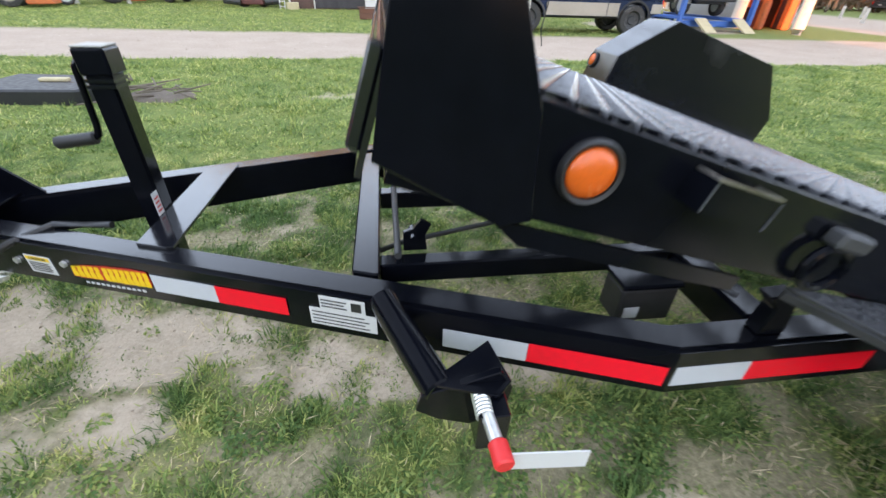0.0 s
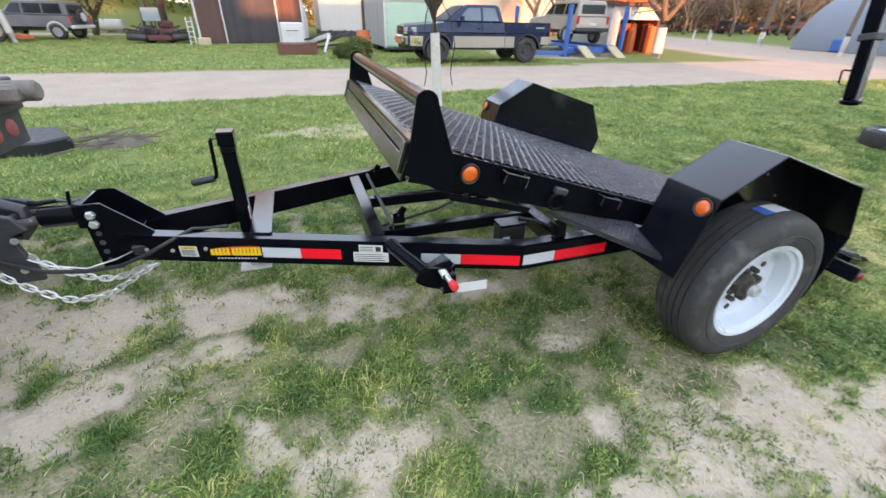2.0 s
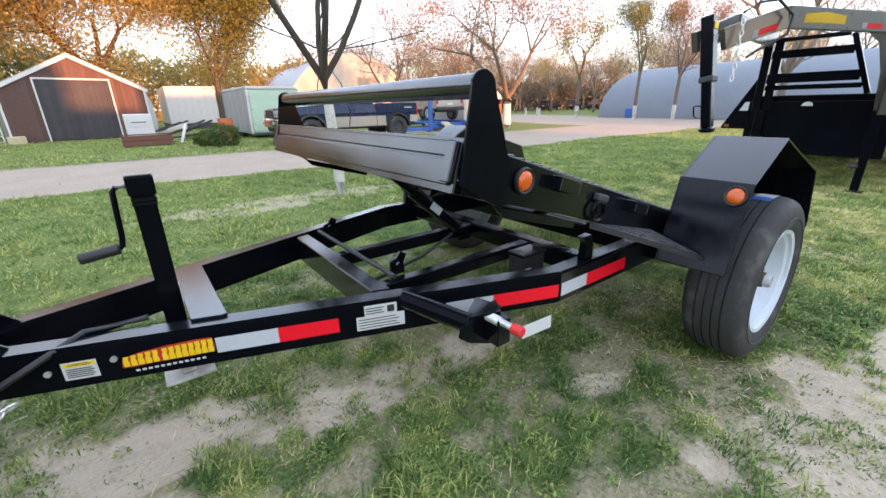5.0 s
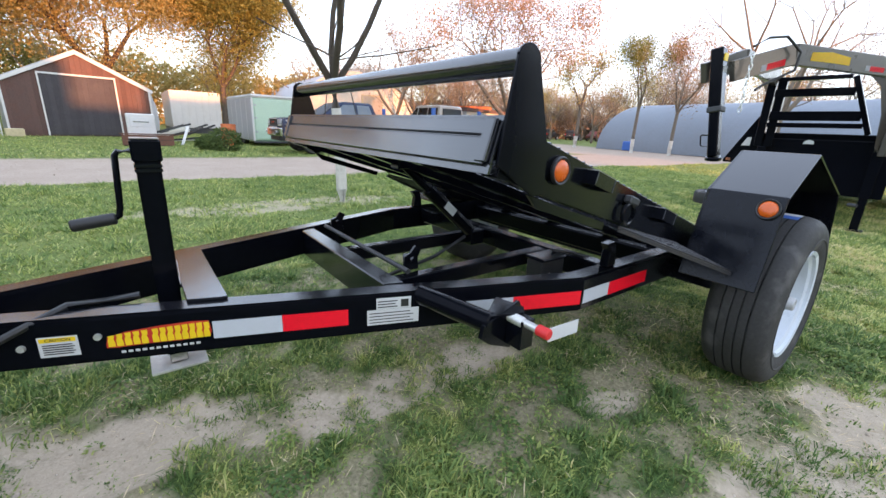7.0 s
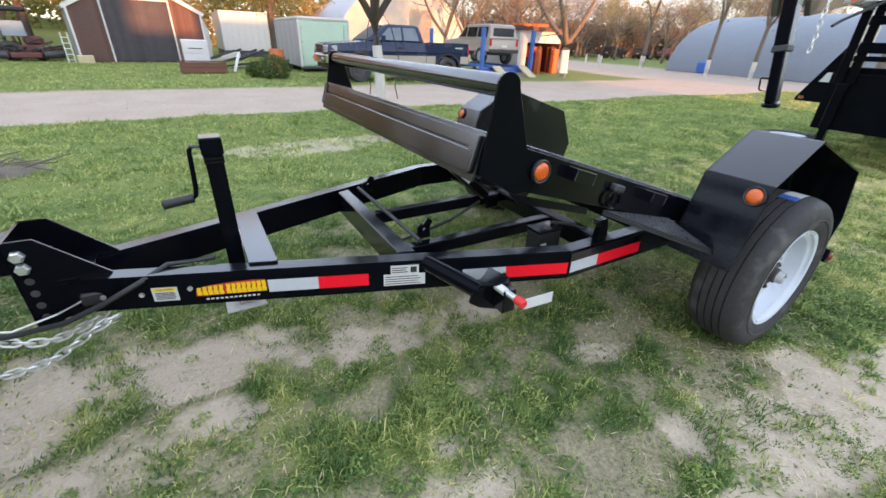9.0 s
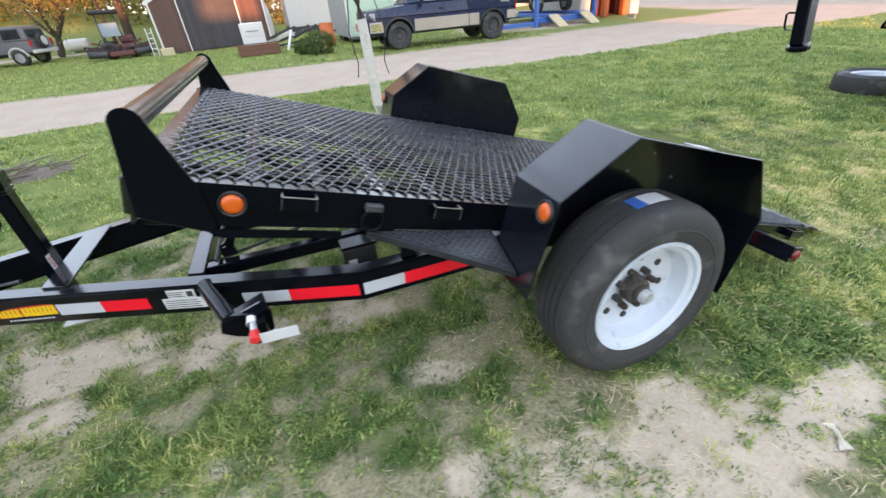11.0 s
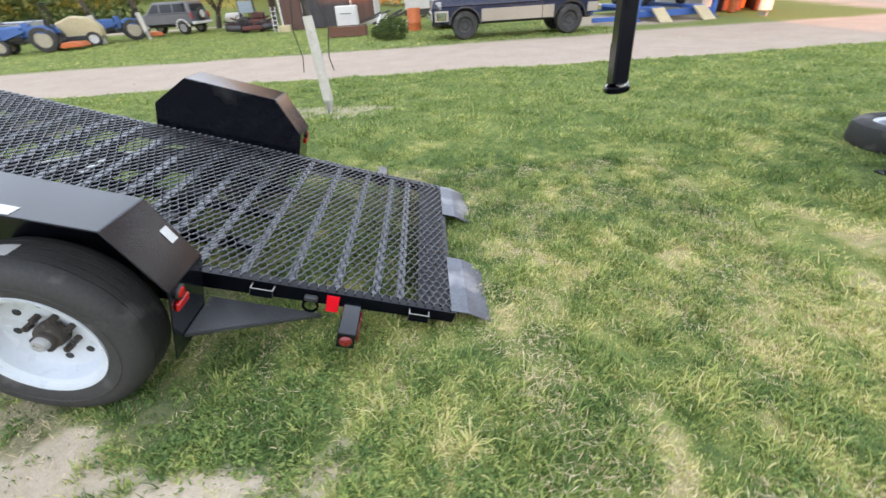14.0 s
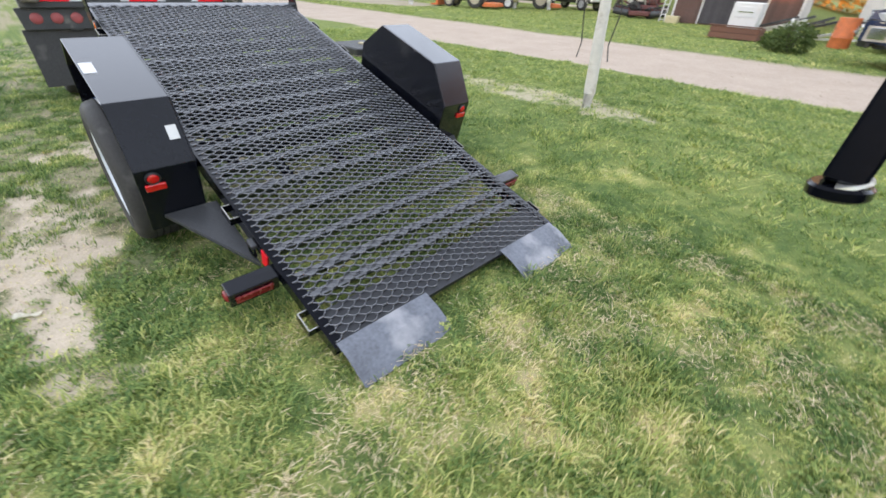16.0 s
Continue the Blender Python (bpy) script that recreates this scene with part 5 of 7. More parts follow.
    tag = part("instruction_tag", bar((-1.362, 0.236, 0.510), (-1.242, 0.226, 0.512), 0.0025, 0.042, 0, up=(0, 0, 1)), STICK, t, "white instruction tag with red print")
    chain([(-2.58, 0.93, 0.425), (-2.64, 0.925, 0.40), (-2.785, 0.93, 0.315), (-2.9, 0.94, 0.292), (-2.99, 0.95, 0.306), (-3.13, 0.96, 0.42), (-3.21, 0.98, 0.52), (-3.3, 1.0, 0.62)], "near")
    chain([(-2.60, 1.02, 0.42), (-2.68, 1.02, 0.37), (-2.80, 1.02, 0.335), (-2.90, 1.03, 0.355), (-3.0, 1.04, 0.41), (-3.1, 1.05, 0.5), (-3.2, 1.06, 0.6), (-3.3, 1.08, 0.68)], "far")


for side_far in (False, True):
    wheel(side_far)
    fender(side_far)
deck_frame()
tongue()
jack()
coupler()
tongue_details()


# ---- trees ----
def grow(seed, height, trunk_r, fork, spread, depth, limbs=3, lean=(0, 0), leader=False):
    """Branches of a tree: lists of points with start and end radius, and the twig ends."""
    rng = random.Random(seed)
    out, tips = [], []

    def limb(p, d, length, r, level, arm=-1):
        pts, q, dd = [p.copy()], p.copy(), d.copy()
        n = 5 if level < 2 else 3
        for _ in range(n):
            dd = (dd + Vector((rng.uniform(-1, 1), rng.uniform(-1, 1), rng.uniform(-0.5, 0.9))) * (0.13 if level else 0.05)).normalized()
            q = q + dd * length / n
            pts.append(q.copy())
        r2 = r * (0.74 if level == 0 else 0.55)
        out.append((pts, r, r2, level, arm))
        if level >= depth:
            tips.extend(pts[1:])
            return
        k = limbs if level == 0 else rng.choice((2, 3, 3))
        for j in range(k):
            a = 6.2832 * (j + rng.uniform(-0.25, 0.25)) / k + seed
            _, s, u = frame_of(dd)
            tilt = spread * rng.uniform(0.7, 1.25) * (0.15 if leader and level == 0 and j == 0 else 1.0)
            nd = (dd * math.cos(tilt) + (s * math.cos(a) + u * math.sin(a)) * math.sin(tilt) + Vector((0, 0, 0.12))).normalized()
            limb(q.copy(), nd, length * (rng.uniform(0.6, 0.85) if level else (height - fork) / height * rng.uniform(0.75, 1.0) * height / max(fork, 0.1) * 0.34), r2 * rng.uniform(0.7, 0.92), level + 1, j if level == 0 else arm)
        if level > 0:
            for _ in range(2):
                b = pts[rng.randrange(1, len(pts))]
                a = rng.uniform(0, 6.28)
                _, s, u = frame_of(dd)
                nd = (dd * 0.5 + (s * math.cos(a) + u * math.sin(a)) * 0.8).normalized()
                limb(b.copy(), nd, length * 0.5, r2 * 0.5, max(level + 1, depth), arm)

    limb(Vector((0, 0, -0.15)), Vector((lean[0], lean[1], 1)).normalized(), fork + 0.15, trunk_r, 0)
    return out, tips


def tree(name, at, height, trunk_r, fork, spread, depth, seed, leaves=None, per_tip=0, leaf=0.07, puff=0.35, white=0.0, bark=None, label="", limbs=3, lean=(0, 0), group="", leader=False):
    t = thing(name, at, label, "tree", group)
    rng = np.random.default_rng(seed)
    out, tips = grow(seed, height, trunk_r, fork, spread, depth, limbs, lean, leader)
    O = Matrix.Translation(at)
    wood = B()
    trunk, r0, r1 = out[0][:3]
    if white > 0:
        lo = [p for p in trunk if p.z < white - 0.05]
        f = next(i for i, p in enumerate(trunk) if p.z >= white - 0.05)
        k = (white - trunk[f - 1].z) / (trunk[f].z - trunk[f - 1].z)
        cut = trunk[f - 1].lerp(trunk[f], k)
        rc = r0 + (r1 - r0) * (f - 1 + k) / (len(trunk) - 1)
        part("whitewashed_base", pipe(lo + [cut], r0 * 1.04, 10, taper=rc * 1.04), LIME, t, "whitewashed lower trunk", True, O)
        part("trunk", pipe([cut] + trunk[f:], rc, 10, taper=r1), bark or BARK, t, "", True, O)
    else:
        part("trunk", pipe(trunk, r0, 10, taper=r1), bark or BARK, t, "", True, O)
    for k in range(limbs):
        vs, fs = [], []
        for pts, a, b, level, arm in out[1:]:
            if arm != k:
                continue
            n = 7 if level == 1 else 5 if level == 2 else 3
            base = len(vs)
            m = len(pts)
            for i, p in enumerate(pts):
                d = (pts[min(i + 1, m - 1)] - pts[max(i - 1, 0)]).normalized()
                _, s, u = frame_of(d)
                r = a + (b - a) * i / (m - 1)
                for j in range(n):
                    vs.append(p + r * (math.cos(6.2832 * j / n) * s + math.sin(6.2832 * j / n) * u))
            for i in range(m - 1):
                for j in range(n):
                    fs.append((base + i * n + j, base + i * n + (j + 1) % n, base + (i + 1) * n + (j + 1) % n, base + (i + 1) * n + j))
        me = mesh_np("limb", np.array([tuple(v) for v in vs]), np.array(fs), bark or BARK, True)
        me.transform(O)
        ob = new("limb", me)
        ob.parent, ob.matrix_parent_inverse = t, ROOTS[t.name].inverted()
    wood.free()
    if leaves and per_tip:
        P = np.repeat(np.array([tuple(p) for p in tips]), per_tip, 0)
        ob = new("crown", leaf_cloud("crown", P, leaf, puff, leaves, rng, at))
        ob.parent, ob.matrix_parent_inverse = t, ROOTS[t.name].inverted()
    return t


def leaf_cloud(name, P, leaf, puff, material, rng, at=(0, 0, 0)):
    """Small three-cornered leaves scattered round points."""
    n = len(P)
    c = P + rng.normal(0, puff * 0.5, (n, 3)) + np.array(at)
    a = rng.normal(0, 1, (n, 3))
    a /= np.linalg.norm(a, axis=1)[:, None]
    b = np.cross(a, rng.normal(0, 1, (n, 3)))
    b /= np.linalg.norm(b, axis=1)[:, None] + 1e-9
    s = leaf * rng.uniform(0.5, 1.4, n)[:, None]
    v = np.stack([c - a * s * 0.8, c + a * s * 0.6 + b * s * 0.5, c + a * s * 0.6 - b * s * 0.5], 1).reshape(-1, 3)
    return mesh_np(name, v, np.arange(n * 3).reshape(-1, 3), material)


tree("tree", (0.09, 4.97, 0), 7.4, 0.074, 1.5, 0.6, 4, 12, LEAF_RUST, 1, 0.018, 0.06, 1.24, BARKDK, "bare young tree with a whitewashed trunk in a ring of earth", limbs=5, leader=True)
tree("tree", (13.7, 15.0, 0), 9.5, 0.22, 1.45, 0.82, 5, 23, LEAF_RUST, 26, 0.055, 0.7, 1.18, BARK, "budding tree with a whitewashed trunk beside the gravel yard", limbs=4)
tree("tree", (3.4, 32.0, 0), 13.0, 0.22, 3.0, 0.55, 4, 5, LEAF_OLIVE, 170, 0.085, 1.5, 0.0, BARKDK, "leafy olive-gold tree behind the shed", limbs=4)
tree("tree", (-2.6, 36.0, 0), 16.0, 0.3, 3.2, 0.62, 4, 7, LEAF_GOLD, 250, 0.082, 2.0, 0.0, BARKDK, "broad golden tree rising behind the shed", limbs=4)
tree("tree", (-9.8, 35.0, 0), 16.0, 0.3, 3.2, 0.62, 4, 9, LEAF_GOLD, 250, 0.082, 2.0, 0.0, BARKDK, "broad golden tree beside the shed", limbs=4)
tree("tree", (-13.0, 32.0, 0), 5.5, 0.2, 1.0, 0.7, 4, 19, LEAF_GOLD, 16, 0.09, 0.7, 0.0, BARKDK, "low yellow-leaved tree with dark leaning limbs", limbs=4, lean=(0.3, 0))
tree("tree", (28.8, 21.6, 0), 8.5, 0.17, 3.0, 0.48, 4, 31, LEAF_GOLD, 10, 0.1, 0.7, 0.9, BARK, "slender gold-leaved tree by the grey hut", limbs=3)
tree("tree", (26.0, 14.9, 0), 8.5, 0.13, 2.8, 0.38, 4, 33, LEAF_OLIVE, 30, 0.06, 0.6, 0.9, BARK, "slender budding tree in front of the grey hut", limbs=3)
tree("tree", (26.2, 12.4, 0), 8.5, 0.13, 2.6, 0.42, 4, 35, LEAF_RUST, 34, 0.055, 0.6, 0.9, BARK, "slender bare tree in front of the grey hut", limbs=3)
tree("tree", (26.0, 7.0, 0), 13.0, 0.22, 2.4, 0.6, 5, 37, LEAF_RUST, 4, 0.04, 0.4, 0.9, BARK, "bare spreading tree by the grey hut", limbs=4)
tree("tree", (-13.6, 24.6, 0), 7.0, 0.14, 2.6, 0.5, 4, 41, LEAF_OLIVE, 8, 0.09, 0.7, 1.3, BARKDK, "tree with a whitewashed trunk by the parked car", limbs=3, lean=(-0.12, 0))
tree("tree", (-15.0, 23.0, 0), 7.0, 0.14, 2.6, 0.5, 4, 43, LEAF_OLIVE, 8, 0.09, 0.7, 1.3, BARKDK, "tree with a whitewashed trunk by the blue tractor", limbs=3, lean=(-0.12, 0))
tree("tree", (-19.5, 18.5, 0), 8.0, 0.16, 2.6, 0.5, 4, 45, LEAF_GREEN, 10, 0.1, 0.8, 1.3, BARKDK, "tree with a whitewashed trunk beside the track", limbs=3, lean=(-0.1, 0))
tree("tree", (-26, 15, 0), 9.0, 0.24, 2.6, 0.5, 4, 47, LEAF_GREEN, 12, 0.11, 0.9, 1.3, BARKDK, "old tree with a whitewashed trunk by the yard", limbs=3, lean=(0.1, 0))
tree("tree", (-30, 12, 0), 9.0, 0.28, 2.6, 0.5, 4, 49, LEAF_GREEN, 12, 0.11, 0.9, 1.3, BARKDK, "old tree with a whitewashed trunk by the yard", limbs=3, lean=(-0.15, 0))


def far_woods():
    protos = []
    for k, (lf, per, h) in enumerate(((LEAF_RUST, 8, 9.5), (LEAF_GOLD, 9, 9.0), (LEAF_BARE, 9, 8.5), (LEAF_BARE, 7, 10.5))):
        protos.append(tree("woodland_tree", (40 + k * 7, 58, 0), h, 0.2, 1.7, 0.66, 4, 60 + k, lf, per * 2, 0.075, 0.9, 0.0, BARK, "distant budding tree at the wood's edge", limbs=3, group="trees at the wood's edge"))
    rng = random.Random(4)
    spots = [(-62 + 5.5 * k + rng.uniform(-2, 2), 50 + rng.uniform(-4, 9) + (8 if k % 2 else 0)) for k in range(30)]
    spots += [(72 + rng.uniform(-8, 8), 8 + 7 * k + rng.uniform(-2, 2)) for k in range(7)] + [(44, 30), (50, 24), (36, 46), (30, 48), (46, 38), (22, 47), (54, 14)] + [(34 + 3.6 * k + rng.uniform(-1, 1), 43 + rng.uniform(-3, 6)) for k in range(10)] + [(58 + rng.uniform(-5, 5), 16 + 4 * k) for k in range(6)]
    spots += [(16.5, 31), (21.5, 36), (26, 33), (19, 42), (29, 38), (43, 20), (46, 14), (43, 8), (47, 26), (50, 4)]
    for k, (x, y) in enumerate(spots):
        p = protos[rng.randrange(4)]
        copy_thing(p, pose(x, y, float(lawn_height(np.array([x]), np.array([y]))[0]), 0, 0, rng.uniform(0, 360)))
    n = np.random.default_rng(8)

    def thicket(name, x0, x1, y0, y1, count, h, material, label, leaf=0.24):
        x = n.uniform(x0, x1, count)
        y = n.uniform(y0, y1, count)
        top = h * (0.55 + 0.75 * fbm(x * 0.22, y * 0.22, 91, 4))
        z = top * n.uniform(0, 1, count) ** 0.7
        me = leaf_cloud(name, np.stack([x, y, z + lawn_height(x, y)], 1), leaf, 0.4, material, n)
        tagged(new(name, me), label, "thicket", kind="stuff")
    thicket("far_thicket", -90, -20, 54, 66, 20000, 8.0, LEAF_GREEN, "dark green thicket at the wood's edge", 0.6)
    thicket("far_thicket", -20, -8, 54, 66, 7000, 7.0, LEAF_OLIVE, "olive budding thicket behind the parked machines", 0.3)
    thicket("far_thicket", -8, 20, 54, 66, 18000, 7.0, LEAF_GOLD, "golden-brown budding thicket behind the sheds", 0.3)
    thicket("far_thicket", 18, 95, 52, 64, 26000, 5.5, LEAF_BARE, "grey-brown leafless thicket behind the yard", 0.42)
    thicket("far_thicket", 72, 86, -10, 55, 16000, 5.5, LEAF_BARE, "grey-brown leafless thicket past the grey hut", 0.42)
    thicket("far_thicket", -75, -52, -5, 56, 22000, 9.0, LEAF_GREEN, "dark green thicket beyond the yard", 0.6)
    thicket("far_thicket", -46, -22, 36, 40, 6000, 3.6, LEAF_GREEN, "dark green shrubs behind the parked machines", 0.3)
    thicket("far_thicket", -46, -8, 44, 50, 9000, 2.6, LEAF_OLIVE, "low yellow-green shrubs on the bank")


far_woods()


def bush(at, r, h, seed, label):
    rng = np.random.default_rng(seed)
    n = 2600
    d = rng.normal(0, 1, (n, 3))
    d /= np.linalg.norm(d, axis=1)[:, None]
    q = d * rng.uniform(0.35, 1.0, n)[:, None] ** 0.5 * np.array([r, r * 0.8, h * 0.55]) * (0.8 + 0.4 * fbm(d[:, 0] * 3 + 9, d[:, 2] * 3, 3, 3))[:, None]
    q[:, 2] = np.abs(q[:, 2] + h * 0.42)
    t = thing("bush", at, label, "bush")
    ob = new("foliage", leaf_cloud("foliage", q, 0.045, 0.04, LEAF_GREEN, rng, at))
    ob.parent, ob.matrix_parent_inverse = t, ROOTS[t.name].inverted()
    st = B()
    for k in range(7):
        a = k * 0.9
        pipe([(0, 0, -0.03), (0.12 * math.cos(a), 0.12 * math.sin(a), h * 0.4), (0.3 * r * math.cos(a), 0.3 * r * math.sin(a), h * 0.8)], 0.014, 5, st, taper=0.005)
    part("stems", st, BARKDK, t, M=Matrix.Translation(at))


bush((0.42, 15.3, 0), 0.58, 0.78, 3, "dense green bush at the road's far verge")
bush((0.0, 15.9, 0), 0.4, 0.5, 4, "small green bush beside the larger one")


for cx, bend in ((-0.16, 0.05), (0.3, -0.06)):
    solo("hanging_cord", pipe([(cx * 0.3, 4.9, 1.62), (cx * 0.7, 4.88, 1.45), (cx, 4.87, 1.1), (cx + bend, 4.87, 0.75), (cx + bend * 0.4, 4.87, 0.58)], 0.007, 6), HOSE, "thin black cord hanging from the young tree", "cord", smooth=True)


# ---- buildings across the road ----
def place(x, y, z=0.0, turn=0.0):
    return pose(x, y, z, 0, 0, turn)


def boards(parent, M, x0, x1, z_of, y, material, width=0.2, name="board"):
    """Upright boards, each its own piece, under a roofline z_of(x)."""
    n = max(1, round((x1 - x0) / width))
    for k in range(n):
        a, b = x0 + (x1 - x0) * k / n + 0.004, x0 + (x1 - x0) * (k + 1) / n - 0.004
        part(name, prism([(a, 0.02), (b, 0.02), (b, z_of(b)), (a, z_of(a))], y, y + 0.02, 'y'), material, parent, M=M)


def shed():
    M = place(-5.95, 23.7, 0, 10) @ Matrix.Diagonal((0.93, 1, 1, 1))
    s = thing("shed", (-5.95, 23.7, 0), "brown board shed with white trim and grey door", "shed")
    W, EV, AP = 5.35, 2.1, 3.42
    roof = lambda x: EV + (AP - EV) * (1 - abs(x - W / 2) / (W / 2))
    gable = [(0, 0), (W, 0), (W, EV), (W / 2, AP), (0, EV)]
    part("front_wall", prism([(0.02, 0.0), (W - 0.02, 0.0), (W - 0.02, EV - 0.02), (W / 2, AP - 0.03), (0.02, EV - 0.02)], 0.03, 0.12, 'y'), WOODRED, s, M=M)
    boards(s, M, 0.0, 1.26, roof, 0.005, WOODRED)
    boards(s, M, 3.98, W, roof, 0.005, WOODRED)
    for k in range(14):
        a, b = 1.26 + 2.72 * k / 14 + 0.004, 1.26 + 2.72 * (k + 1) / 14 - 0.004
        part("board", prism([(a, 2.56), (b, 2.56), (b, roof(b)), (a, roof(a))], 0.005, 0.025, 'y'), WOODRED, s, M=M)
    d = part("door", prism([(1.3, 0.06), (3.94, 0.06), (3.94, 2.5), (1.3, 2.5)], 0.0, 0.028, 'y', 0.003), DOORGREY, s, "dark grey sliding door", M=M)
    for k in range(13):
        a = 1.3 + 2.64 * k / 13
        part("door_board", box(a + 0.005, a + 0.198, -0.012, -0.001, 0.08, 2.48), DOORGREY, d, M=M)
    for x in (1.235, 3.955):
        part("trim", box(x, x + 0.06, -0.03, 0.004, 0.0, 2.56), WHITEP, s, "white trim board", M=M)
    part("trim", box(1.235, 4.015, -0.031, 0.003, 2.505, 2.57), WHITEP, s, "white trim board", M=M)
    for x in (-0.02, W - 0.06):
        part("corner_trim", box(x, x + 0.08, -0.03, 0.004, 0, EV - 0.02), WHITEP, s, "white trim board", M=M)
    for sgn in (0, 1):
        a = (-0.12, EV - 0.06) if not sgn else (W + 0.12, EV - 0.06)
        part("barge_board", bar((a[0], -0.03, a[1] + 0.03), (W / 2, -0.03, AP + 0.03), 0.06, 0.13, 0.0), WHITEP, s, "white barge board", M=M)
        rf = prism([(a[0], a[1] + 0.1), (W / 2, AP + 0.1), (W / 2, AP + 0.14), (a[0], a[1] + 0.14)], -0.06, 9.0, 'y')
        part("roof", rf, GALV, s, "grey metal roof", M=M)
    part("side_wall", prism([(0.12, 0.0), (8.9, 0.0), (8.9, EV + 0.02), (0.12, EV + 0.02)], 0.0, 0.1, 'x'), GALV, s, M=M)
    prof = [(W - 0.1, 0.0), (W + 0.22, 0.0), (W + 0.3, 0.8), (W + 0.24, 1.5), (W + 0.05, 2.08), (W - 0.1, 2.1)]
    part("side_wall", prism(prof, 0.13, 8.9, 'y', 0.0), GALV, s, "pale curved metal side", M=M)
    part("back_wall", prism([(0.11, 0.0), (W - 0.11, 0.0), (W - 0.11, EV), (W / 2, AP), (0.11, EV)], 8.75, 8.88, 'y'), WOODRED, s, M=M)
    st = solo("step_block", box(-0.15, 0.45, -0.62, -0.08, -0.02, 0.3, 0.02), WOODPALE, "pale block step at the shed's corner", "step", M=M)
    lad = thing("ladder", tuple(M @ Vector((-0.35, -0.1, 0))), "small white ladder leaning at the shed's corner", "ladder")
    for x in (-0.48, -0.24):
        part("rail", bar((x, -0.35, 0), (x + 0.02, -0.05, 1.15), 0.035, 0.035), WHITEP, lad, M=M)
    for k in range(5):
        part("rung", rod((-0.48, -0.32 + 0.055 * k, 0.12 + 0.21 * k), (-0.23, -0.32 + 0.055 * k, 0.12 + 0.21 * k), 0.015, n=8), WHITEP, lad, M=M)


def quonset(name, at, turn, half, high, length, skin, front, label, door=None):
    q = thing(name, at, label, "hut")
    M = place(*at, turn)
    n = 22
    arc = [(half * math.cos(math.pi * k / n), high * math.sin(math.pi * k / n)) for k in range(n + 1)]
    ribs = int(length / 0.5)
    vs, fs = [], []
    for i in range(ribs * 2 + 1):
        g = 1.0 + (0.012 if i % 2 else 0.0)
        for x, z in arc:
            vs.append((x * g, length * i / (ribs * 2), z * g))
    m = n + 1
    for i in range(ribs * 2):
        for k in range(n):
            fs.append((i * m + k, i * m + k + 1, (i + 1) * m + k + 1, (i + 1) * m + k))
    me = mesh_np("arched_shell", np.array(vs), np.array(fs), skin)
    me.transform(M)
    ob = new("arched_shell", me)
    ob.parent, ob.matrix_parent_inverse = q, ROOTS[q.name].inverted()
    part("front_wall", prism(arc + [(-half, -0.05), (half, -0.05)], 0.02, 0.14, 'y'), front, q, M=M)
    part("back_wall", prism([(x * 0.985, z * 0.985) for x, z in arc] + [(-half * 0.98, -0.05), (half * 0.98, -0.05)], length - 0.2, length - 0.05, 'y'), front, q, M=M)
    if door:
        x0, x1, z1 = door
        d = part("door", box(x0, x1, -0.05, 0.015, 0.0, z1, 0.01), QUONTAN, q, "tan sliding door", M=M)
        for x in (x0, x1):
            part("door_trim", box(x - 0.06, x + 0.06, -0.07, 0.016, 0.0, z1 + 0.06), WOODPALE, q, M=M)
        part("door_trim", box(x0 - 0.06, x1 + 0.06, -0.072, 0.014, z1, z1 + 0.12), WOODPALE, q, M=M)
    return q


def enclosed_trailer():
    at, L, D = (2.0, 18.1, 0), 2.12, 4.5
    M = place(*at, 1)
    t = thing("cargo_trailer", at, "pale green and white enclosed cargo trailer", "trailer")
    part("body", box(0, L, 0.03, D, 0.2, 1.92, 0.05), SEAFOAM, t, M=M)
    part("roof", box(-0.03, L + 0.03, 0.0, D + 0.03, 1.92, 2.05, 0.05, seg=2), WHITEP, t, "white roof cap", M=M)
    part("side_skin", box(-0.02, -0.002, 0.08, D - 0.05, 0.22, 1.91, 0.006), GALV, t, "grey-white side skin", M=M)
    for k in range(1, 5):
        part("seam", box(-0.026, -0.02, 0.9 * k - 0.015, 0.9 * k + 0.015, 0.24, 1.9), WHITEP, t, M=M)
    for x in (-0.02, L - 0.05):
        part("corner_post", box(x, x + 0.07, -0.012, 0.05, 0.18, 1.915, 0.015), WHITEP, t, "white corner post", M=M)
    d = part("end_door", box(0.1, L - 0.1, 0.008, 0.03, 0.28, 1.84, 0.008), SEAFOAM, t, "pale green end door", M=M)
    for z in (0.55, 1.1, 1.6):
        part("hinge", box(0.07, 0.17, -0.004, 0.008, z, z + 0.06, 0.003), GALV, d, M=M)
    part("latch_bar", rod((L - 0.25, -0.01, 0.32), (L - 0.25, -0.01, 1.8), 0.014, n=8), GALV, d, M=M)
    part("bumper_sill", box(-0.02, L + 0.02, -0.03, 0.06, 0.12, 0.2, 0.015), GUNGREY, t, M=M)
    for y in (2.0, 2.75):
        for x in (0.12, L - 0.12):
            part("tyre", rod((x - 0.1, y, 0.28), (x + 0.1, y, 0.28), 0.28, n=22, w=0.03), RUBBER, t, M=M)


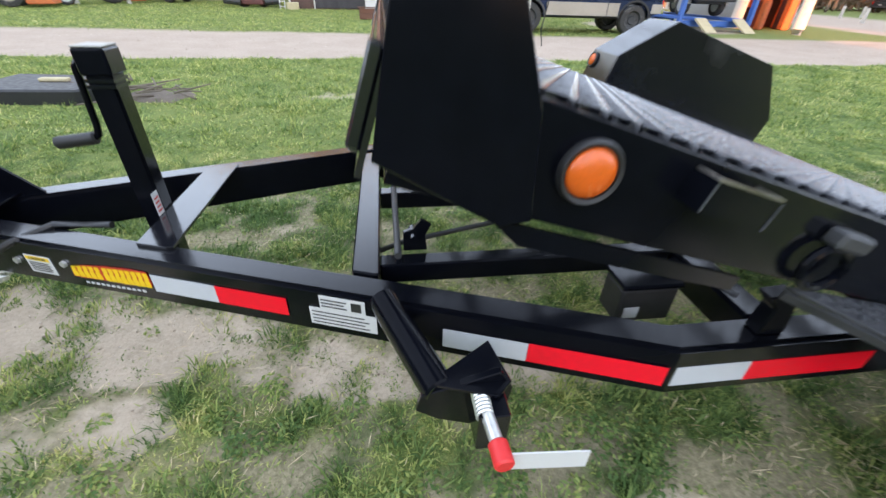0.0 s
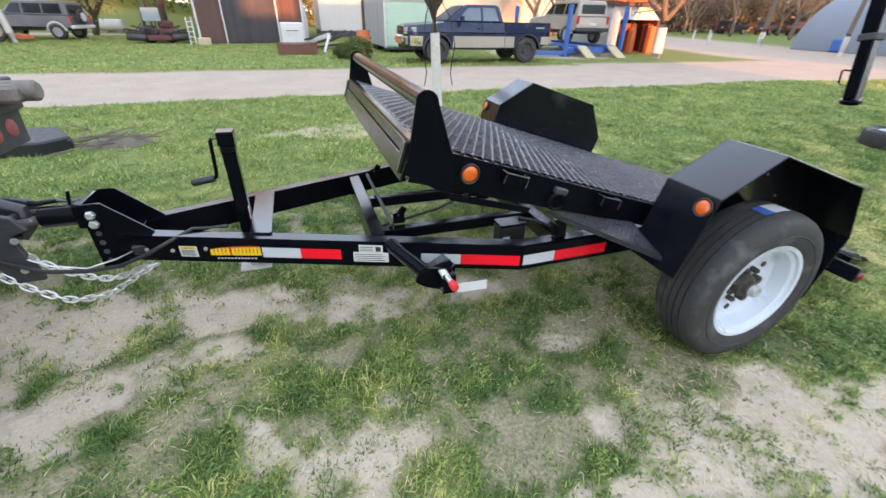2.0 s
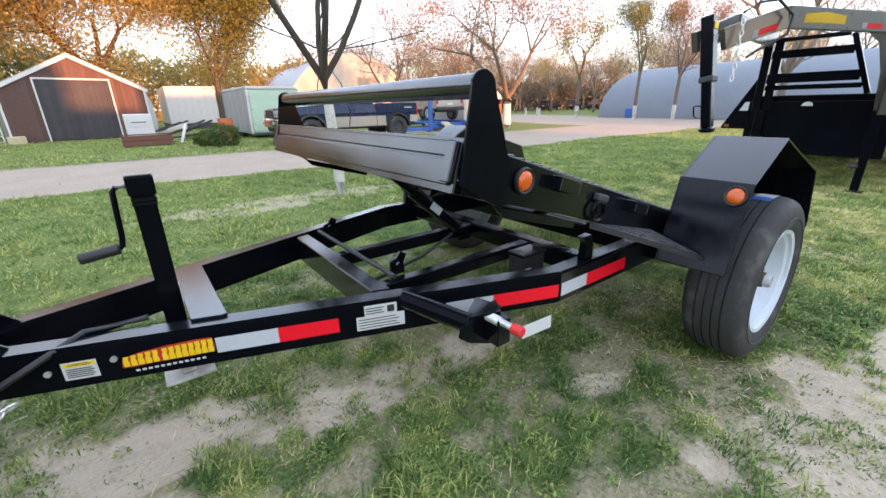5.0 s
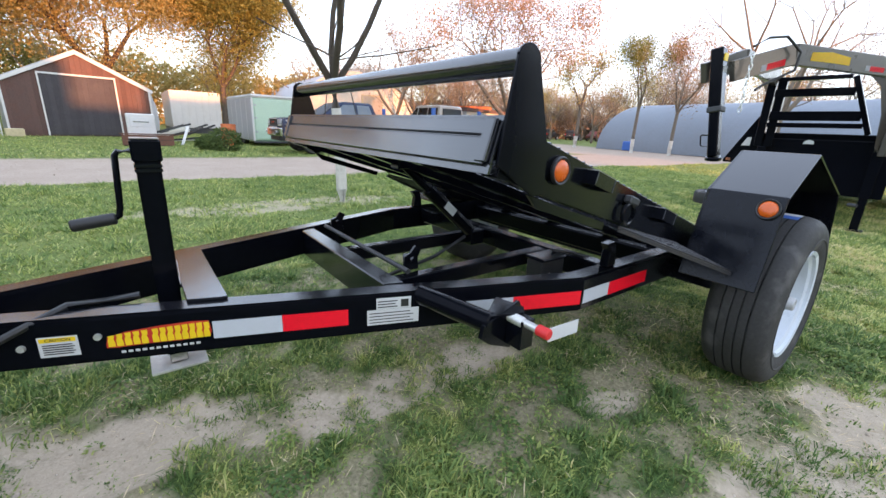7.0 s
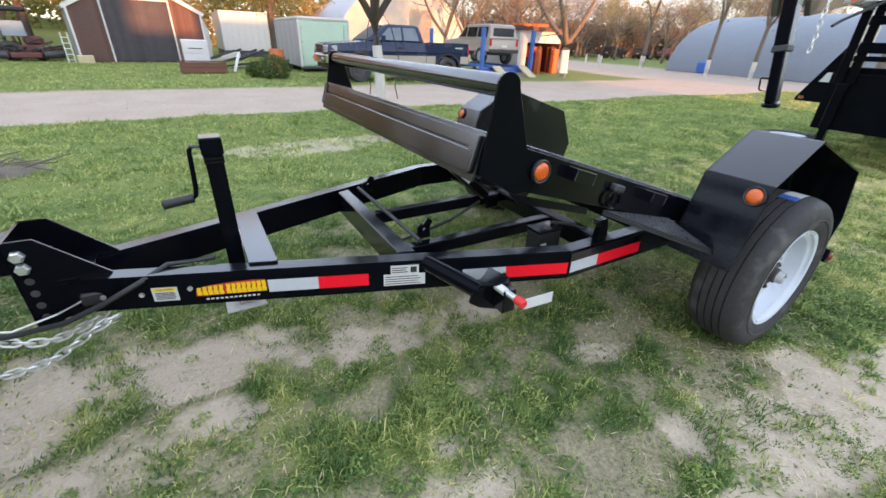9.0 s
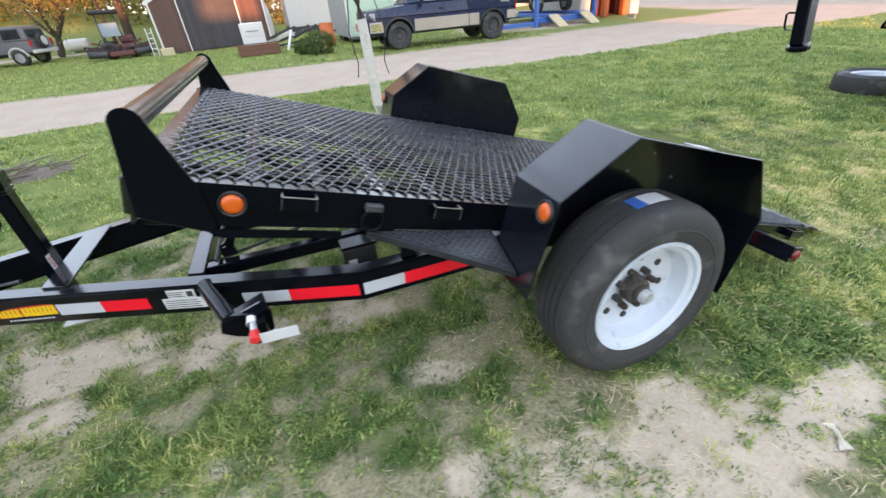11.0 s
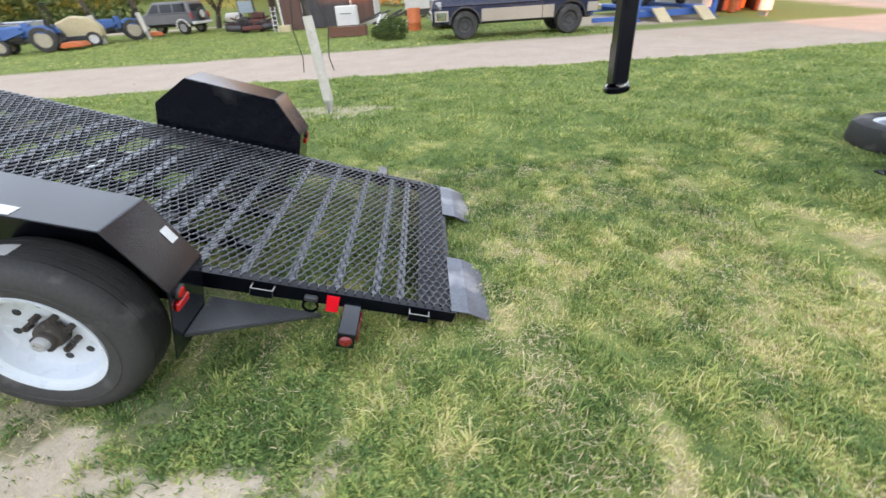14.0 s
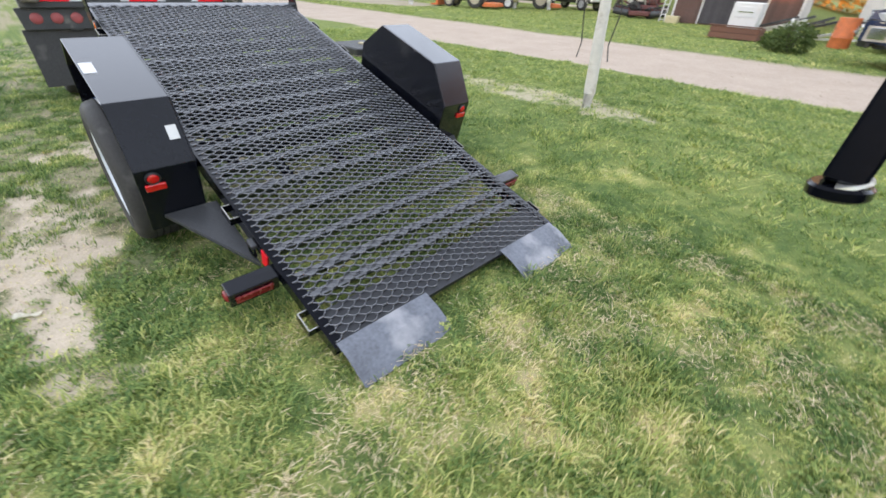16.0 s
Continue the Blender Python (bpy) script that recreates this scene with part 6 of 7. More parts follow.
def tyre_wheel(parent, x, y, z, r, w, rim, M, tyre_mat=None):
    t = part("tyre", lathe([(r * 0.62, -w / 2), (r * 0.9, -w / 2), (r * 0.97, -w * 0.42), (r, -w * 0.25), (r, w * 0.25), (r * 0.97, w * 0.42), (r * 0.9, w / 2), (r * 0.62, w / 2)], 28, M=Matrix.Translation((x, y, z))), tyre_mat or RUBBER, parent, "", True, M)
    part("rim", lathe([(0, -w * 0.25), (r * 0.25, -w * 0.3), (r * 0.3, -w * 0.2), (r * 0.52, -w * 0.25), (r * 0.6, -w * 0.46), (r * 0.64, -w * 0.48), (r * 0.64, w * 0.4), (0, w * 0.4)], 24, M=Matrix.Translation((x, y, z))), rim, t, "", True, M)
    for k in range(5):
        a = 6.2832 * k / 5
        part("spoke_gap", rod((x + r * 0.42 * math.cos(a), y - w * 0.235, z + r * 0.42 * math.sin(a)), (x + r * 0.42 * math.cos(a), y - w * 0.22, z + r * 0.42 * math.sin(a)), r * 0.09, n=8), DARKINK, t, M=M)


def shell(profile, half, inset_top, z_belt, z_top, name, material, parent, M, w=0.03):
    """A car body: a side outline swept over its width and drawn in above the belt line."""
    bm = prism(profile, -half, half, 'y')
    bmesh.ops.triangulate(bm, faces=[f for f in bm.faces if len(f.verts) > 4])
    for v in bm.verts:
        if v.co.z > z_belt:
            v.co.y *= 1 - inset_top * (v.co.z - z_belt) / (z_top - z_belt)
    bevel(bm, w)
    return part(name, bm, material, parent, "", True, M)


def pickup():
    flat, K = place(1.84, 14.5, 0.0, -1.5), 0.935
    M = flat @ Matrix.Diagonal((K, 1, 1, 1))
    t = thing("pickup_truck", (1.84, 14.5, 0), "dark blue and pewter extended-cab pickup truck, parked", "truck")
    H = 0.96
    shell([(0.02, 0.95), (0.06, 1.12), (0.2, 1.16), (1.3, 1.24), (1.42, 1.26), (3.72, 1.26), (3.72, 0.96), (0.02, 0.96)], H, 0.05, 1.0, 1.26, "upper_body", TRUCKBLUE, t, M)
    part("bed_side", box(3.74, 5.62, -H, -H + 0.08, 0.93, 1.27, 0.02), TRUCKBLUE, t, M=M)
    part("bed_side", box(3.74, 5.62, H - 0.08, H, 0.93, 1.27, 0.02), TRUCKBLUE, t, M=M)
    part("tailgate", box(5.55, 5.62, -H + 0.085, H - 0.085, 0.7, 1.26, 0.02), TRUCKBLUE, t, M=M)
    part("bed_floor", box(3.74, 5.545, -H + 0.085, H - 0.085, 0.68, 0.78), TRUCKBLUE, t, M=M)
    arch = lambda cx: [(cx + 0.5 * math.cos(a), 0.42 + 0.5 * math.sin(a)) for a in np.linspace(math.pi * 0.97, math.pi * 0.03, 10)]
    low = [(0.02, 0.55), (0.02, 0.948), (5.62, 0.928), (5.62, 0.62), (5.2, 0.5)] + arch(4.7)[::-1] + [(4.15, 0.5), (1.68, 0.48)] + arch(1.13)[::-1] + [(0.55, 0.5)]
    part("body_side", prism(low, -H - 0.004, -H + 0.12, 'y', 0.012), TRUCKBLUE, t, "", True, M)
    part("body_side", prism(low, H - 0.12, H + 0.004, 'y', 0.012), TRUCKBLUE, t, "", True, M)
    for s in (-1, 1):
        for x0, x1, z0 in ((0.1, 0.57, 0.55), (1.69, 3.735, 0.5), (3.755, 4.14, 0.5), (5.26, 5.61, 0.6)):
            part("lower_panel", box(x0, x1, min(s * (H + 0.003), s * (H + 0.012)), max(s * (H + 0.003), s * (H + 0.012)), z0, 0.85, 0.006), TRUCKTAN, t, "pewter lower panel", M=M)
    part("chassis", box(0.3, 5.5, -0.7, 0.7, 0.42, 0.66, 0.03), GUNGREY, t, M=M)
    part("cab_floor", box(1.75, 3.7, -0.82, 0.82, 0.661, 0.9), GUNGREY, t, M=M)
    part("engine_bay", box(0.15, 1.6, -0.52, 0.52, 0.662, 0.93), GUNGREY, t, M=M)
    cab = shell([(1.45, 1.262), (2.18, 1.74), (2.35, 1.79), (3.4, 1.79), (3.52, 1.74), (3.70, 1.262)], H - 0.06, 0.2, 1.262, 1.79, "cab", TRUCKBLUE, t, M, 0.04)
    for s in (-1, 1):
        for pts in ([(1.86, 1.31), (2.3, 1.68), (2.78, 1.7), (2.78, 1.31)], [(2.86, 1.31), (2.86, 1.7), (3.36, 1.69), (3.47, 1.31)]):
            bm = B()
            vs = [bm.verts.new((x, s * ((H - 0.06) * (1 - 0.2 * (z - 1.262) / 0.528) + 0.008), z)) for x, z in pts]
            bm.faces.new(vs)
            bmesh.ops.solidify(bm, geom=bm.faces[:], thickness=0.006)
            part("side_window", bm, CABGLASS, t, "side glass with the sky's reflection painted in as a pale tint", M=M)
        part("mirror", box(1.92, 2.05, s * 0.98, s * 1.16, 1.27, 1.45, 0.03), TRUCKBLUE, t, M=M)
        part("headlight", prism([(-0.03, s * 0.5), (0.0, s * 0.8), (0.12, s * 0.94), (0.34, s * 0.972), (0.34, s * 0.9), (0.1, s * 0.5)], 0.94, 1.1, 'z', 0.015), LAMPGLASS, t, "clear headlight", M=M)
        part("indicator", prism([(-0.03, s * 0.5), (0.0, s * 0.8), (0.12, s * 0.945), (0.34, s * 0.976), (0.34, s * 0.9), (0.1, s * 0.5)], 0.895, 0.932, 'z', 0.008), TRACRIM, t, M=M)
        part("tail_light", box(5.59, 5.64, s * 0.9 - 0.07, s * 0.9 + 0.05, 0.85, 1.2, 0.015), REDLENS, t, M=M)
        part("door_handle", box(2.62, 2.76, s * 0.985 - 0.015, s * 0.985 + 0.015, 1.08, 1.115, 0.008), HOSE, t, M=M)
        for x in (1.13, 4.7):
            tyre_wheel(t, x * K, s * (H - 0.15), 0.41, 0.415, 0.3, GUNGREY, flat)
            lip = [(x * K + r * math.cos(a), 0.42 + r * math.sin(a)) for r, a in [(0.53, b) for b in np.linspace(0.05, 3.09, 14)] + [(0.475, b) for b in np.linspace(3.09, 0.05, 14)]]
            part("arch_flare", prism(lip, min(s * (H + 0.003), s * (H + 0.02)), max(s * (H + 0.003), s * (H + 0.02)), 'y', 0.004), HOSE if x > 2 else GUNGREY, t, "dark wheel-arch lip", M=flat)
            part("arch_liner", box(x * K - 0.5, x * K + 0.5, min(s * 0.5, s * 0.54), max(s * 0.5, s * 0.54), 0.45, 0.92), HOSE, t, M=flat)
    wb = B()
    vs = [wb.verts.new(p) for p in ((1.5, -0.8, 1.3), (1.5, 0.8, 1.3), (2.17, 0.66, 1.735), (2.17, -0.66, 1.735))]
    wb.faces.new(vs)
    bmesh.ops.solidify(wb, geom=wb.faces[:], thickness=0.012)
    part("windscreen", wb, CABGLASS, t, M=M @ Matrix.Translation((-0.02, 0, 0.012)))
    part("grille", box(-0.04, 0.03, -0.46, 0.46, 0.85, 1.12, 0.02), HOSE, t, "black grille with chrome surround", M=M)
    part("grille_bar", box(-0.04, -0.03, -0.42, 0.42, 0.99, 1.03), CHROME, t, M=M)
    part("grille_badge", box(-0.05, -0.04, -0.12, 0.12, 0.985, 1.035), REDLENS, t, M=M)
    for z in (0.84, 1.12):
        part("grille_surround", box(-0.05, -0.02, -0.5, 0.5, z - 0.02, z + 0.02, 0.008), CHROME, t, M=M)
    part("air_dam", prism([(0.0, -0.6), (0.0, 0.6), (0.2, 0.92), (0.3, 0.92), (0.3, -0.92), (0.2, -0.92)], 0.42, 0.57, 'z', 0.02), HOSE, t, M=M)
    for s in (-1, 1):
        part("fog_lamp", box(-0.14, -0.1, s * 0.62 - 0.07, s * 0.62 + 0.07, 0.66, 0.74, 0.02), LAMPGLASS, t, M=M)
    for z in (1.275, 1.283):
        part("bed_rail", box(3.76, 5.6, -H + 0.001 + (z - 1.275), -H + 0.079, z - 0.004, z + 0.003), HOSE, t, M=M)
    part("door_seam", box(2.812, 2.824, -H - 0.006, -H, 0.52, 1.25), HOSE, t, M=M)
    part("door_seam", box(1.80, 1.812, -H - 0.006, -H, 0.86, 1.25), HOSE, t, M=M)
    part("bed_gap", box(3.722, 3.738, -H + 0.004, H - 0.004, 0.6, 1.24), HOSE, t, M=M)
    part("bumper", prism([(-0.12, -0.55), (-0.12, 0.55), (-0.04, 0.86), (0.16, 0.975), (0.5, 0.985), (0.5, 0.92), (0.1, 0.8), (0.1, -0.8), (0.5, -0.92), (0.5, -0.985), (0.16, -0.975), (-0.04, -0.86)], 0.58, 0.83, 'z', 0.02), CHROME, t, "chrome bumper", M=M)
    part("bumper", box(5.58, 5.74, -H, H, 0.6, 0.78, 0.03), CHROME, t, "chrome rear bumper", M=M)
    part("rear_badge", box(5.0, 5.35, -H - 0.006, -H - 0.002, 1.1, 1.15), CHROME, t, M=M)


def wagon(name, M, at, paint, label, spare=False, lifted=False, length=4.4):
    """A boxy four-wheel-drive wagon that faces +x."""
    t = thing(name, at, label, "car")
    L, H = length, 0.86
    shell([(0, 0.55), (0.0, 1.0), (0.04, 1.08), (L - 1.25, 1.1), (L - 0.1, 1.0), (L, 0.9), (L, 0.55)], H, 0.06, 0.8, 1.1, "body", paint, t, M)
    shell([(0.06, 1.09), (0.16, 1.62), (0.3, 1.7), (L - 2.0, 1.7), (L - 1.3, 1.1)], H - 0.05, 0.16, 1.09, 1.7, "cabin", paint, t, M, 0.03)
    for s in (-1, 1):
        for a, b, c, d in ((0.28, 0.32, 1.1, 1.1), (1.18, 1.18, 2.0, 2.0), (2.08, 2.08, L - 1.95, L - 1.55)):
            bm = B()
            vs = [bm.verts.new((x, s * ((H - 0.05) * (1 - 0.16 * (z - 1.09) / 0.61) + 0.007), z)) for x, z in ((a, 1.16), (b, 1.58), (c, 1.58), (d, 1.16))]
            bm.faces.new(vs)
            bmesh.ops.solidify(bm, geom=bm.faces[:], thickness=0.006)
            part("side_window", bm, GLASS, t, M=M)
        part("tail_light", box(-0.02, 0.03, s * 0.77 - 0.06, s * 0.77 + 0.06, 0.8, 1.1, 0.01), REDLENS, t, M=M)
        for x in (0.75, L - 0.8):
            tyre_wheel(t, x, s * (H - 0.12), 0.36, 0.36, 0.24, GALV, M)
        for x in (0.75, L - 0.8):
            part("wheel_flare", prism([(x + r * math.cos(q), 0.36 + r * math.sin(q)) for r, q in [(0.47, a) for a in np.linspace(0.1, 3.04, 9)] + [(0.40, a) for a in np.linspace(3.04, 0.1, 9)]], s * (H + 0.004), s * (H - 0.12), 'y'), WHITEP if spare else paint, t, M=M)
    part("rear_window", box(0.075, 0.1, -0.6, 0.6, 1.18, 1.54, 0.02), GLASS, t, M=M @ Matrix.Translation((0.0, 0, 0)))
    part("bumper", box(-0.1, 0.06, -H, H, 0.5, 0.66, 0.03), WHITEP if spare else GUNGREY, t, M=M)
    part("underside", box(0.2, L - 0.2, -0.6, 0.6, 0.4, 0.56, 0.03), GUNGREY, t, M=M)
    part("number_plate", box(-0.03, -0.012, -0.16, 0.16, 0.74, 0.84), STICK, t, "pale plate", M=M)
    if spare:
        w = part("spare_tyre", lathe([(0, 0.08), (0.2, 0.08), (0.3, 0.07), (0.34, 0.0), (0.3, -0.08), (0.2, -0.1), (0.0, -0.1)], 24, M=Matrix.Translation((-0.14, 0.1, 1.02)) @ Matrix.Rotation(radians(90), 4, 'Z')), RUBBER, t, "black spare tyre on the tailgate", True, M)
        part("spare_cover", rod((-0.25, 0.1, 1.02), (-0.243, 0.1, 1.02), 0.2, n=24), WHITEP, w, "white disc", M=M)
    return t


def car_lift():
    t = thing("car_lift", (9.6, 16, 0), "blue four-post car lift with pale ramp boards", "lift")
    for x in (9.55, 12.45):
        for y in (16.0, 20.8):
            p = part("post", box(x - 0.07, x + 0.07, y - 0.09, y + 0.09, 0, 1.95, 0.01), BLUEST, t, "blue steel post")
            part("foot_plate", box(x - 0.16, x + 0.16, y - 0.16, y + 0.16, -0.02, 0.02), BLUEST, t)
    for y in (16.0, 20.8):
        part("cross_beam", box(9.63, 12.37, y - 0.07, y + 0.07, 0.12, 0.32, 0.01), BLUEST, t)
    for x in (10.2, 11.75):
        part("runway", box(x - 0.24, x + 0.24, 15.75, 20.9, 0.325, 0.43, 0.01), BLUEST, t)
        part("ramp_board", prism([(14.9, 0.0), (15.0, 0.0), (15.76, 0.36), (15.74, 0.42)], x - 0.22, x + 0.22, 'x'), WOODPALE, t, "pale plywood ramp")
    part("cross_beam", box(7.9, 9.45, 15.9, 16.1, 0.05, 0.2, 0.01), BLUEST, t)
    s = wagon("lifted_wagon", place(10.97, 16.3, 0.44, 90), (10.97, 16.3, 0.44), TRUCKTAN, "beige wagon raised on the blue lift", length=4.2)


def junk_shack():
    M = place(12.9, 17.6, 0, 0)
    s = thing("shack", (12.9, 17.6, 0), "open white timber shack crowded with orange machinery", "shack")
    part("side_wall", box(0.0, 0.1, 0.0, 4.0, 0.0, 2.0), WHITEP, s, M=M)
    part("front_panel", box(0.0, 0.55, -0.06, -0.005, 0.0, 2.0), WHITEP, s, M=M)
    part("front_panel", box(0.555, 2.9, -0.06, -0.005, 1.45, 2.0), WHITEP, s, M=M)
    part("back_wall", box(0.1, 2.9, 3.9, 4.0, 0.0, 2.0), WOODRED, s, M=M)
    part("side_wall", box(2.9, 3.0, 0.0, 4.0, 0.0, 2.0), WOODRED, s, M=M)
    part("roof", prism([(-0.15, 2.0), (3.15, 2.0), (3.15, 2.12), (-0.15, 2.2)], -0.25, 4.1, 'y'), WOODRED, s, M=M)
    rng = random.Random(3)
    for k in range(13):
        x, y, h = 0.75 + rng.uniform(0, 2.0), rng.uniform(-0.7, 1.6), rng.uniform(0.35, 1.45)
        bm = box(x, x + rng.uniform(0.12, 0.45), y, y + rng.uniform(0.2, 0.5), 0.0, h, 0.03)
        for j in range(3):
            bar((x + 0.05, y, h * 0.3 * j), (x + 0.3, y + 0.3, h * 0.35 * (j + 1)), 0.05, 0.05, 0, bm)
        solo("machine_frame", bm, ORANGEST if k % 3 else MAROON, "orange-red machine frame stored at the shack", "machinery", "machines at the shack", M=M)
    for x in (3.35, 3.75):
        solo("orange_rack", bar((x, 0.2, 0), (x, 0.2, 1.85), 0.09, 0.09), ORANGEST, "upright orange steel post beside the shack", "post", M=M)
    bm = bar((0.2, 0.5, 2.25), (2.6, 0.9, 2.3), 0.3, 0.12)
    bar((0.6, 1.4, 2.3), (2.9, 1.2, 2.36), 0.2, 0.1, 0, bm)
    solo("roof_scrap", bm, ORANGEST, "rusty scrap lying on the shack roof", "scrap", M=M)


def verge_clutter():
    p = thing("planter_box", (-2.35, 17.6, 0), "red-brown timber planter box on the verge", "planter")
    for k in range(2):
        part("plank", box(-2.35, -0.85, 17.6, 17.64, 0.02 + 0.18 * k, 0.19 + 0.18 * k, 0.006), PLANTER, p)
        part("plank", box(-2.35, -2.31, 17.645, 18.4, 0.02 + 0.18 * k, 0.19 + 0.18 * k, 0.006), PLANTER, p)
        part("plank", box(-0.89, -0.85, 17.645, 18.4, 0.02 + 0.18 * k, 0.19 + 0.18 * k, 0.006), PLANTER, p)
    part("cap", box(-2.4, -0.8, 17.56, 17.68, 0.385, 0.42, 0.006), PLANTER, p)
    part("soil", box(-2.3, -0.9, 17.65, 18.4, 0.0, 0.3), GUNGREY, p)
    a = thing("white_cabinet", (-1.7, 18.9, 0), "white metal cabinet standing behind the planter", "cabinet")
    part("body", box(-2.15, -1.28, 18.7, 19.3, 0.0, 1.08, 0.03), WHITEP, a)
    part("front_panel", box(-2.05, -1.38, 18.685, 18.7, 0.62, 0.95, 0.02), STICK, a)
    part("handle", box(-1.95, -1.48, 18.665, 18.684, 0.78, 0.81), CHROME, a)
    solo("red_barrel", lathe([(0, 0), (0.26, 0), (0.28, 0.02), (0.275, 0.28), (0.29, 0.3), (0.275, 0.32), (0.28, 0.8), (0.27, 0.84), (0, 0.84)], 20, M=Matrix.Translation((1.15, 18.6, 0)) @ Matrix.Rotation(radians(90), 4, 'X')), ORANGEST, "faded red steel barrel by the cargo trailer", "barrel", smooth=True)
    w = thing("scrap_pile", (0.2, 20.0, 0), "pile of scrap pipe and timber on the grass", "scrap")
    rng = random.Random(5)
    for k in range(16):
        x, y, a = rng.uniform(-0.9, 1.2), 20 + rng.uniform(-0.6, 0.6), rng.uniform(-0.7, 0.7)
        z = 0.1 + rng.uniform(0, 0.5)
        m = rng.choice((GUNGREY, ZINC, PLANTER, GUNGREY))
        part("scrap_length", bar((x - 0.6 * math.cos(a), y - 0.5 * math.sin(a), z * 0.6), (x + 0.6 * math.cos(a), y + 0.5 * math.sin(a), z * 1.3), 0.09, 0.07), m, w)
    solo("leaning_plank", bar((-0.55, 18.2, 0.02), (-0.25, 18.6, 0.7), 0.1, 0.03), WHITEP, "white plank leaning on the planter", "plank")
    c = thing("white_container", (0.3, 32, 0), "white box container standing behind the shed", "container")
    part("body", box(0.3, 3.2, 32, 38, 0.35, 2.65, 0.04), WHITEP, c)
    for k in range(7):
        part("rib", box(0.5 + 0.4 * k, 0.56 + 0.4 * k, 31.96, 31.995, 0.4, 2.6), WHITEP, c)
    part("skid", box(0.3, 3.2, 32.05, 37.9, -0.02, 0.345), GUNGREY, c)
    solo("red_pole", rod((-8.6, 27, -0.1), (-8.8, 27, 4.6), 0.06, n=10), MAROON, "tall red steel pole behind the shed", "pole")
    g = thing("gas_tank", (-13.2, 36, 0), "white horizontal gas tank on short legs", "tank")
    part("barrel", rod((-13.9, 36, 0.45), (-12.5, 36, 0.45), 0.36, n=20, w=0.1), WHITEP, g, "", True)
    for x in (-13.6, -12.8):
        part("leg", box(x - 0.06, x + 0.06, 35.8, 36.2, -0.02, 0.14), GALV, g)


def mower():
    M = place(-8.0, 25.0, 0, 15)
    m = thing("ride_on_mower", (-8, 25, 0), "maroon ride-on mower with canopy and side wings", "mower")
    part("chassis", box(-0.6, 0.7, -0.45, 0.45, 0.3, 0.62, 0.05), MAROON, m, M=M)
    part("bonnet", box(0.1, 0.75, -0.35, 0.35, 0.621, 0.95, 0.08), MAROON, m, M=M)
    part("seat", box(-0.45, -0.05, -0.22, 0.22, 0.621, 0.75, 0.04), HOSE, m, M=M)
    part("backrest", box(-0.5, -0.4, -0.22, 0.22, 0.751, 1.15, 0.04), HOSE, m, M=M)
    for x in (-0.5, 0.3):
        for y in (-0.4, 0.4):
            part("canopy_post", bar((x, y, 0.6), (x * 0.9, y, 1.85), 0.05, 0.05), GUNGREY, m, M=M)
    part("canopy", box(-0.65, 0.5, -0.55, 0.55, 1.85, 2.02, 0.05), HOSE, m, "dark canopy", M=M)
    for s in (-1, 1):
        part("wing_deck", prism([(s * 0.5, 0.15), (s * 1.15, 0.2), (s * 1.3, 0.45), (s * 1.2, 0.55), (s * 0.5, 0.4)], -0.75, -0.1, 'y', 0.02), MAROON, m, M=M)
        part("arm", bar((s * 0.3, -0.2, 0.5), (s * 1.0, -0.4, 0.75), 0.08, 0.08), MAROON, m, M=M)
        for x, r in ((-0.4, 0.38), (0.5, 0.28)):
            tyre_wheel(m, x, s * 0.52, r, r, 0.22, GUNGREY, M)
    part("front_deck", box(-0.5, 0.5, -0.95, -0.5, 0.12, 0.35, 0.05), MAROON, m, M=M)
    rng = random.Random(12)
    for s in (-1, 1):
        for k in range(6):
            x = s * (0.45 + 0.15 * k)
            part("reel_blade", bar((x, -0.98, 0.16 + 0.03 * k), (x + s * 0.14, -0.72, 0.5 + 0.05 * (k % 3)), 0.03, 0.05), (MAROON, GUNGREY, HOSE)[k % 3], m, M=M)
        part("lift_arm", bar((s * 0.2, -0.6, 0.4), (s * 1.3, -0.9, 0.62), 0.05, 0.07), HOSE, m, M=M)
        part("reel", rod((s * 0.55, -0.86, 0.24), (s * 1.3, -0.8, 0.3), 0.15, n=12), GUNGREY, m, M=M)
        part("hose", pipe([(s * 0.25, -0.45, 0.7), (s * 0.6, -0.7, 0.85), (s * 0.9, -0.85, 0.5)], 0.02, 6), HOSE, m, "", True, M=M)
    for k in range(9):
        x = rng.uniform(-0.5, 0.5)
        part("linkage", bar((x, -0.55, 0.3 + rng.uniform(0, 0.2)), (x + rng.uniform(-0.3, 0.3), -0.95, 0.25 + rng.uniform(0, 0.35)), 0.035, 0.035), rng.choice((GUNGREY, MAROON, HOSE)), m, M=M)
    part("windscreen", box(-0.46, 0.26, -0.425, -0.415, 0.95, 1.5), CABGLASS, m, M=M)
    part("steering_column", bar((0.0, -0.1, 0.62), (-0.02, -0.32, 1.12), 0.05, 0.05), HOSE, m, M=M)
    part("beacon", rod((-0.1, -0.3, 0.95), (-0.1, -0.3, 1.1), 0.06, n=10), WHITEP, m, M=M)


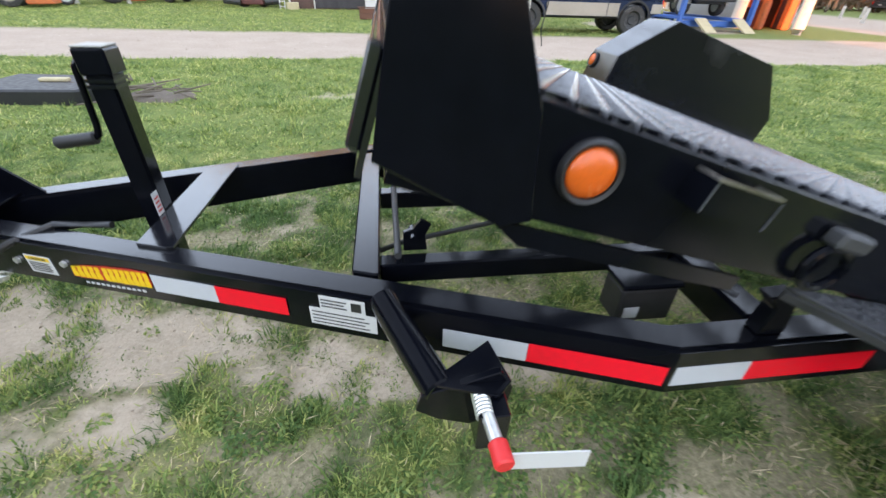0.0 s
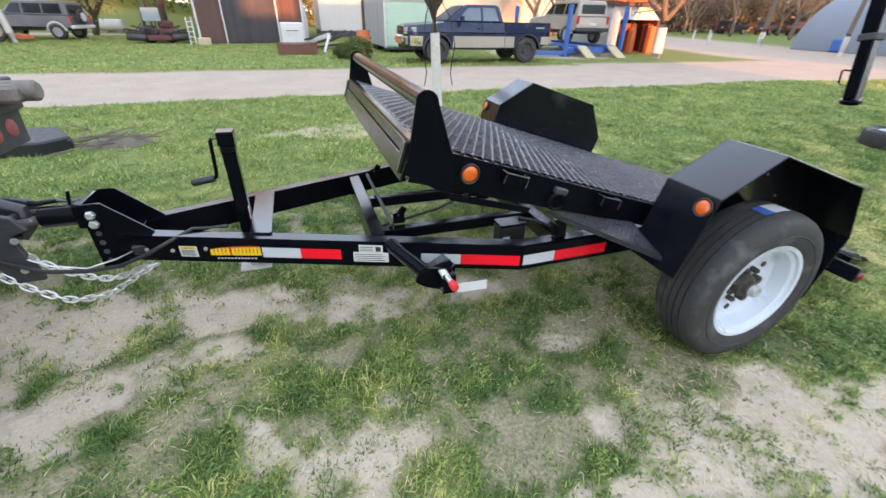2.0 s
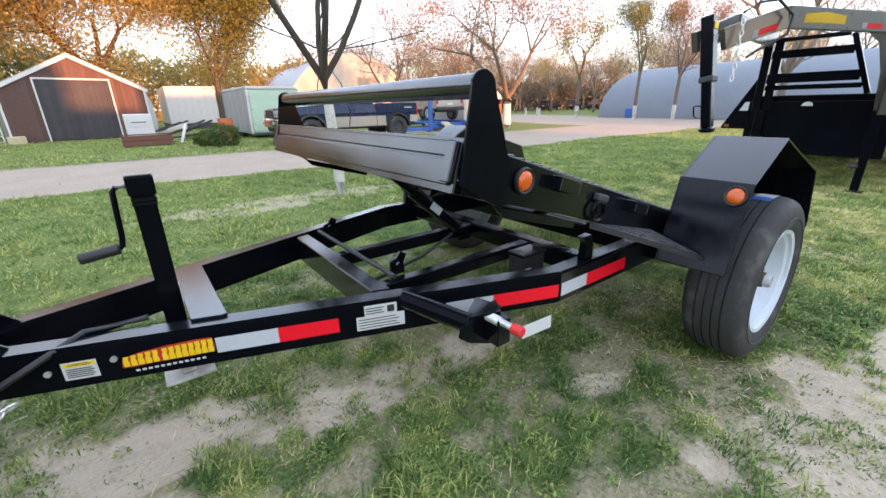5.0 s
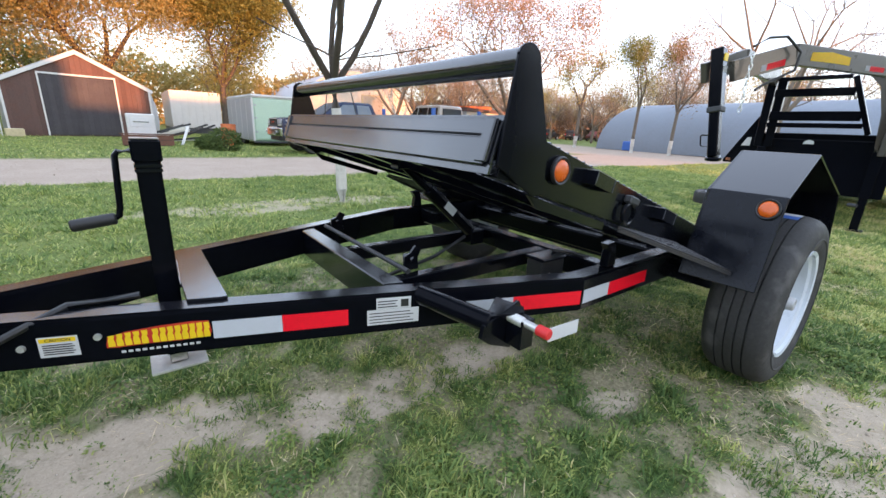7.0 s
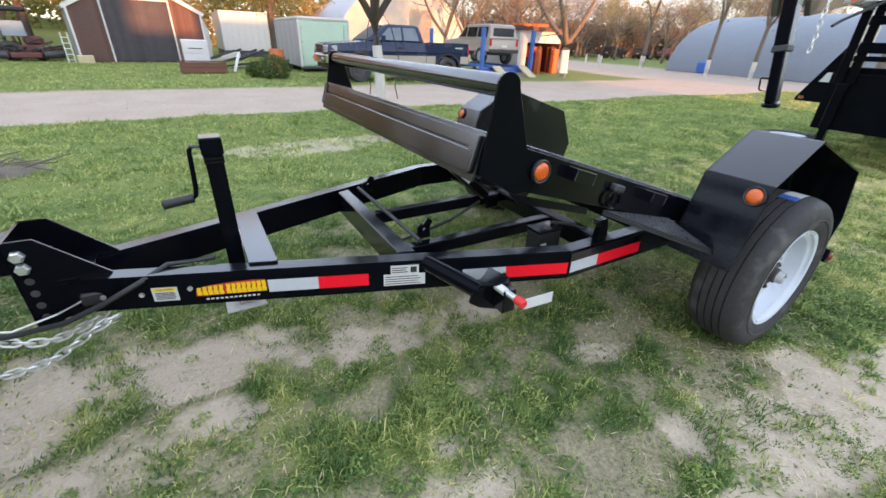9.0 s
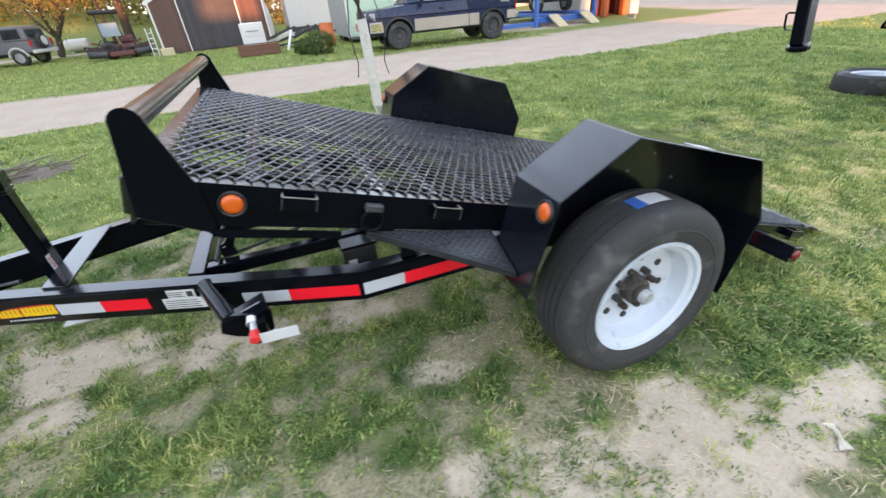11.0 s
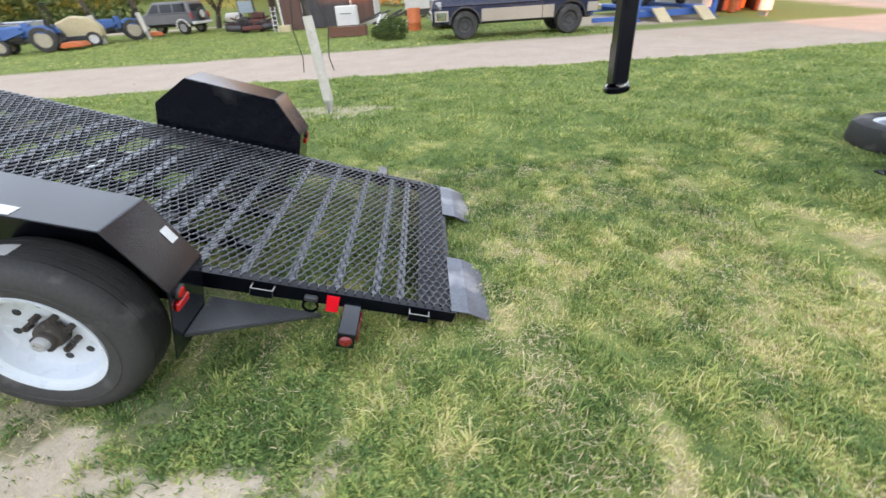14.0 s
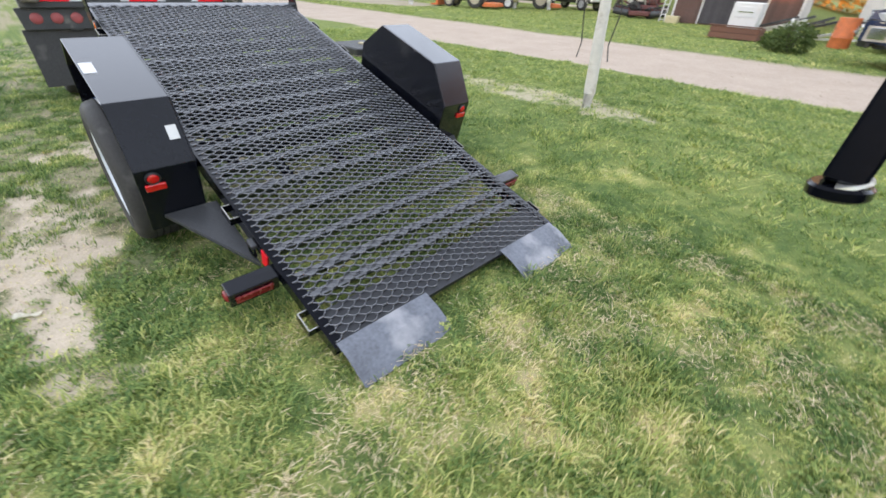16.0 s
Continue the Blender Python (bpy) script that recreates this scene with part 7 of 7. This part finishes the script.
def tractor(at, turn, label):
    M = place(*at, turn)
    t = thing("tractor", at, label, "tractor", "blue tractors")
    part("bonnet", box(0.0, 1.3, -0.3, 0.3, 0.6, 1.1, 0.08), BLUETR, t, M=M)
    part("chassis", box(-1.1, 1.2, -0.22, 0.22, 0.42, 0.595, 0.03), GUNGREY, t, M=M)
    part("seat", box(-0.95, -0.5, -0.22, 0.22, 0.75, 0.9, 0.04), HOSE, t, M=M)
    part("backrest", box(-1.0, -0.9, -0.22, 0.22, 0.901, 1.25, 0.04), HOSE, t, M=M)
    part("cowl", box(-0.3, -0.02, -0.26, 0.26, 0.6, 1.2, 0.05), BLUETR, t, M=M)
    for s in (-1, 1):
        part("fender", prism([(-1.2, 0.75), (-1.0, 1.05), (-0.5, 1.08), (-0.3, 0.9), (-0.3, 0.85), (-1.15, 0.7)], s * 0.3, s * 0.68, 'y', 0.01), BLUETR, t, M=M)
        tyre_wheel(t, -0.75, s * 0.55, 0.52, 0.52, 0.3, TRACRIM, M)
        tyre_wheel(t, 0.95, s * 0.48, 0.33, 0.33, 0.2, TRACRIM, M)
        part("roll_bar", bar((-1.05, s * 0.35, 0.6), (-1.1, s * 0.35, 1.9), 0.06, 0.06), HOSE, t, M=M)
        part("loader_arm", bar((-0.1, s * 0.38, 0.9), (1.7, s * 0.38, 0.35), 0.08, 0.1), BLUETR, t, M=M)
    part("engine", box(0.1, 1.2, -0.31, 0.31, 0.5, 0.72, 0.03), HOSE, t, "black engine side", M=M)
    part("grille", box(1.295, 1.32, -0.24, 0.24, 0.62, 1.02, 0.02), HOSE, t, M=M)
    part("exhaust", rod((0.7, 0.2, 1.08), (0.7, 0.2, 1.6), 0.035, n=10), GUNGREY, t, M=M)
    part("steering_wheel", lathe([(0.17, -0.012), (0.19, 0.0), (0.17, 0.012), (0.155, 0.0), (0.17, -0.012)], 18, M=Matrix.Translation((-0.38, 0, 1.27)) @ Matrix.Rotation(radians(65), 4, 'X')), HOSE, t, "", True, M)
    part("rear_mower", prism([(-2.1, 0.12), (-2.0, 0.3), (-1.35, 0.34), (-1.2, 0.2), (-1.25, 0.1)], -0.65, 0.65, 'y', 0.03), ORANGEST, t, "rusty orange mower deck", M=M)
    part("roll_bar", bar((-1.1, -0.35, 1.9), (-1.1, 0.35, 1.9), 0.06, 0.06), HOSE, t, M=M)
    part("bucket", prism([(1.6, 0.05), (2.1, 0.05), (2.05, 0.12), (1.75, 0.15), (1.72, 0.5), (1.62, 0.5)], -0.7, 0.7, 'y', 0.01), ORANGEST, t, "rusty orange bucket", M=M)


def hauler(at, turn, label, paint):
    """A low parked trailer with a round-nosed load."""
    M = place(*at, turn)
    t = thing("parked_machine", at, label, "machine")
    part("body", prism([(-1.2, 0.35), (-1.25, 0.8), (-0.9, 1.25), (-0.2, 1.35), (0.5, 1.1), (1.2, 0.75), (1.3, 0.4)], -0.55, 0.55, 'y', 0.08), paint, t, "", True, M)
    part("engine", box(-0.6, 0.3, -0.6, 0.6, 0.3, 0.5, 0.03), GUNGREY, t, M=M)
    for s in (-1, 1):
        for x in (-0.8, 0.85):
            tyre_wheel(t, x, s * 0.58, 0.32, 0.32, 0.22, WHITEP, M)


def spare_wheel():
    M = Matrix.Translation((5.80, 2.25, 0.212)) @ Matrix.Rotation(radians(90), 4, 'X')
    w = thing("spare_wheel", (5.80, 2.25, 0), "black tyre on a white wheel lying flat on the grass", "wheel")
    part("tyre", lathe([(0.236, -0.02), (0.26, 0.0), (0.32, 0.006), (0.37, -0.02), (0.385, -0.06), (0.385, -0.17), (0.37, -0.205), (0.32, -0.215), (0.236, -0.2)], 44), RUBBER, w, "", True, M)
    part("rim", lathe([(0.0, -0.07), (0.08, -0.07), (0.17, -0.08), (0.2, -0.03), (0.238, -0.018), (0.238, -0.2), (0.0, -0.2)], 36), WHEEL, w, "white steel rim", True, M)


shed()
quonset("quonset_hut", (17.3, 40, 0), -4, 7.0, 6.15, 18, GALV, QUONCREAM, "tan-fronted arched metal hut", (0.4, 2.6, 3.9))
quonset("quonset_hut", (35.1, 19.1, 0), 170, 5.5, 3.7, 24, QUONGREY, QUONGREY, "long blue-grey arched metal hut")
enclosed_trailer()
pickup()
car_lift()
junk_shack()
verge_clutter()
mower()
wagon("wagon", place(-11.9, 27.6, 0, 168), (-11.9, 27.6, 0), SILVER, "grey and white wagon with a spare tyre on its tailgate", spare=True)
tractor((-16.5, 20.3, 0), 200, "blue compact tractor parked on the grass")
tractor((-15.2, 24.6, 0), 215, "blue tractor parked beside the grey wagon")
hauler((-15.9, 22.4, 0), 205, "beige round-nosed machine parked between the tractors", WOODPALE)
for cx, cy, ct, cp in ((60, 45, 20, GUNGREY), (66, 43.5, 200, MAROON), (54, 46, 10, HOSE), (-27, 27, 10, GUNGREY)):
    wagon("distant_car", place(cx, cy, 0, ct), (cx, cy, 0), cp, "dark car parked far off by the trees")
solo("pale_trailer", box(-34, -24, 29, 31.2, 0.35, 1.2, 0.05), GALV, "long pale low trailer parked across the track", "trailer")
for k, (bx, by) in enumerate(((30.2, 14.6), (31.0, 12.0), (30.0, 16.8), (27.5, 24.5), (33, 31), (31, 33), (36, 32))):
    solo("white_marker", rod((bx, by, -0.05), (bx, by, 0.75), 0.12, 0.09, n=10, w=0.03), LIME, "short whitewashed post at the yard's edge", "post", "whitewashed posts")
solo("blue_bin", box(28.9, 29.6, 16.6, 17.3, 0, 0.7, 0.06), BLUEST, "blue plastic bin by the grey hut", "bin")
spare_wheel()


# ---- the gooseneck trailer ----
def gooseneck():
    g = thing("gooseneck_trailer", (5.3, 1.05, 0), "black gooseneck flatbed trailer on its landing legs", "trailer")
    TAUPE = BLACK_TOP
    c = part("coupler_tube", bar((2.70, 1.38, 0.885), (2.735, 1.535, 1.78), 0.098, 0.098, 0.01, up=(0, 1, 0)), BLACK, g, "black square coupler tube")
    part("coupler_sleeve", bar((2.719, 1.462, 1.36), (2.742, 1.564, 1.95), 0.118, 0.118, 0.008, up=(0, 1, 0)), BLACK, g)
    part("coupler_collar", bar((2.718, 1.457, 1.33), (2.72, 1.466, 1.385), 0.135, 0.135, 0.008, up=(0, 1, 0)), GUNGREY, c)
    part("coupler_foot", rod((2.705, 1.38, 0.845), (2.70, 1.38, 0.885), 0.076, n=24, w=0.008), BLACK, c, "round coupler foot", True)
    part("foot_ring", rod((2.7045, 1.38, 0.878), (2.7, 1.38, 0.888), 0.066, n=24), ZINC, c, "worn bright ring", True)
    part("handle", pipe([(2.70, 1.435, 0.98), (2.70, 1.515, 0.985), (2.70, 1.53, 1.0), (2.70, 1.545, 1.09), (2.70, 1.53, 1.1), (2.70, 1.45, 1.1)], 0.008, 8), BLACK, c, "", True)
    part("yellow_label", box(2.70, 2.78, 1.477, 1.486, 1.83, 1.9), YELLOW, c, M=None)
    part("white_label", box(2.69, 2.775, 1.461, 1.47, 1.72, 1.78), STICK, c)
    pts_near = [(2.72, 1.40, 1.72), (3.27, 1.075, 1.915), (5.2, 0.42, 1.93)]
    pts_far = [(2.72, 1.66, 1.72), (3.27, 1.50, 1.915), (5.2, 1.70, 1.93)]
    for nm, pts in (("near", pts_near), ("far", pts_far)):
        bm = bar(pts[0], pts[1], 0.07, 0.2, 0.006)
        bar(pts[1], pts[2], 0.07, 0.2, 0.006, bm)
        part("neck_beam", bm, NECK, g, "taupe-reflecting steel neck beam" if nm == "near" else "")
    d = (Vector(pts_near[2]) - Vector(pts_near[1])).normalized()
    side = d.cross(Vector((0, 0, 1))).normalized()
    o = Vector(pts_near[1]) + side * 0.037
    badge = B()
    arc = [(0.21, -0.05), (0.22, 0.03), (0.52, 0.055), (0.83, 0.03), (0.84, -0.05), (0.52, -0.045)]
    vs = [badge.verts.new(o + d * a + Vector((0, 0, b + 0.005))) for a, b in arc]
    badge.faces.new(vs)
    bmesh.ops.solidify(badge, geom=badge.faces[:], thickness=0.003)
    part("maker_badge", badge, YELLOW, g, "yellow arched badge")
    for a0, a1, m in ((1.12, 1.2, TAPE_W), (1.2, 1.45, TAPE_R)):
        tb = B()
        vs = [tb.verts.new(o + d * a + Vector((0, 0, b))) for a, b in ((a0, -0.07), (a1, -0.07), (a1, -0.02), (a0, -0.02))]
        tb.faces.new(vs)
        bmesh.ops.solidify(tb, geom=tb.faces[:], thickness=0.003)
        part("reflective_tape", tb, m, g)
    d2 = (Vector(pts_near[1]) - Vector(pts_near[0])).normalized()
    o2 = Vector(pts_near[0]) + d2.cross(Vector((0, 0, 1))).normalized() * 0.037
    up2 = d2.cross(Vector((0, 0, 1))).cross(d2) * -1
    for a0, a1, m in ((0.30, 0.36, TAPE_W), (0.36, 0.56, TAPE_R)):
        tb = B()
        vs = [tb.verts.new(o2 + d2 * a + Vector((0, 0, b))) for a, b in ((a0, -0.08), (a1, -0.08), (a1, -0.02), (a0, -0.02))]
        tb.faces.new(vs)
        bmesh.ops.solidify(tb, geom=tb.faces[:], thickness=0.003)
        part("reflective_tape", tb, m, g)
    ch = B()
    for k in range(11):
        z = 1.86 - 0.05 * k
        pipe([(2.76 + 0.012 * math.sin(k) + 0.014 * math.cos(a) * (k % 2), 1.26 + 0.014 * math.cos(a) * (1 - k % 2), z + 0.03 * math.sin(a)) for a in np.linspace(0, 6.2832, 11)[:-1]], 0.006, 5, ch, closed=True)
    part("safety_chain", ch, ZINC, g, "hanging zinc safety chain", True)
    part("wiring_loop", pipe([(2.7, 1.25, 1.93), (2.85, 1.18, 2.02), (3.05, 1.1, 2.05), (3.2, 1.0, 1.92), (3.15, 1.0, 1.75), (2.95, 1.18, 1.6), (2.85, 1.2, 1.55)], 0.013, 7), HOSE, g, "looped black cable", True)
    part("neck_riser", bar((5.2, 0.42, 0.95), (5.2, 0.42, 1.829), 0.07, 0.24, 0.006, up=(1, 0, 0)), NECK, g, "taupe steel column under the neck beam")
    for y in (1.72, 1.60):
        part("riser", bar((5.2, y, 1.0), (5.17, y, 1.93), 0.1, 0.075, 0.005, up=(1, 0, 0)), BLACK, g)
    web = B()
    vs = [web.verts.new(Vector(pts_near[1]) + d * a + Vector((0, 0, b))) for a, b in ((1.32, -0.101), (2.03, -0.101), (2.03, -0.93), (1.84, -0.93), (1.74, -0.5), (1.56, -0.2))]
    web.faces.new(vs)
    bmesh.ops.solidify(web, geom=web.faces[:], thickness=0.03)
    part("neck_web", web, NECK, g, "taupe gusset plate under the neck beam")
    part("rack_post", bar((5.16, 0.6, 1.2), (5.16, 0.87, 1.9), 0.055, 0.06, 0.004, up=(1, 0, 0)), BLACK, g, "slanting rack post")
    for z, h, y0 in ((1.9, 0.05, 0.9), (1.72, 0.1, 0.83), (1.42, 0.12, 0.71), (1.3, 0.06, 0.67)):
        part("cross_bar", box(5.13, 5.19, y0, 1.66, z - h / 2, z + h / 2, 0.004), BLACK, g)
    for y0, sg in ((1.75, 1), (0.38, -1)):
        w = prism([(y0 - sg * 0.02, 1.42), (y0 + sg * 0.06, 1.42), (y0 + sg * 0.40, 0.78), (y0 + sg * 0.40, 0.74), (y0 - sg * 0.02, 0.74)], 5.26, 5.30, 'x', 0.003)
        part("wing_plate", w, BLACK, g, "sloping black wing plate")
        part("wing_lamp", box(5.25, 5.26, y0 + sg * 0.30, y0 + sg * 0.36, 0.765, 0.805, 0.002), ORANGEST, g)
        # white plate paints the bright reflection in the wing's window
        part("window_glint", prism([(y0 + sg * 0.06, 1.12), (y0 + sg * 0.14, 1.12), (y0 + sg * 0.2, 1.0), (y0 + sg * 0.06, 1.0)], 5.252, 5.2595, 'x'), WHITEP, g)
    part("front_panel", box(5.22, 5.255, 0.3, 1.83, 0.42, 1.12, 0.006), BLACK, g, "black front panel")
    part("tool_box", box(5.305, 5.75, 0.36, 1.77, 0.46, 1.2, 0.01), BLACK, g)
    part("panel_badge", prism([(1.22, 1.06), (1.10, 1.06), (1.11, 1.1), (1.16, 1.115), (1.2, 1.1)], 5.213, 5.2195, 'x'), STICK, g, "white badge")
    part("deck", box(5.76, 11.5, -0.1, 2.2, 0.78, 0.95, 0.01), BLACK, g)
    for y in (0.5, 1.6):
        part("frame_beam", box(5.76, 11.4, y - 0.05, y + 0.05, 0.5, 0.778, 0.004), BLACK, g)
    for y in (1.65, 0.45):
        lg = part("landing_leg", bar((5.19, y, 0.42), (5.185, y, 1.0), 0.11, 0.11, 0.005, up=(1, 0, 0)), BLACK, g)
        part("inner_leg", bar((5.178, y, 0.015), (5.19, y, 0.5), 0.085, 0.085, 0.004, up=(1, 0, 0)), BLACK, lg)
        part("leg_foot", box(5.09, 5.27, y - 0.09, y + 0.09, 0.0, 0.014, 0.002), BLACK, lg, "flat foot plate")
        part("leg_crank", rod((5.1, y + 0.03, 0.33), (5.13, y + 0.12, 0.33), 0.025, n=8), GUNGREY, lg)
    for x in (8.6, 9.5):
        for y in (0.15, 1.95):
            tyre_wheel(g, x, y, 0.39, 0.39, 0.24, GALV, Matrix.Identity(4))


NECK = mat("taupe_gloss_neck", (0.07, 0.062, 0.05), 0.3, 0.1, 0.15, 5, coat=0.3)
gooseneck()


# ---- the tow truck's tail ----
def tow_truck():
    t = thing("tow_truck", (-4.2, CY, 0.0), "dusty dark flatbed truck coupled to the trailer", "truck")
    y0, y1 = 0.02, 2.14
    part("rear_sill", box(-3.50, -3.38, y0, y1, 0.93, 1.10, 0.008), GUNGREY, t, "dusty dark steel rear sill")
    for a, b, m in ((0.05, 0.12, TAPE_W), (0.12, 0.42, TAPE_R), (0.42, 0.52, TAPE_W), (0.85, 0.93, TAPE_W), (0.93, 1.2, TAPE_R), (1.2, 1.28, TAPE_W), (1.55, 1.62, TAPE_W), (1.62, 1.9, TAPE_R)):
        part("reflective_tape", box(-3.3785, -3.377, a, b, 0.99, 1.045), m, t)
    part("bed", box(-5.4, -3.505, y0, y1, 0.98, 1.13, 0.01), GUNGREY, t, "dusty flat bed")
    for y in (0.4, 1.62):
        part("chassis_rail", box(-5.3, -3.43, y - 0.05, y + 0.05, 0.72, 0.975, 0.01), GUNGREY, t)
    for s, yc in ((-1, 0.27), (1, 1.86)):
        bkt = part("lamp_panel", prism([(yc - 0.3, 0.93), (yc + 0.3, 0.93), (yc + 0.28, 0.74), (yc - 0.28, 0.74)], -3.45, -3.425, 'x', 0.004), GUNGREY, t)
        for k in (-1, 0, 1):
            T = Matrix.Translation((-3.425, yc + k * 0.16, 0.84)) @ Matrix.Rotation(radians(-90), 4, 'Z')
            part("round_lamp", lathe([(0, 0.012), (0.034, 0.011), (0.046, 0.005), (0.05, 0.0), (0, 0)], 24), DUSTRED, bkt, "dusty round red tail lamp", True, T)
        if s < 0:
            part("mud_flap", box(-3.48, -3.465, yc - 0.31, yc + 0.31, 0.2, 0.74, 0.004), MUDFLAP, t, "grey dusty mud flap")
        part("dock_bumper", rod((-3.38, yc + s * 0.13, 1.04), (-3.21, yc + s * 0.13, 1.04), 0.055, n=18, w=0.012), WEATHERED, t, "round worn bumper stop", True)
        part("bumper_lug", box(-3.38, -3.27, yc + s * 0.13 - 0.1, yc + s * 0.13 + 0.045, 0.985, 1.08, 0.02), WEATHERED, t)
        for x in (-4.1,):
            tyre_wheel(t, x, yc, 0.42, 0.42, 0.3, GALV, Matrix.Identity(4))
        part("axle_stub", rod((-4.1, yc, 0.42), (-4.1, CY, 0.42), 0.07, n=10), GUNGREY, t)
    pl = part("hitch_plate", prism([(-3.42, 0.72), (-3.1, 0.725), (-3.03, 0.70), (-2.995, 0.64), (-3.06, 0.62), (-3.02, 0.40), (-3.12, 0.40), (-3.2, 0.58), (-3.42, 0.60)], CY - 0.115, CY - 0.09, 'y', 0.003), GUNGREY, t, "grey steel pintle hitch plate")
    part("hitch_plate", prism([(-3.42, 0.72), (-3.1, 0.725), (-3.03, 0.70), (-3.0, 0.66), (-3.12, 0.60), (-3.42, 0.58)], CY + 0.06, CY + 0.085, 'y', 0.003), GUNGREY, t)
    part("pintle_hook", pipe([(-3.2, CY - 0.02, 0.6), (-3.06, CY - 0.02, 0.585), (-3.03, CY - 0.02, 0.62), (-3.03, CY - 0.02, 0.70), (-3.1, CY - 0.02, 0.735), (-3.2, CY - 0.02, 0.7)], 0.026, 10), GUNGREY, t, "", True)
    part("hitch_mount", box(-3.44, -3.42, CY - 0.2, CY + 0.2, 0.5, 0.93, 0.006), GUNGREY, t)
    for x, z in ((-3.05, 0.60), (-3.02, 0.52), (-3.07, 0.46), (-3.12, 0.66)):
        part("hitch_bolt", rod((x, CY - 0.122, z), (x, CY - 0.114, z), 0.014, n=8), ZINC, pl)


tow_truck()
d = thing("debris_mound", (-4.05, 4.9, 0), "mound of dark earth, dry roots and planks in the grass", "mound")
rng_d = random.Random(2)
for k in range(26):
    a, rr = rng_d.uniform(0, 6.28), rng_d.uniform(0, 0.55)
    p = Vector((-4.05 + rr * math.cos(a), 4.85 + 0.8 * rr * math.sin(a), 0.03 + rng_d.uniform(0, 0.12)))
    q = p + Vector((rng_d.uniform(-0.4, 0.4), rng_d.uniform(-0.3, 0.3), rng_d.uniform(-0.02, 0.08)))
    part("root", rod(p, q, 0.012, 0.006, 5), BARK, d)
mb = B()
bmesh.ops.create_icosphere(mb, subdivisions=3, radius=0.5, matrix=Matrix.Translation((-4.05, 4.95, -0.05)) @ Matrix.Diagonal((0.9, 0.6, 0.22, 1)))
for v in mb.verts:
    v.co += Vector((0, 0, 0.05)) * (noise.noise(v.co * 5) if v.co.z > 0 else 0)
part("earth", mb, BARK, d, "", True)
solo("dark_pad", prism([(-5.7, 4.62), (-4.62, 4.6), (-4.42, 4.85), (-4.75, 5.4), (-5.7, 5.5)], -0.03, 0.15, 'z', 0.02), HOSE, "dark slab lying on the grass beside the truck", "slab")


solo("yellow_offcut", box(-5.2, -4.92, 5.02, 5.1, 0.149, 0.185, 0.008), WOODPALE, "short yellow timber offcut lying on the dark slab", "offcut")


def scrap(x, y, seed, long, turn):
    """A crumpled, waisted strip of stiff packaging that lies on the earth."""
    rng = random.Random(seed)
    base = float(ground_z(np.array([x]), np.array([y]))[0])
    bm, n = B(), 9
    grid = []
    for i in range(n):
        u = i / (n - 1)
        half = 0.017 * (1.15 - 0.75 * math.sin(math.pi * min(1.0, u * 1.25)) + (0.2 if u > 0.8 else 0))
        grid.append([bm.verts.new(((u - 0.5) * long, 0.006 * math.sin(5 * u) + half * v + rng.uniform(-0.002, 0.002), 0.008 + 0.007 * (1 - v * v) + rng.uniform(0, 0.007))) for v in (-1, -0.4, 0.4, 1)])
    for a, b in zip(grid, grid[1:]):
        for k in range(3):
            bm.faces.new((a[k], b[k], b[k + 1], a[k + 1]))
    bmesh.ops.solidify(bm, geom=bm.faces[:], thickness=0.002)
    solo("plastic_scrap", bm, SCRAPCREAM, "crumpled cream-coloured scrap on the bare earth", "litter", M=Matrix.Translation((x, y, base)) @ Matrix.Rotation(radians(turn), 4, 'Z'))


scrap(0.43, -0.56, 3, 0.105, -116)


# ---- unseen walls added to the south, to keep the low sun off the lot ----
# the lower stretch and the gap let sun onto the shed and yard
BLOCKERS = [(-75, -10.3, 10.5), (-10.3, -7.6, 8.6), (-7.6, 7.6, 10.5), (15.2, 75, 10.4)]
for k, (xa, xb, hz) in enumerate(BLOCKERS):
    solo("sun_blocker", box(xa, xb, -37.0, -35.0, -0.1, hz), WHITEP, "unseen pale wall added to block the low sun", "wall", kind="structure")
